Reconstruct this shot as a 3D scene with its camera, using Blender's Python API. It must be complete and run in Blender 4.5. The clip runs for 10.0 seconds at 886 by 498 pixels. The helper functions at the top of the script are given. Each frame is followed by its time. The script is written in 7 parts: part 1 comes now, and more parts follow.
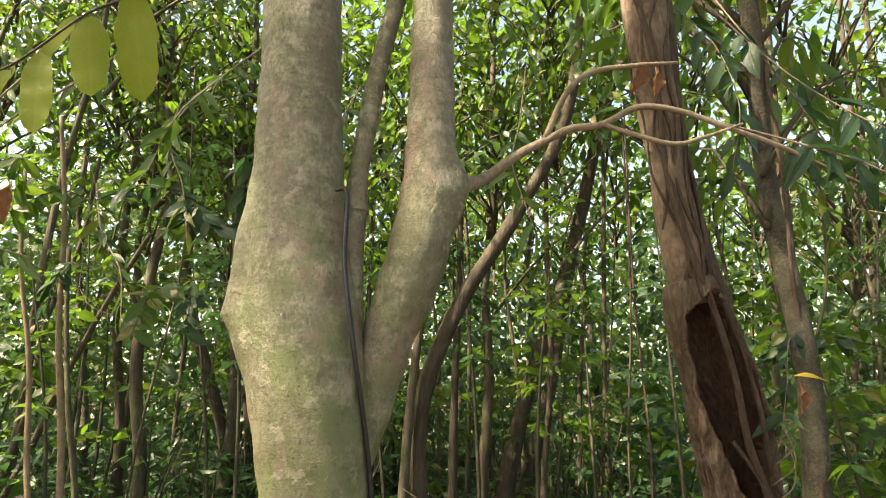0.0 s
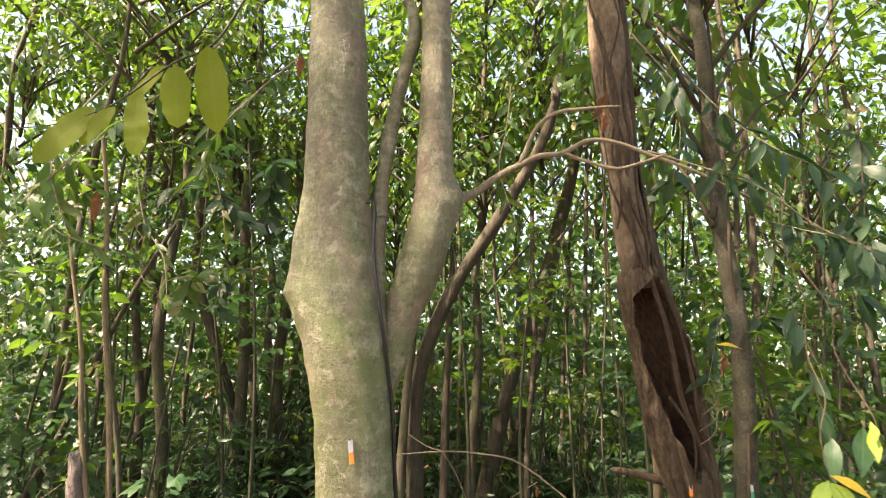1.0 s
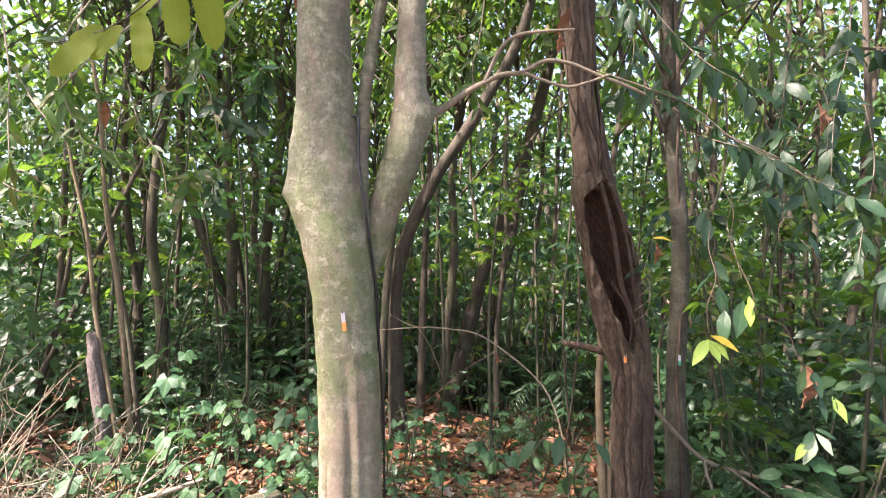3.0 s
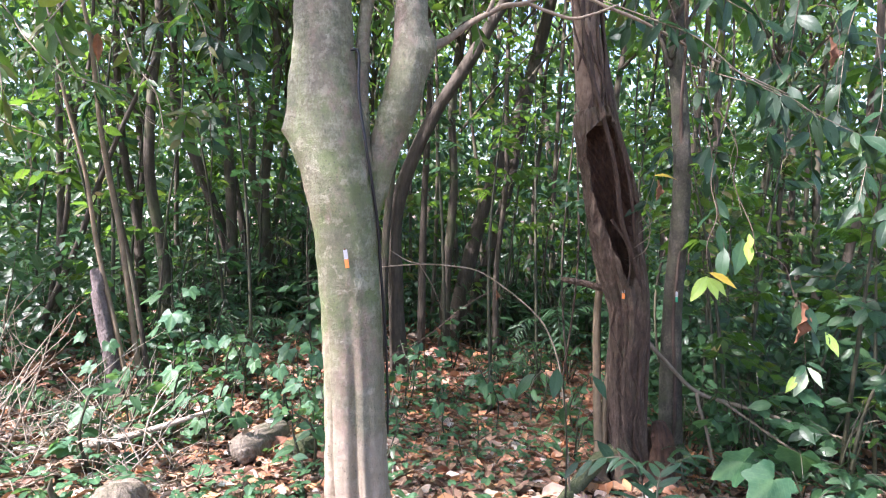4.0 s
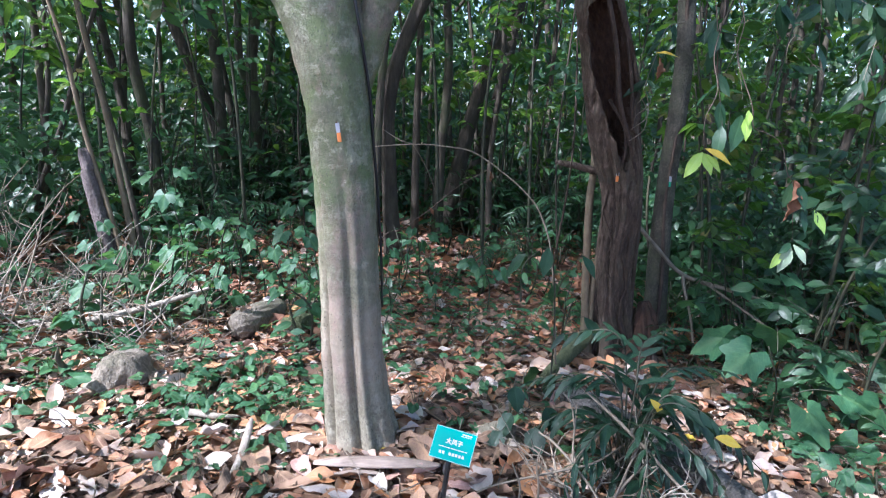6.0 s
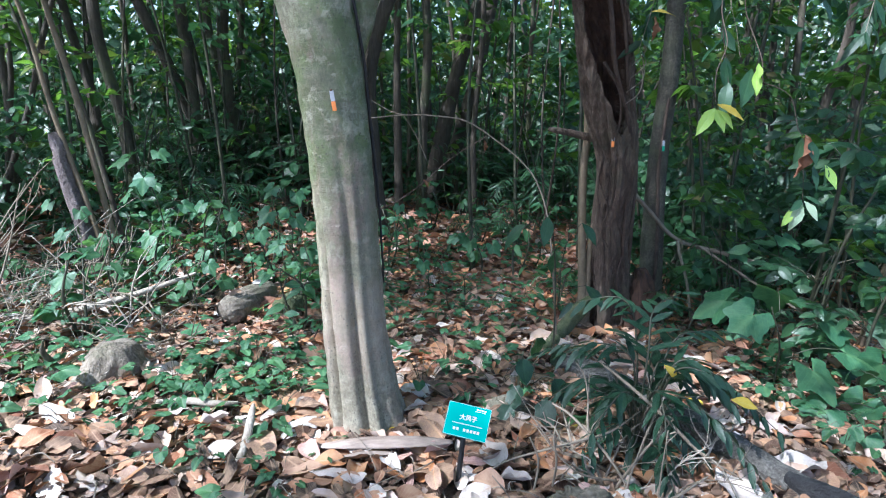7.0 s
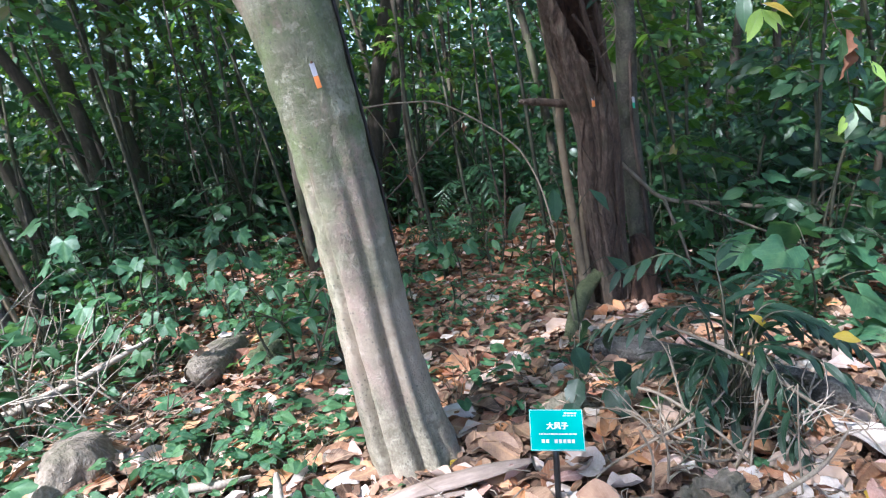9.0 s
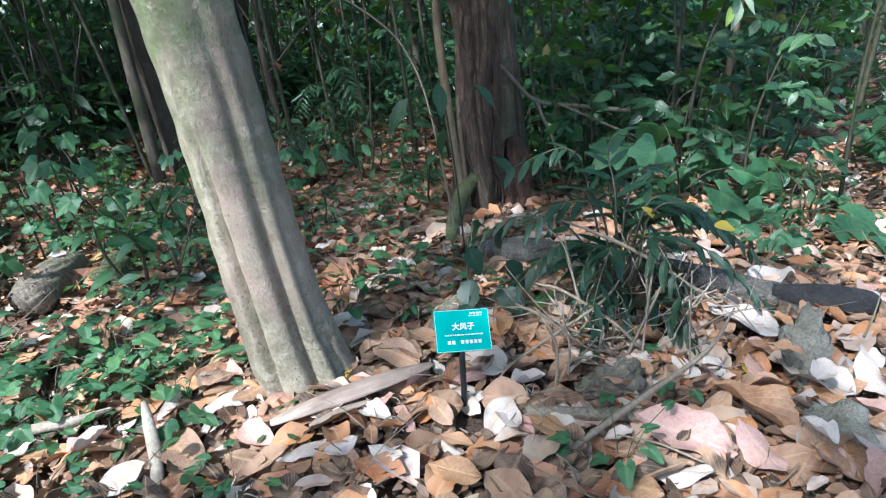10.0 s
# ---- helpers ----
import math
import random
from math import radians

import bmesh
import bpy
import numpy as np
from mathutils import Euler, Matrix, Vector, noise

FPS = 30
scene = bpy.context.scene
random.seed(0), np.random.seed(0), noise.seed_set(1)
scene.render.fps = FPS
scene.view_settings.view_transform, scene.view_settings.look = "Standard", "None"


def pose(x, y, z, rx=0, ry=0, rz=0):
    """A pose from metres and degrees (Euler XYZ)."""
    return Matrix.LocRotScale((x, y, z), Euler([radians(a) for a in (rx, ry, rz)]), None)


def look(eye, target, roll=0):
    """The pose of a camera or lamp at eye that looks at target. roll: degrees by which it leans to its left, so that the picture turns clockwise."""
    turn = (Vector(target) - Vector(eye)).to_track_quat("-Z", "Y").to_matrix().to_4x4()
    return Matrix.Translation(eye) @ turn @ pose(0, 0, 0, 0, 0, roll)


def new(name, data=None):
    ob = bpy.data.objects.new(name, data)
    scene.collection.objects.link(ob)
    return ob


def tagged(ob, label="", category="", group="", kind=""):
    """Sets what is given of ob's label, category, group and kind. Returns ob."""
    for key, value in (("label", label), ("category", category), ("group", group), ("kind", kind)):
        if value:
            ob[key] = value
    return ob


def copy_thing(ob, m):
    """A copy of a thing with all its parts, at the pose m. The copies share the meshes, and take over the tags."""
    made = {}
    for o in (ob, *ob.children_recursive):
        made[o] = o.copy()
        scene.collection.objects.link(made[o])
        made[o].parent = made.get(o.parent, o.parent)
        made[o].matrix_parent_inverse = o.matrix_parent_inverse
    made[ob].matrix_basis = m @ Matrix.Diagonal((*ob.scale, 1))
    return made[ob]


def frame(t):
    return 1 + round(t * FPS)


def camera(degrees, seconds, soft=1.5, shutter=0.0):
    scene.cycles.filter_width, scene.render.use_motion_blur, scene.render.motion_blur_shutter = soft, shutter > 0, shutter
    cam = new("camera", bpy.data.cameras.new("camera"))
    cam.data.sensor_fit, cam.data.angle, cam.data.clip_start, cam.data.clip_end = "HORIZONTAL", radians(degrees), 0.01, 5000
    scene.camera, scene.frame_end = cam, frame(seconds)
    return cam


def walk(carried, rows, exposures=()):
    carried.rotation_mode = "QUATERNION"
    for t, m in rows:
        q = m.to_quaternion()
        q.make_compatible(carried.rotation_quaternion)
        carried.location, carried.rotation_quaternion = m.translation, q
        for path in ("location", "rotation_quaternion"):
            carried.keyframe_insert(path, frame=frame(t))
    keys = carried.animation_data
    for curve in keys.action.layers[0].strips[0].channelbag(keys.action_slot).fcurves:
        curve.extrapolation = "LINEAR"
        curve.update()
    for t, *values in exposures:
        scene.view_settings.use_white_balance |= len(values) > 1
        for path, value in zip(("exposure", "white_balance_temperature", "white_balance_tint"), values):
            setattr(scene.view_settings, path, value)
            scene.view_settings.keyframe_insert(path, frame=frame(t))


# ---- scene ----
cam = camera(70.7, 10.0, 1.1, 0.2)
PATH = [
    (0, (0.341, -1.448, 1.667), (0.208, 0.496, 2.121), 0.32),
    (0.5, (0.336, -1.603, 1.645), (0.222, 0.344, 2.088), 0.09),
    (1.0, (0.347, -2.034, 1.563), (0.242, -0.081, 1.979), 0.49),
    (1.5, (0.389, -2.474, 1.591), (0.308, -0.493, 1.859), 0.81),
    (2.0, (0.384, -2.477, 1.581), (0.334, -0.489, 1.797), 0.62),
    (2.5, (0.379, -2.468, 1.572), (0.344, -0.473, 1.712), 0.5),
    (2.7, (0.395, -2.462, 1.547), (0.353, -0.466, 1.668), 0.43),
    (3.8, (0.367, -2.422, 1.521), (0.341, -0.424, 1.451), 0.41),
    (4.0, (0.379, -2.455, 1.532), (0.345, -0.459, 1.416), 0.47),
    (4.5, (0.377, -2.452, 1.512), (0.345, -0.464, 1.293), 0.27),
    (5.0, (0.374, -2.451, 1.504), (0.348, -0.473, 1.205), 0.18),
    (5.5, (0.388, -2.459, 1.487), (0.356, -0.494, 1.117), 0.55),
    (6.0, (0.38, -2.461, 1.467), (0.372, -0.514, 1.012), 1.09),
    (6.2, (0.373, -2.451, 1.454), (0.368, -0.512, 0.964), 1.04),
    (7.3, (0.243, -2.356, 1.414), (0.37, -0.43, 0.89), -2.23),
    (7.5, (0.224, -2.34, 1.412), (0.402, -0.414, 0.903), -3.49),
    (7.7, (0.203, -2.294, 1.391), (0.383, -0.378, 0.848), -5.05),
    (8.0, (0.164, -2.189, 1.407), (0.418, -0.292, 0.828), -6.17),
    (8.2, (0.131, -2.13, 1.401), (0.427, -0.229, 0.855), -7.75),
    (8.5, (0.075, -2.064, 1.354), (0.343, -0.153, 0.829), -8.51),
    (8.7, (0.03, -2.024, 1.3), (0.278, -0.11, 0.775), -9.43),
    (9.0, (-0.064, -1.969, 1.233), (0.245, -0.05, 0.763), -10.27),
    (9.2, (-0.108, -1.932, 1.206), (0.327, -0.049, 0.689), -10.88),
    (9.5, (-0.138, -1.881, 1.173), (0.434, -0.079, 0.52), -9.28),
    (9.8, (-0.155, -1.821, 1.161), (0.497, -0.082, 0.419), -7.9),
    (10.0, (-0.152, -1.778, 1.14), (0.528, -0.071, 0.35), -7.63),
]
walk(cam, [(t, look(eye, target, roll)) for t, eye, target, roll in PATH],
     [(0.0, 2.16, 8900, 12), (1.0, 2.34, 8700, 17), (2.5, 2.50, 7300, 25), (4.0, 2.48, 5950, 27), (4.5, 2.44, 5420, 26), (5.0, 2.40, 5300, 25), (5.6, 2.22, 5270, 25), (6.1, 1.74, 5220, 17), (7.5, 1.76, 5110, 11), (8.0, 1.75, 5200, 11), (8.6, 1.80, 5320, 15), (9.1, 1.90, 5420, 17), (9.5, 1.82, 5450, 12), (10.0, 1.64, 5320, 9)])

# ---- world, sun, exposure ----
SUN_FROM = Vector((-0.70, -0.38, 1.0)).normalized()
world = bpy.data.worlds.new("forest_sky")
scene.world = world
world.use_nodes = True
wn, wl = world.node_tree.nodes, world.node_tree.links
wn.clear()
sky = wn.new("ShaderNodeTexSky")
sky.sky_type, sky.sun_disc = "NISHITA", False
sky.sun_elevation = math.asin(SUN_FROM.z)
sky.sun_rotation = math.atan2(SUN_FROM.x, SUN_FROM.y)
sky.air_density, sky.dust_density, sky.ozone_density = 1.0, 2.5, 1.0
bgn = wn.new("ShaderNodeBackground")
bgn.inputs["Strength"].default_value = 0.122
wout = wn.new("ShaderNodeOutputWorld")
wl.new(sky.outputs[0], bgn.inputs[0])
wl.new(bgn.outputs[0], wout.inputs[0])

sun = new("sun", bpy.data.lights.new("sun", "SUN"))
sun.data.energy, sun.data.angle, sun.data.color = 5.0, radians(1.3), (1.0, 0.95, 0.86)
sun.matrix_world = look(SUN_FROM * 30, (0, 0, 0))


# ---- materials ----
def node_mat(name):
    m = bpy.data.materials.new(name)
    m.use_nodes = True
    nt = m.node_tree
    bsdf = nt.nodes["Principled BSDF"]
    return m, nt, bsdf


def ramp(nt, stops, fac=None, mode="LINEAR"):
    n = nt.nodes.new("ShaderNodeValToRGB")
    n.color_ramp.interpolation = mode
    while len(n.color_ramp.elements) < len(stops):
        n.color_ramp.elements.new(0.5)
    for e, (p, c) in zip(n.color_ramp.elements, stops):
        e.position = p
        e.color = (*c, 1) if len(c) == 3 else c
    if fac is not None:
        nt.links.new(fac, n.inputs[0])
    return n.outputs[0]


def grey(v):
    return (v, v, v)


def noise_fac(nt, coord, scale, detail=4, rough=0.55, stretch=None, offset=None):
    if stretch or offset:
        mp = nt.nodes.new("ShaderNodeMapping")
        if stretch:
            mp.inputs["Scale"].default_value = stretch
        if offset:
            mp.inputs["Location"].default_value = offset
        nt.links.new(coord, mp.inputs[0])
        coord = mp.outputs[0]
    n = nt.nodes.new("ShaderNodeTexNoise")
    n.inputs["Scale"].default_value, n.inputs["Detail"].default_value, n.inputs["Roughness"].default_value = scale, detail, rough
    nt.links.new(coord, n.inputs["Vector"])
    return n.outputs["Fac"]


def mix(nt, fac, a, b, how="MIX"):
    n = nt.nodes.new("ShaderNodeMix")
    n.data_type, n.blend_type = "RGBA", how
    for sock, v in ((n.inputs[0], fac), (n.inputs[6], a), (n.inputs[7], b)):
        if isinstance(v, (int, float)):
            sock.default_value = v
        elif isinstance(v, tuple):
            sock.default_value = (*v, 1)
        else:
            nt.links.new(v, sock)
    return n.outputs[2]


def calc(nt, how, a, b=0.0):
    n = nt.nodes.new("ShaderNodeMath")
    n.operation = how
    for sock, v in ((n.inputs[0], a), (n.inputs[1], b)):
        if isinstance(v, (int, float)):
            sock.default_value = v
        else:
            nt.links.new(v, sock)
    return n.outputs[0]


def bump(nt, bsdf, height, strength, distance):
    n = nt.nodes.new("ShaderNodeBump")
    n.inputs["Strength"].default_value, n.inputs["Distance"].default_value = strength, distance
    nt.links.new(height, n.inputs["Height"])
    nt.links.new(n.outputs[0], bsdf.inputs["Normal"])


def coords(nt, which="Object"):
    return nt.nodes.new("ShaderNodeTexCoord").outputs[which]


def piece_random(nt):
    """One number for each leaf, whether it is an object of its own or an island of a joined mesh."""
    a = nt.nodes.new("ShaderNodeObjectInfo").outputs["Random"]
    b = nt.nodes.new("ShaderNodeNewGeometry").outputs["Random Per Island"]
    return calc(nt, "FRACT", calc(nt, "ADD", a, b))


def leaf_mat(name, tones, vein, rough=0.42, through_light=0.35, glow=(0.32, 0.45, 0.05), spots=0.25, vein_amount=0.45, step="LINEAR", sheen=0.36):
    m, nt, bsdf = node_mat(name)
    rnd = piece_random(nt)
    base = ramp(nt, [(i / max(1, len(tones) - 1), c) for i, c in enumerate(tones)], rnd, step)
    uv = coords(nt, "UV")
    sep = nt.nodes.new("ShaderNodeSeparateXYZ")
    nt.links.new(uv, sep.inputs[0])
    u, v = sep.outputs[0], sep.outputs[1]
    away = calc(nt, "ABSOLUTE", calc(nt, "SUBTRACT", v, 0.5))
    rib = ramp(nt, [(0.0, grey(1)), (0.035, grey(0.7)), (0.08, grey(0))], away)
    side = calc(nt, "SINE", calc(nt, "MULTIPLY", calc(nt, "SUBTRACT", u, calc(nt, "MULTIPLY", away, 0.7)), 62.0))
    side = ramp(nt, [(0.86, grey(0)), (1.0, grey(0.55))], side)
    veins = calc(nt, "MAXIMUM", rib, side)
    col = mix(nt, calc(nt, "MULTIPLY", veins, vein_amount), base, vein)
    obj = coords(nt)
    blotch = noise_fac(nt, obj, 26.0, 3)
    col = mix(nt, calc(nt, "MULTIPLY", ramp(nt, [(0.45, grey(0)), (0.72, grey(1))], blotch), spots), col, (0.42, 0.34, 0.26), "MULTIPLY")
    tone2 = noise_fac(nt, obj, 11.0, 3, 0.6, None, (5, 2, 9))
    col = mix(nt, calc(nt, "MULTIPLY", ramp(nt, [(0.42, grey(0)), (0.62, grey(1))], tone2), spots), col, mix(nt, 0.5, vein, (1.0, 0.95, 0.9), "MULTIPLY"))
    nt.links.new(col, bsdf.inputs["Base Color"])
    rr = ramp(nt, [(0.3, grey(rough - 0.08)), (0.7, grey(rough + 0.14))], noise_fac(nt, obj, 60.0, 2))
    nt.links.new(rr, bsdf.inputs["Roughness"])
    bsdf.inputs["Specular IOR Level"].default_value = sheen
    bump(nt, bsdf, calc(nt, "ADD", calc(nt, "MULTIPLY", veins, -0.6), blotch), 0.35, 0.004)
    if through_light > 0:
        tr = nt.nodes.new("ShaderNodeBsdfTranslucent")
        nt.links.new(mix(nt, 0.55, col, glow), tr.inputs[0])
        ms = nt.nodes.new("ShaderNodeMixShader")
        ms.inputs[0].default_value = through_light
        nt.links.new(bsdf.outputs[0], ms.inputs[1])
        nt.links.new(tr.outputs[0], ms.inputs[2])
        nt.links.new(ms.outputs[0], nt.nodes["Material Output"].inputs[0])
    return m


def bark_mat(name, dark, mid, pale, scale=7.0, stretch=(1, 1, 0.18), relief=0.6, rough=0.85, moss=None, moss_amount=0.5):
    m, nt, bsdf = node_mat(name)
    ob = coords(nt)
    seed = nt.nodes.new("ShaderNodeObjectInfo").outputs["Random"]
    cmb = nt.nodes.new("ShaderNodeCombineXYZ")
    nt.links.new(calc(nt, "MULTIPLY", seed, 30.0), cmb.inputs[0])
    va = nt.nodes.new("ShaderNodeVectorMath")
    nt.links.new(ob, va.inputs[0])
    nt.links.new(cmb.outputs[0], va.inputs[1])
    ob = va.outputs[0]
    fib = noise_fac(nt, ob, scale * 6, 5, 0.65, stretch)
    big = noise_fac(nt, ob, scale, 4, 0.6)
    col = ramp(nt, [(0.3, dark), (0.5, mid), (0.72, pale)], calc(nt, "ADD", calc(nt, "MULTIPLY", fib, 0.55), calc(nt, "MULTIPLY", big, 0.45)))
    if moss:
        patch = ramp(nt, [(0.48, grey(0)), (0.62, grey(1))], noise_fac(nt, ob, scale * 0.55, 5, 0.65, None, (7, 3, 1)))
        col = mix(nt, calc(nt, "MULTIPLY", patch, moss_amount), col, moss)
    nt.links.new(col, bsdf.inputs["Base Color"])
    bsdf.inputs["Roughness"].default_value = rough
    bump(nt, bsdf, calc(nt, "ADD", fib, calc(nt, "MULTIPLY", big, 0.5)), relief, 0.02)
    return m


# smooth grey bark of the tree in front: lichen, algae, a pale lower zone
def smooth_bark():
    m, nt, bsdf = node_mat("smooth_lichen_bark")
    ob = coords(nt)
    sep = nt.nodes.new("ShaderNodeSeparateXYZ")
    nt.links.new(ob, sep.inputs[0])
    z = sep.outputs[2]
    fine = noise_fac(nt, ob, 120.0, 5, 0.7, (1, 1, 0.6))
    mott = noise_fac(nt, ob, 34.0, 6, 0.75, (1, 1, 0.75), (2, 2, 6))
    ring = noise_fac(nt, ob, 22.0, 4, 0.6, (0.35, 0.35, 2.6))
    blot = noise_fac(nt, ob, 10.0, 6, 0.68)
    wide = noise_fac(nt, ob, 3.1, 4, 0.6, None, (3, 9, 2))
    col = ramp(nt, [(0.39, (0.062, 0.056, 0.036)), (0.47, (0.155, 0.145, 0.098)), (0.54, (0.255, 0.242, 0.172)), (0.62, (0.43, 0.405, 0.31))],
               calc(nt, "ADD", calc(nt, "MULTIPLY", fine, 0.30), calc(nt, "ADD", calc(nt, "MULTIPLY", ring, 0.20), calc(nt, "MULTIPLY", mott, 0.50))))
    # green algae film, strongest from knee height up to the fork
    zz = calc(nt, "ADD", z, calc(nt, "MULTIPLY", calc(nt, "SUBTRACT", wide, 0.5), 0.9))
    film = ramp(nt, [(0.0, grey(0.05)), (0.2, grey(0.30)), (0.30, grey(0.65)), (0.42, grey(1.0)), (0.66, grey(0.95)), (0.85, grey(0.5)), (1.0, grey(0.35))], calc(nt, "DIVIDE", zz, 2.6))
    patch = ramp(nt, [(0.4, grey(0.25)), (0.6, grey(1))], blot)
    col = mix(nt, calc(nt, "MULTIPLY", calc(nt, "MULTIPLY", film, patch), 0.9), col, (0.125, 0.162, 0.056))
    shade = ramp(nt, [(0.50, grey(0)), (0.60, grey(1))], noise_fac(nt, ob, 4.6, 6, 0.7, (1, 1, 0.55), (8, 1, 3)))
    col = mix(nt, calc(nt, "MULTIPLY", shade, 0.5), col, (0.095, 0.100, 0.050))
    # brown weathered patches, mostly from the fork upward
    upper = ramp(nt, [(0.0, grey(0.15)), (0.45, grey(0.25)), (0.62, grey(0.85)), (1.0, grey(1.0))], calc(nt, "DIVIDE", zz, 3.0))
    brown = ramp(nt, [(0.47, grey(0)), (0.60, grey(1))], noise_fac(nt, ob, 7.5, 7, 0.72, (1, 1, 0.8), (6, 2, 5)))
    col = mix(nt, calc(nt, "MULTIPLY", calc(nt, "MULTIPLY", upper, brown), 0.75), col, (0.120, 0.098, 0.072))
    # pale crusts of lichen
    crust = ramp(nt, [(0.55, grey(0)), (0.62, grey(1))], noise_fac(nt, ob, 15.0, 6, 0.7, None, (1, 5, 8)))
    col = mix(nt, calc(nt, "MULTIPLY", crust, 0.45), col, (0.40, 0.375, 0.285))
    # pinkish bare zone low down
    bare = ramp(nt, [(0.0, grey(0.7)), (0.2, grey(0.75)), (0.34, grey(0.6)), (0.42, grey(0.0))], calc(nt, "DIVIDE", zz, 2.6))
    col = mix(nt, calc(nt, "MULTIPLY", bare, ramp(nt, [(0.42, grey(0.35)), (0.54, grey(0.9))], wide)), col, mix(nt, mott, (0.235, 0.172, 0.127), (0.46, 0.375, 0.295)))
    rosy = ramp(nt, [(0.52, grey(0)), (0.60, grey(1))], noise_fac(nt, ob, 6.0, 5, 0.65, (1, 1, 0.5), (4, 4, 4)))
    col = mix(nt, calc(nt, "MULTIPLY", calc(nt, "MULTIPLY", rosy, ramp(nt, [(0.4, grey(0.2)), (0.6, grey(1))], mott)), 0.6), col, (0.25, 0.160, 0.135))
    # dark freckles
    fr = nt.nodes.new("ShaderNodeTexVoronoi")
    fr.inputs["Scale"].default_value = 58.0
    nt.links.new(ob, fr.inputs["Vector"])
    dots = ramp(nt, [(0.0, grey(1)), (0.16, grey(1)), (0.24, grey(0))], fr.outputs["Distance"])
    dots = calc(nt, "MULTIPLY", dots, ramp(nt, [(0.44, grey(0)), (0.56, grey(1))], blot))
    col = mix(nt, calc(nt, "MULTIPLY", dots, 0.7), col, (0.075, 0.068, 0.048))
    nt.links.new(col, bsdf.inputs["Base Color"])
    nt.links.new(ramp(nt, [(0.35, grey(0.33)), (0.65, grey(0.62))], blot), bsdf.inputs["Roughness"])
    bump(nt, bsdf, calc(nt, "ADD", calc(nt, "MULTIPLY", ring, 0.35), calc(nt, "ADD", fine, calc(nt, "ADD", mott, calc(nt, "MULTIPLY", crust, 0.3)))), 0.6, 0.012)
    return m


def plain_mat(name, a, b, rough=0.6, scale=30.0, relief=0.15, metal=0.0):
    m, nt, bsdf = node_mat(name)
    ob = coords(nt)
    f = noise_fac(nt, ob, scale, 4)
    nt.links.new(ramp(nt, [(0.35, a), (0.65, b)], f), bsdf.inputs["Base Color"])
    bsdf.inputs["Roughness"].default_value, bsdf.inputs["Metallic"].default_value = rough, metal
    bump(nt, bsdf, f, relief, 0.005)
    return m


def soil_mat():
    m, nt, bsdf = node_mat("leaf_strewn_soil")
    ob = coords(nt)
    vor = nt.nodes.new("ShaderNodeTexVoronoi")
    vor.inputs["Scale"].default_value = 17.0
    nt.links.new(ob, vor.inputs["Vector"])
    sep = nt.nodes.new("ShaderNodeSeparateColor")
    nt.links.new(vor.outputs["Color"], sep.inputs[0])
    bits = ramp(nt, [(0.0, (0.08, 0.05, 0.035)), (0.35, (0.17, 0.10, 0.06)), (0.6, (0.27, 0.15, 0.085)), (0.8, (0.12, 0.075, 0.05)), (1.0, (0.34, 0.26, 0.2))], sep.outputs[0])
    fine = noise_fac(nt, ob, 55.0, 6, 0.7)
    wide = noise_fac(nt, ob, 1.3, 4, 0.6)
    col = mix(nt, ramp(nt, [(0.4, grey(0.2)), (0.6, grey(0.8))], fine), (0.05, 0.034, 0.022), bits)
    col = mix(nt, ramp(nt, [(0.4, grey(0)), (0.65, grey(0.5))], wide), col, (0.035, 0.028, 0.016))
    nt.links.new(col, bsdf.inputs["Base Color"])
    bsdf.inputs["Roughness"].default_value = 0.9
    bump(nt, bsdf, calc(nt, "ADD", fine, vor.outputs["Distance"]), 0.9, 0.03)
    return m


GREENS = [(0.017, 0.048, 0.016), (0.031, 0.084, 0.020), (0.021, 0.058, 0.026), (0.046, 0.112, 0.022), (0.026, 0.070, 0.020), (0.012, 0.036, 0.016)]
M_SOIL = soil_mat()
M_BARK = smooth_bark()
M_LEAF_FAR = leaf_mat("canopy_leaf", GREENS + [(0.065, 0.135, 0.026), (0.036, 0.095, 0.024), (0.12, 0.15, 0.03), (0.14, 0.085, 0.04)], (0.08, 0.16, 0.04), 0.30, 0.40, (0.26, 0.50, 0.04), sheen=0.42)
M_LEAF_SHRUB = leaf_mat("shrub_leaf", [(0.016, 0.050, 0.021), (0.026, 0.072, 0.031), (0.021, 0.060, 0.028), (0.040, 0.096, 0.032), (0.013, 0.040, 0.019)], (0.07, 0.14, 0.06), 0.33, 0.26, (0.12, 0.32, 0.08), sheen=0.45)
# shrub leaf tones lowered for the hanging sprays, their shade put into the colour
M_LEAF_SHRUB_DIM = leaf_mat("shaded_shrub_leaf", [(0.010, 0.034, 0.017), (0.016, 0.048, 0.023), (0.013, 0.042, 0.022), (0.026, 0.068, 0.026), (0.009, 0.030, 0.016)], (0.05, 0.11, 0.05), 0.34, 0.24, (0.10, 0.30, 0.08), sheen=0.42)
# the blue in these greens carries the sky's reflection in the base colour
M_LEAF_LOBED = leaf_mat("lobed_leaf", [(0.022, 0.082, 0.042), (0.036, 0.108, 0.050), (0.028, 0.092, 0.052), (0.055, 0.135, 0.048)], (0.13, 0.24, 0.10), 0.45, 0.30, (0.22, 0.45, 0.08))
M_LEAF_DARK = leaf_mat("dark_strap_leaf", [(0.007, 0.026, 0.014), (0.012, 0.036, 0.018), (0.009, 0.030, 0.018)], (0.04, 0.08, 0.04), 0.34, 0.15, (0.10, 0.30, 0.06), sheen=0.42)
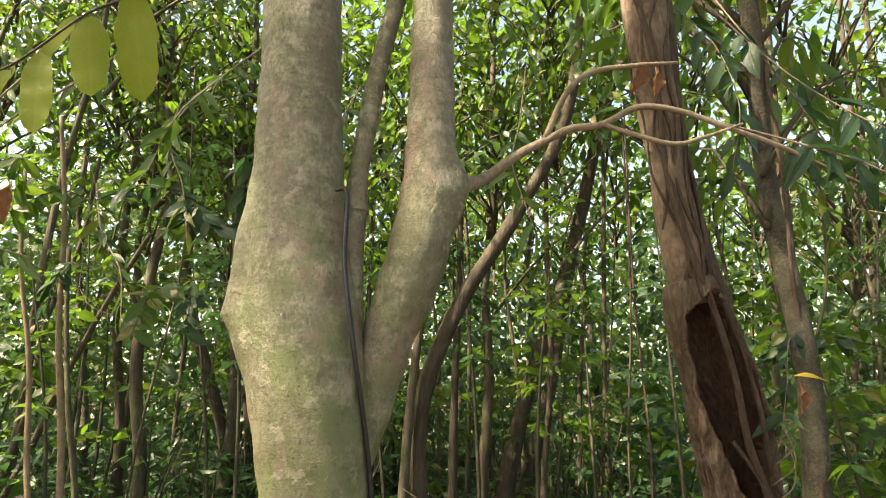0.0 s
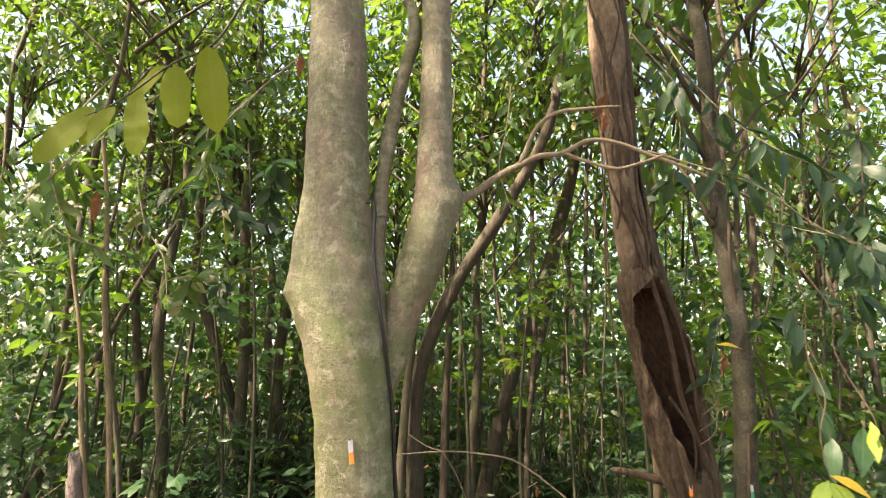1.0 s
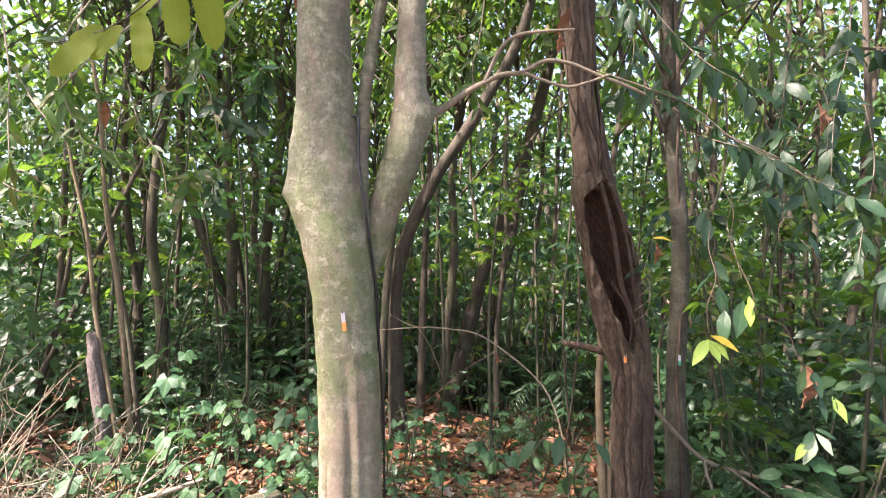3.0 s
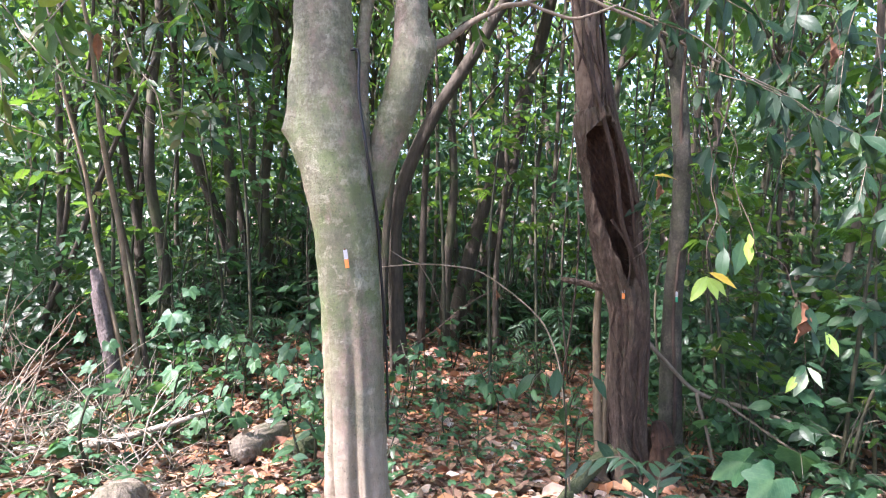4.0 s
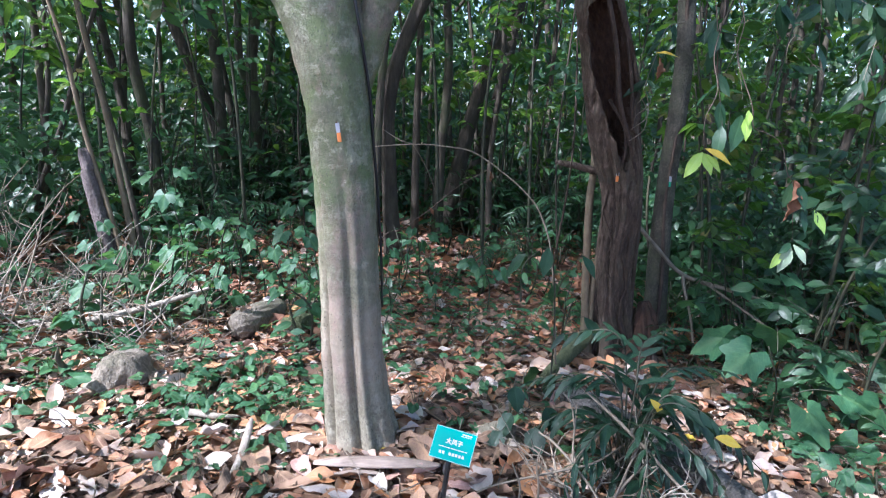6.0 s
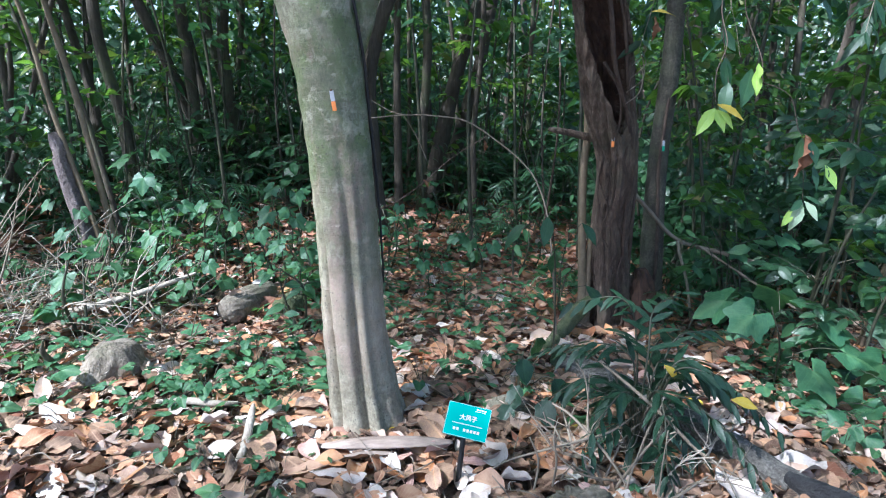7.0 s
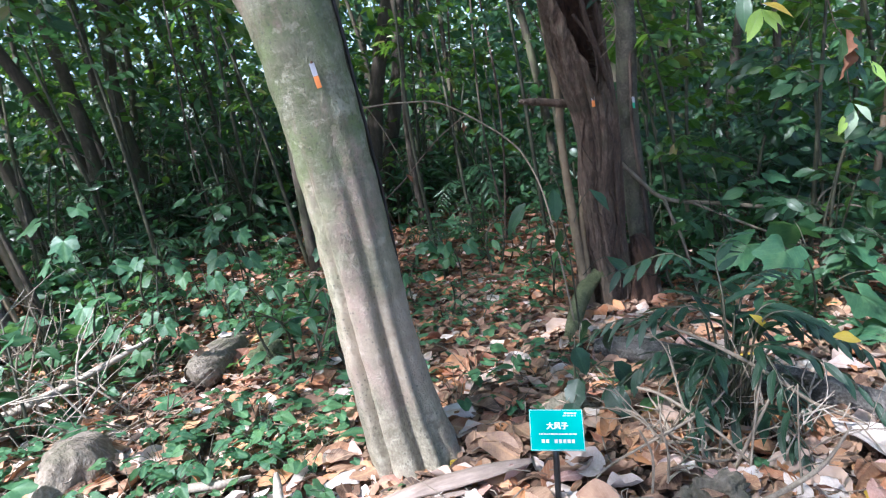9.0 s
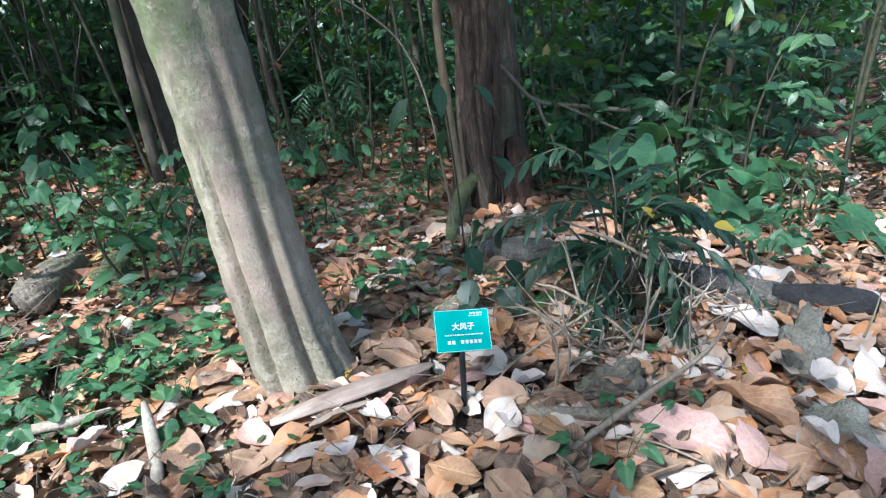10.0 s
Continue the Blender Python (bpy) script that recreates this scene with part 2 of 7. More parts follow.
# base and glow raised so the colour carries the light coming through the leaf
M_LEAF_LIGHT = leaf_mat("backlit_leaf", [(0.150, 0.215, 0.012), (0.180, 0.240, 0.014), (0.130, 0.200, 0.014)], (0.24, 0.29, 0.05), 0.45, 0.62, (0.58, 0.66, 0.03))
# leaves in the sun: the sunlight is put into the colour as bright lime
M_LEAF_SUNLIT = leaf_mat("sunlit_lime_leaf", [(0.34, 0.52, 0.08), (0.40, 0.58, 0.11), (0.28, 0.47, 0.09)], (0.48, 0.60, 0.24), 0.35, 0.40, (0.5, 0.7, 0.08))
# paler green that holds the sun's brightness on single leaves in its colour
M_LEAF_PALE = leaf_mat("sunlit_pale_leaf", [(0.34, 0.44, 0.28), (0.40, 0.50, 0.34)], (0.48, 0.56, 0.42), 0.35, 0.30, (0.4, 0.6, 0.2))
M_LEAF_YELLOW = leaf_mat("yellow_leaf", [(0.52, 0.36, 0.03), (0.60, 0.44, 0.05)], (0.6, 0.5, 0.15), 0.5, 0.30, (0.7, 0.5, 0.03))
M_LEAF_RUST = leaf_mat("hanging_dead_leaf", [(0.16, 0.075, 0.045), (0.22, 0.10, 0.06), (0.13, 0.065, 0.045)], (0.26, 0.15, 0.09), 0.65, 0.25, (0.5, 0.18, 0.05), 0.4)
DRY = [(0.21, 0.095, 0.048), (0.40, 0.17, 0.062), (0.38, 0.29, 0.235), (0.075, 0.045, 0.031), (0.56, 0.51, 0.465), (0.14, 0.08, 0.052), (0.58, 0.53, 0.48), (0.05, 0.034, 0.025), (0.29, 0.125, 0.062), (0.10, 0.06, 0.04), (0.46, 0.355, 0.30), (0.12, 0.07, 0.046), (0.31, 0.185, 0.125), (0.17, 0.078, 0.042), (0.11, 0.06, 0.038), (0.06, 0.04, 0.029), (0.44, 0.205, 0.085), (0.64, 0.59, 0.545)]
CRUMBS = [(0.05, 0.034, 0.024), (0.13, 0.075, 0.046), (0.08, 0.05, 0.034), (0.24, 0.145, 0.09), (0.06, 0.04, 0.028), (0.33, 0.25, 0.20), (0.10, 0.062, 0.042)]
M_LITTER = leaf_mat("dry_leaf_litter", DRY, (0.46, 0.31, 0.20), 0.70, 0.06, (0.5, 0.25, 0.1), 0.55, 0.6, "CONSTANT")
M_CRUMB = leaf_mat("leaf_crumbs", CRUMBS, (0.20, 0.13, 0.09), 0.75, 0.04, (0.4, 0.2, 0.1), 0.5, 0.4, "CONSTANT")
M_LITTER_RED = leaf_mat("reddish_leaf_litter", [(0.28, 0.11, 0.055), (0.20, 0.08, 0.045), (0.42, 0.21, 0.13), (0.12, 0.055, 0.035), (0.36, 0.15, 0.065), (0.58, 0.46, 0.40), (0.24, 0.10, 0.06), (0.46, 0.22, 0.09), (0.30, 0.15, 0.10)], (0.42, 0.26, 0.18), 0.66, 0.08, (0.5, 0.2, 0.08), 0.5, 0.5, "CONSTANT")
M_FALL_TAN = leaf_mat("tan_dry_leaf", [(0.36, 0.18, 0.08), (0.37, 0.215, 0.125), (0.26, 0.135, 0.075), (0.34, 0.22, 0.155), (0.20, 0.11, 0.07)], (0.56, 0.36, 0.20), 0.5, 0.06, (0.6, 0.3, 0.1), 0.32, 0.6)
M_FALL_PALE = leaf_mat("pale_dry_leaf", [(0.50, 0.44, 0.39), (0.60, 0.56, 0.52), (0.46, 0.38, 0.33), (0.54, 0.47, 0.42)], (0.42, 0.34, 0.28), 0.6, 0.05, (0.6, 0.5, 0.4), 0.3, 0.5)
M_FALL_ROSE = leaf_mat("rosy_dry_leaf", [(0.40, 0.235, 0.19), (0.46, 0.29, 0.25), (0.34, 0.19, 0.15)], (0.56, 0.38, 0.32), 0.5, 0.06, (0.5, 0.3, 0.2), 0.35, 0.6)
M_BARK_TREES = bark_mat("grey_brown_bark", (0.022, 0.017, 0.012), (0.062, 0.049, 0.034), (0.135, 0.110, 0.078), 6.0, (1, 1, 0.25), 0.6, 0.85, (0.09, 0.11, 0.045), 0.5)
M_BARK_SLIM = bark_mat("slim_tree_bark", (0.022, 0.019, 0.014), (0.062, 0.054, 0.040), (0.18, 0.16, 0.122), 13.0, (1, 1, 0.85), 0.7, 0.85, (0.10, 0.105, 0.06), 0.5)
M_BARK_DARK = bark_mat("dark_bark", (0.022, 0.017, 0.012), (0.055, 0.043, 0.030), (0.11, 0.088, 0.062), 7.0, (1, 1, 0.2), 0.8)
M_BARK_STRIP = bark_mat("fibrous_brown_bark", (0.016, 0.010, 0.007), (0.095, 0.064, 0.045), (0.26, 0.195, 0.145), 9.0, (1, 1, 0.13), 1.0, 0.9, (0.12, 0.11, 0.07), 0.35)
M_BARK_TAN = bark_mat("tan_bark", (0.055, 0.036, 0.025), (0.185, 0.130, 0.092), (0.34, 0.265, 0.20), 9.0, (1, 1, 0.35), 0.9, 0.85, (0.085, 0.060, 0.040), 0.75)
M_ROT = bark_mat("rotten_heartwood", (0.015, 0.009, 0.006), (0.060, 0.032, 0.020), (0.14, 0.075, 0.045), 9.0, (1, 1, 0.25), 1.0, 0.95)
M_TWIG = bark_mat("grey_twig", (0.11, 0.085, 0.06), (0.20, 0.16, 0.115), (0.32, 0.27, 0.20), 14.0, (1, 1, 0.4), 0.4, 0.8)
M_TWIG_PALE = bark_mat("bleached_twig", (0.20, 0.16, 0.12), (0.33, 0.28, 0.22), (0.48, 0.43, 0.36), 14.0, (1, 1, 0.3), 0.4, 0.8)
M_POLE = bark_mat("tan_pole_bark", (0.10, 0.070, 0.042), (0.18, 0.132, 0.080), (0.27, 0.21, 0.135), 9.0, (1, 1, 0.4), 0.3, 0.7)
M_VINE = bark_mat("liana_bark", (0.025, 0.015, 0.010), (0.062, 0.040, 0.028), (0.12, 0.082, 0.056), 12.0, (1, 1, 0.3), 0.6)
M_MOSS = bark_mat("mossy_root_bark", (0.035, 0.040, 0.018), (0.085, 0.098, 0.040), (0.19, 0.19, 0.11), 14.0, (1, 1, 1), 0.9, 0.95)
M_GREY_LOG = bark_mat("cracked_grey_wood", (0.028, 0.025, 0.021), (0.115, 0.105, 0.092), (0.31, 0.29, 0.26), 15.0, (1, 1, 1), 1.0, 0.9)
M_LOG = bark_mat("weathered_log", (0.075, 0.058, 0.042), (0.23, 0.19, 0.14), (0.42, 0.37, 0.29), 12.0, (1, 1, 1), 0.9, 0.9, (0.14, 0.14, 0.08), 0.3)
M_CHAR = bark_mat("charred_wood", (0.008, 0.008, 0.009), (0.022, 0.021, 0.022), (0.06, 0.058, 0.058), 16.0, (1, 1, 1), 1.0, 0.7)
M_STUMP = bark_mat("rotten_stump_wood", (0.06, 0.047, 0.034), (0.19, 0.155, 0.115), (0.36, 0.31, 0.245), 9.0, (1, 1, 0.6), 1.0, 0.95, (0.10, 0.105, 0.055), 0.5)
M_SNAG = bark_mat("flaking_grey_bark", (0.05, 0.04, 0.038), (0.16, 0.125, 0.118), (0.30, 0.25, 0.235), 9.0, (1, 1, 0.8), 1.0, 0.9)
M_ROCK = bark_mat("mossy_stone", (0.13, 0.118, 0.095), (0.33, 0.31, 0.255), (0.54, 0.52, 0.45), 18.0, (1, 1, 1), 1.0, 0.95, (0.22, 0.215, 0.15), 0.45)
M_SPATHE = bark_mat("brown_palm_spathe", (0.12, 0.085, 0.065), (0.25, 0.19, 0.15), (0.40, 0.33, 0.28), 9.0, (0.12, 1, 1), 0.4, 0.65)
M_STEM = plain_mat("green_stem", (0.022, 0.026, 0.013), (0.055, 0.052, 0.028), 0.6)
M_CABLE = plain_mat("black_rubber", (0.008, 0.008, 0.010), (0.016, 0.016, 0.018), 0.45)
M_POST = plain_mat("black_painted_metal", (0.010, 0.010, 0.011), (0.02, 0.02, 0.02), 0.4)
M_GREEN = plain_mat("turquoise_plate", (0.0, 0.43, 0.34), (0.004, 0.47, 0.37), 0.25, 8.0, 0.05)
M_WHITE = plain_mat("white_print", (0.78, 0.80, 0.80), (0.84, 0.85, 0.85), 0.4)
M_TAG_W = plain_mat("white_tag", (0.40, 0.40, 0.45), (0.52, 0.52, 0.57), 0.45)
M_TAG_O = plain_mat("orange_tag", (0.75, 0.22, 0.05), (0.85, 0.28, 0.07), 0.5)
M_TAG_G = plain_mat("green_tag", (0.02, 0.30, 0.16), (0.03, 0.36, 0.20), 0.5)
M_NAIL = plain_mat("rusty_nail", (0.10, 0.05, 0.03), (0.2, 0.11, 0.07), 0.5, 40.0, 0.2, 0.6)


# ---- building helpers ----
def gz(x, y):
    """Height of the forest floor: it falls gently away to one side and levels out at the back."""
    a, b = np.clip(x, -6.0, 8.0), np.clip(y, -5.0, 14.0)
    lump = 0.020 * np.sin(1.9 * x + 0.7) * np.sin(1.6 * y + 1.1) + 0.016 * np.sin(4.3 * x - 1.2 * y) + 0.012 * np.sin(5.1 * y + 2.2 * x + 0.5)
    return -0.012 - 0.073 * a - 0.059 * np.minimum(b, 2.2) - 0.012 * np.maximum(b - 2.2, 0.0) + lump


def link(name, me, parent=None, label="", at=None):
    ob = new(name, me)
    if parent is not None:
        ob.parent = parent
    if at is not None:
        ob.matrix_basis = at if isinstance(at, Matrix) else Matrix.Translation(at)
    if label:
        tagged(ob, label)
    return ob


def mesh(name, V, F, mats, uv=None, fmat=None, smooth=True):
    """A mesh from an array of points and an array of equal-sided faces."""
    V, F = np.asarray(V, float), np.asarray(F, np.int32)
    me = bpy.data.meshes.new(name)
    n, k = F.shape
    me.vertices.add(len(V))
    me.vertices.foreach_set("co", V.astype(np.float32).ravel())
    me.loops.add(n * k)
    me.loops.foreach_set("vertex_index", F.ravel())
    me.polygons.add(n)
    me.polygons.foreach_set("loop_start", np.arange(0, n * k, k, dtype=np.int32))
    if uv is not None:
        me.uv_layers.new(name="UVMap").data.foreach_set("uv", np.asarray(uv, np.float32)[F.ravel()].ravel())
    if smooth:
        me.polygons.foreach_set("use_smooth", np.ones(n, bool))
    for m in (mats if isinstance(mats, (list, tuple)) else [mats]):
        me.materials.append(m)
    if fmat is not None:
        me.polygons.foreach_set("material_index", np.asarray(fmat, np.int32))
    me.update(calc_edges=True)
    me.validate()
    return me


def thing(name, at, label, category, group="", kind=""):
    ob = new(name)
    ob.empty_display_size = 0.1
    ob.location = at
    return tagged(ob, label, category, group, kind)


def part(name, bm, material, parent, label=""):
    """Links a bmesh as one mesh under a thing or a part."""
    me = bpy.data.meshes.new(name)
    bm.to_mesh(me)
    bm.free()
    me.materials.append(material)
    return link(name, me, parent, label)


def curve_points(pts, n):
    """A smooth curve through points, with n even steps."""
    P = np.asarray(pts, float)
    if len(P) == 2:
        return P[0] + (P[1] - P[0]) * np.linspace(0, 1, n)[:, None]
    Q = np.vstack([2 * P[0] - P[1], P, 2 * P[-1] - P[-2]])
    t = np.linspace(0, len(P) - 1 - 1e-6, n)
    i = t.astype(int)
    f = (t - i)[:, None]
    a, b, c, d = Q[i], Q[i + 1], Q[i + 2], Q[i + 3]
    return 0.5 * (2 * b + (c - a) * f + (2 * a - 5 * b + 4 * c - d) * f ** 2 + (3 * b - a - 3 * c + d) * f ** 3)


def tube(rows, rings, sides, shape=None, rough=0.0, seed=0, front=(0, -1, 0)):
    """A round limb along rows of (x, y, z, radius). shape(angle, points, radius) gives what is added to the radius; angle 0 is the front, growing to the right."""
    C = curve_points(rows, rings)
    P, R = C[:, :3], np.maximum(C[:, 3], 0.0008)
    T = np.gradient(P, axis=0)
    T /= np.linalg.norm(T, axis=1)[:, None] + 1e-9
    A = np.tile(np.array(front, float), (rings, 1))
    A -= (A * T).sum(1)[:, None] * T
    bad = np.linalg.norm(A, axis=1) < 0.2
    A[bad] = np.cross(T[bad], [0.3, 0.1, 1.0])
    A /= np.linalg.norm(A, axis=1)[:, None]
    B = np.cross(T, A)
    if B[len(B) // 2] @ np.array([1.0, 0, 0]) < 0:
        B = -B
    th = np.linspace(-np.pi, np.pi, sides, endpoint=False)
    r = np.tile(R[:, None], (1, sides))
    ang = np.tile(th[None], (rings, 1))
    if rough:
        g = np.random.default_rng(seed)
        arc = np.linspace(0, 1, rings)[:, None] * np.linalg.norm(np.diff(P, axis=0), axis=1).sum()
        for f, k, a in ((3, 2, 1.0), (7, 3, 0.6), (15, 5, 0.4), (34, 8, 0.25)):
            r = r * (1 + rough * a * np.sin(f * arc / 0.3 * 0.5 + g.uniform(0, 6)) * np.sin(k * ang + g.uniform(0, 6) + arc * g.uniform(-2, 2)))
    if shape:
        r = r + shape(ang, np.tile(P[:, None], (1, sides, 1)), r)
    V = P[:, None] + r[..., None] * (np.cos(ang)[..., None] * A[:, None] + np.sin(ang)[..., None] * B[:, None])
    V = np.concatenate([V, V[:1] * 0 + P[0] - T[0] * R[0] * 0.15 + (V[:1] - P[0]) * 0.02, V[:1] * 0 + P[-1] + T[-1] * R[-1] * 0.3 + (V[-1:] - P[-1]) * 0.02])
    idx = np.arange((rings + 2) * sides).reshape(rings + 2, sides)
    order = [rings] + list(range(rings)) + [rings + 1]
    a = idx[order]
    nxt = np.roll(a, -1, axis=1)
    F = np.stack([a[:-1], nxt[:-1], nxt[1:], a[1:]], -1).reshape(-1, 4)
    return V.reshape(-1, 3), F


def join(meshes):
    Vs, Fs, k = [], [], 0
    for V, F in meshes:
        Vs.append(V)
        Fs.append(F + k)
        k += len(V)
    return np.vstack(Vs), np.vstack(Fs)


# leaf shapes: x along the blade, y across, z up; length 1
def blade(stations=6, belly=0.45, sharp=1.0, width=0.36, fold=0.12, droop=0.15, curl=0.0, wave=0.0, cols=3, seed=0):
    g = np.random.default_rng(seed)
    u = np.linspace(0, 1, stations)
    p = np.sin(np.pi * np.clip(u, 0, 1) ** (math.log(0.5) / math.log(belly))) ** sharp
    p = np.maximum(p, 0.03) * width * 0.5
    v = np.linspace(-1, 1, cols)
    X = np.tile(u[:, None], (1, cols))
    Yv = p[:, None] * v[None]
    Z = fold * np.abs(Yv) * 1.0 - droop * (u ** 2)[:, None] + 0.0 * Yv
    if curl:
        ang = v[None] * curl
        Yv, Z = p[:, None] * np.sin(ang) / curl * 1.0, Z + p[:, None] * (1 - np.cos(ang)) / curl
    if wave:
        Z = Z + wave * np.sin(u * 9 + g.uniform(0, 6))[:, None] * v[None] * p[:, None] * 4 + wave * np.sin(u * 23 + g.uniform(0, 6))[:, None] * np.abs(v[None]) * p[:, None] * 3 + wave * g.normal(0, 0.3, Z.shape) * p[:, None] * 2
        X = X + g.normal(0, 0.006, X.shape)
        Yv = Yv * (1 + g.normal(0, 0.045, Yv.shape))
    V = np.stack([X, Yv, Z], -1).reshape(-1, 3)
    UV = np.stack([np.tile(u[:, None], (1, cols)), np.tile((v * 0.5 + 0.5)[None], (stations, 1))], -1).reshape(-1, 2)
    i = np.arange(stations * cols).reshape(stations, cols)
    F = np.stack([i[:-1, :-1], i[1:, :-1], i[1:, 1:], i[:-1, 1:]], -1).reshape(-1, 4)
    return V, UV, F


def lobed(width=1.0, depth=0.35, lobes=5, droop=0.16, seed=0, n=26):
    """A palmate blade with pointed lobes, from the end of its stalk."""
    g = np.random.default_rng(seed)
    phi = np.linspace(-2.55, 2.55, n)
    r = 0.62 + 0 * phi
    tips = np.linspace(-1.95, 1.95, lobes)
    size = 1.0 - 0.32 * np.abs(tips) / 1.95
    for t, s in zip(tips, size):
        r = np.maximum(r, s * (1 - depth * 1.5 * np.abs(phi - t) / (3.9 / lobes)))
    r = r * (0.58 + 0.42 * np.cos(phi * 0.5)) + g.normal(0, 0.02, n)
    rows = []
    for k in (0.04, 0.5, 1.0):
        x, y = r * np.cos(phi) * k * 0.72 + 0.16, r * np.sin(phi) * k * 0.62 * width
        z = -droop * (k * r) ** 2 + 0.05 * k * np.sin(3.1 * phi + seed) + 0.06 * np.abs(y)
        rows.append(np.stack([x, y, z], -1))
    V = np.concatenate(rows)
    UV = np.stack([np.clip(V[:, 0], 0, 1), np.clip(V[:, 1] + 0.5, 0, 1)], -1)
    i = np.arange(3 * n).reshape(3, n)
    F = np.stack([i[:-1, :-1], i[1:, :-1], i[1:, 1:], i[:-1, 1:]], -1).reshape(-1, 4)
    return V, UV, F


def unit(a):
    return a / (np.linalg.norm(a, axis=-1, keepdims=True) + 1e-9)


def cloud(name, shapes, P, D, N, L, mat, W=None):
    """One mesh of many leaves: places, directions, upward sides, lengths."""
    P, D, N, L = (np.asarray(a, float) for a in (P, D, N, L))
    W = np.ones(len(L)) if W is None else W
    X = unit(D)
    Y = unit(np.cross(N, X))
    Z = np.cross(X, Y)
    Vs, Us, Fs, k = [], [], [], 0
    for s, (TV, TU, TF) in enumerate(shapes):
        sel = np.arange(s, len(P), len(shapes))
        if not len(sel):
            continue
        V = P[sel][:, None] + L[sel][:, None, None] * (TV[None, :, :1] * X[sel][:, None] + (TV[None, :, 1:2] * W[sel][:, None, None]) * Y[sel][:, None] + TV[None, :, 2:] * Z[sel][:, None])
        Vs.append(V.reshape(-1, 3))
        Us.append(np.tile(TU, (len(sel), 1)))
        Fs.append((TF[None] + (np.arange(len(sel)) * len(TV))[:, None, None]).reshape(-1, TF.shape[1]) + k)
        k += len(sel) * len(TV)
    return mesh(name, np.vstack(Vs), np.vstack(Fs), mat, np.vstack(Us))


def leaf_pose(p, d, n, length, width=1.0):
    x = Vector(d).normalized()
    y = Vector(n).cross(x)
    y = y.normalized() if y.length > 1e-4 else x.orthogonal().normalized()
    z = x.cross(y)
    return Matrix.Translation(p) @ Matrix((x, y, z)).transposed().to_4x4() @ Matrix.Diagonal((length, length * width, length, 1))


def leaf_mesh(name, shape, mat):
    return mesh(name, shape[0], shape[2], mat, shape[1])


OVAL_FAR = [blade(4, 0.48, 0.7, 0.50, 0.2, d) for d in (0.05, 0.2, 0.36)]
FAR_LEAF = [blade(3, 0.48, 0.7, 0.56, 0.2, d) for d in (0.05, 0.2, 0.36)]
OVAL = [blade(6, 0.45, 0.85, 0.40, 0.2, d, 0, 0.04, 3, i) for i, d in enumerate((0.08, 0.2, 0.34))]
LANCE = [blade(6, 0.42, 0.9, 0.26, 0.25, d, 0, 0.03, 3, i) for i, d in enumerate((0.1, 0.25, 0.4))]
LANCE_FAR = [blade(5, 0.44, 0.75, 0.34, 0.25, d) for d in (0.1, 0.3)]
STRAP = [blade(6, 0.40, 0.6, 0.125, 0.3, d) for d in (0.08, 0.25, 0.45)]
LOBED = [lobed(1.0, 0.36, 5, 0.14, s) for s in range(3)]
TRILOBED = [lobed(0.9, 0.5, 3, 0.1, s + 5) for s in range(3)]
def dry_leaf(stations, cols, width, cup, bend, twist, seed):
    """A dead leaf: uneven outline with a bite or two, cupped, with rippled edges."""
    g = np.random.default_rng(seed)
    u, v = np.linspace(0, 1, stations), np.linspace(-1, 1, cols)
    p = np.maximum(np.sin(np.pi * u ** g.uniform(0.85, 1.2)) ** 0.62, 0.05) * width * 0.5
    sides = []
    for s in (0, 1):
        e = 1 + 0.03 * np.sin(g.uniform(8, 17) * u + g.uniform(0, 6)) + g.normal(0, 0.025, stations)
        sides.append(e * (1 - g.uniform(0, 0.2) * np.exp(-((u - g.uniform(0.3, 0.95)) / 0.09) ** 2)))
    Yv = p[:, None] * v[None] * np.where(v[None] < 0, sides[0][:, None], sides[1][:, None])
    rip = np.where(v[None] < 0, np.sin(g.uniform(7, 13) * u + g.uniform(0, 6))[:, None], np.sin(g.uniform(7, 13) * u + g.uniform(0, 6))[:, None])
    Z = 0.55 * cup * Yv ** 2 / width * 2.2 + 0.6 * bend * ((u - 0.5) ** 2)[:, None] + 0.4 * twist * (u - 0.5)[:, None] * Yv + 0.045 * rip * np.abs(v[None]) ** 2 + g.normal(0, 0.006, Yv.shape) + 0.05 * np.abs(Yv)
    X = np.tile(u[:, None], (1, cols)) + 0.03 * np.sin(5 * v[None] + g.uniform(0, 6))
    V = np.stack([X, Yv + (0.10 * g.normal() * (u - 0.5) ** 2)[:, None], Z], -1).reshape(-1, 3)
    UV = np.stack([np.tile(u[:, None], (1, cols)), np.tile((v * 0.5 + 0.5)[None], (stations, 1))], -1).reshape(-1, 2)
    i = np.arange(stations * cols).reshape(stations, cols)
    return V, UV, np.stack([i[:-1, :-1], i[1:, :-1], i[1:, 1:], i[:-1, 1:]], -1).reshape(-1, 4)


CRISP = [dry_leaf(15, 9, w, c, b, t, i) for i, (w, c, b, t) in enumerate(((0.50, 0.5, 0.3, 0.3), (0.52, 1.2, -0.4, -0.5), (0.46, -0.8, 0.4, 0.5), (0.42, 2.2, 0.3, 0.3), (0.54, 0.3, -0.4, -0.4), (0.48, -1.2, -0.4, 0.6), (0.56, 0.7, 0.2, 0.2)))]
FLAKE = [blade(4, 0.5, 0.45, 0.62, 0.1, d, c, 0.05, 3, i) for i, (d, c) in enumerate(((0.0, 0.6), (0.1, 0.9), (-0.1, 0.4)))]
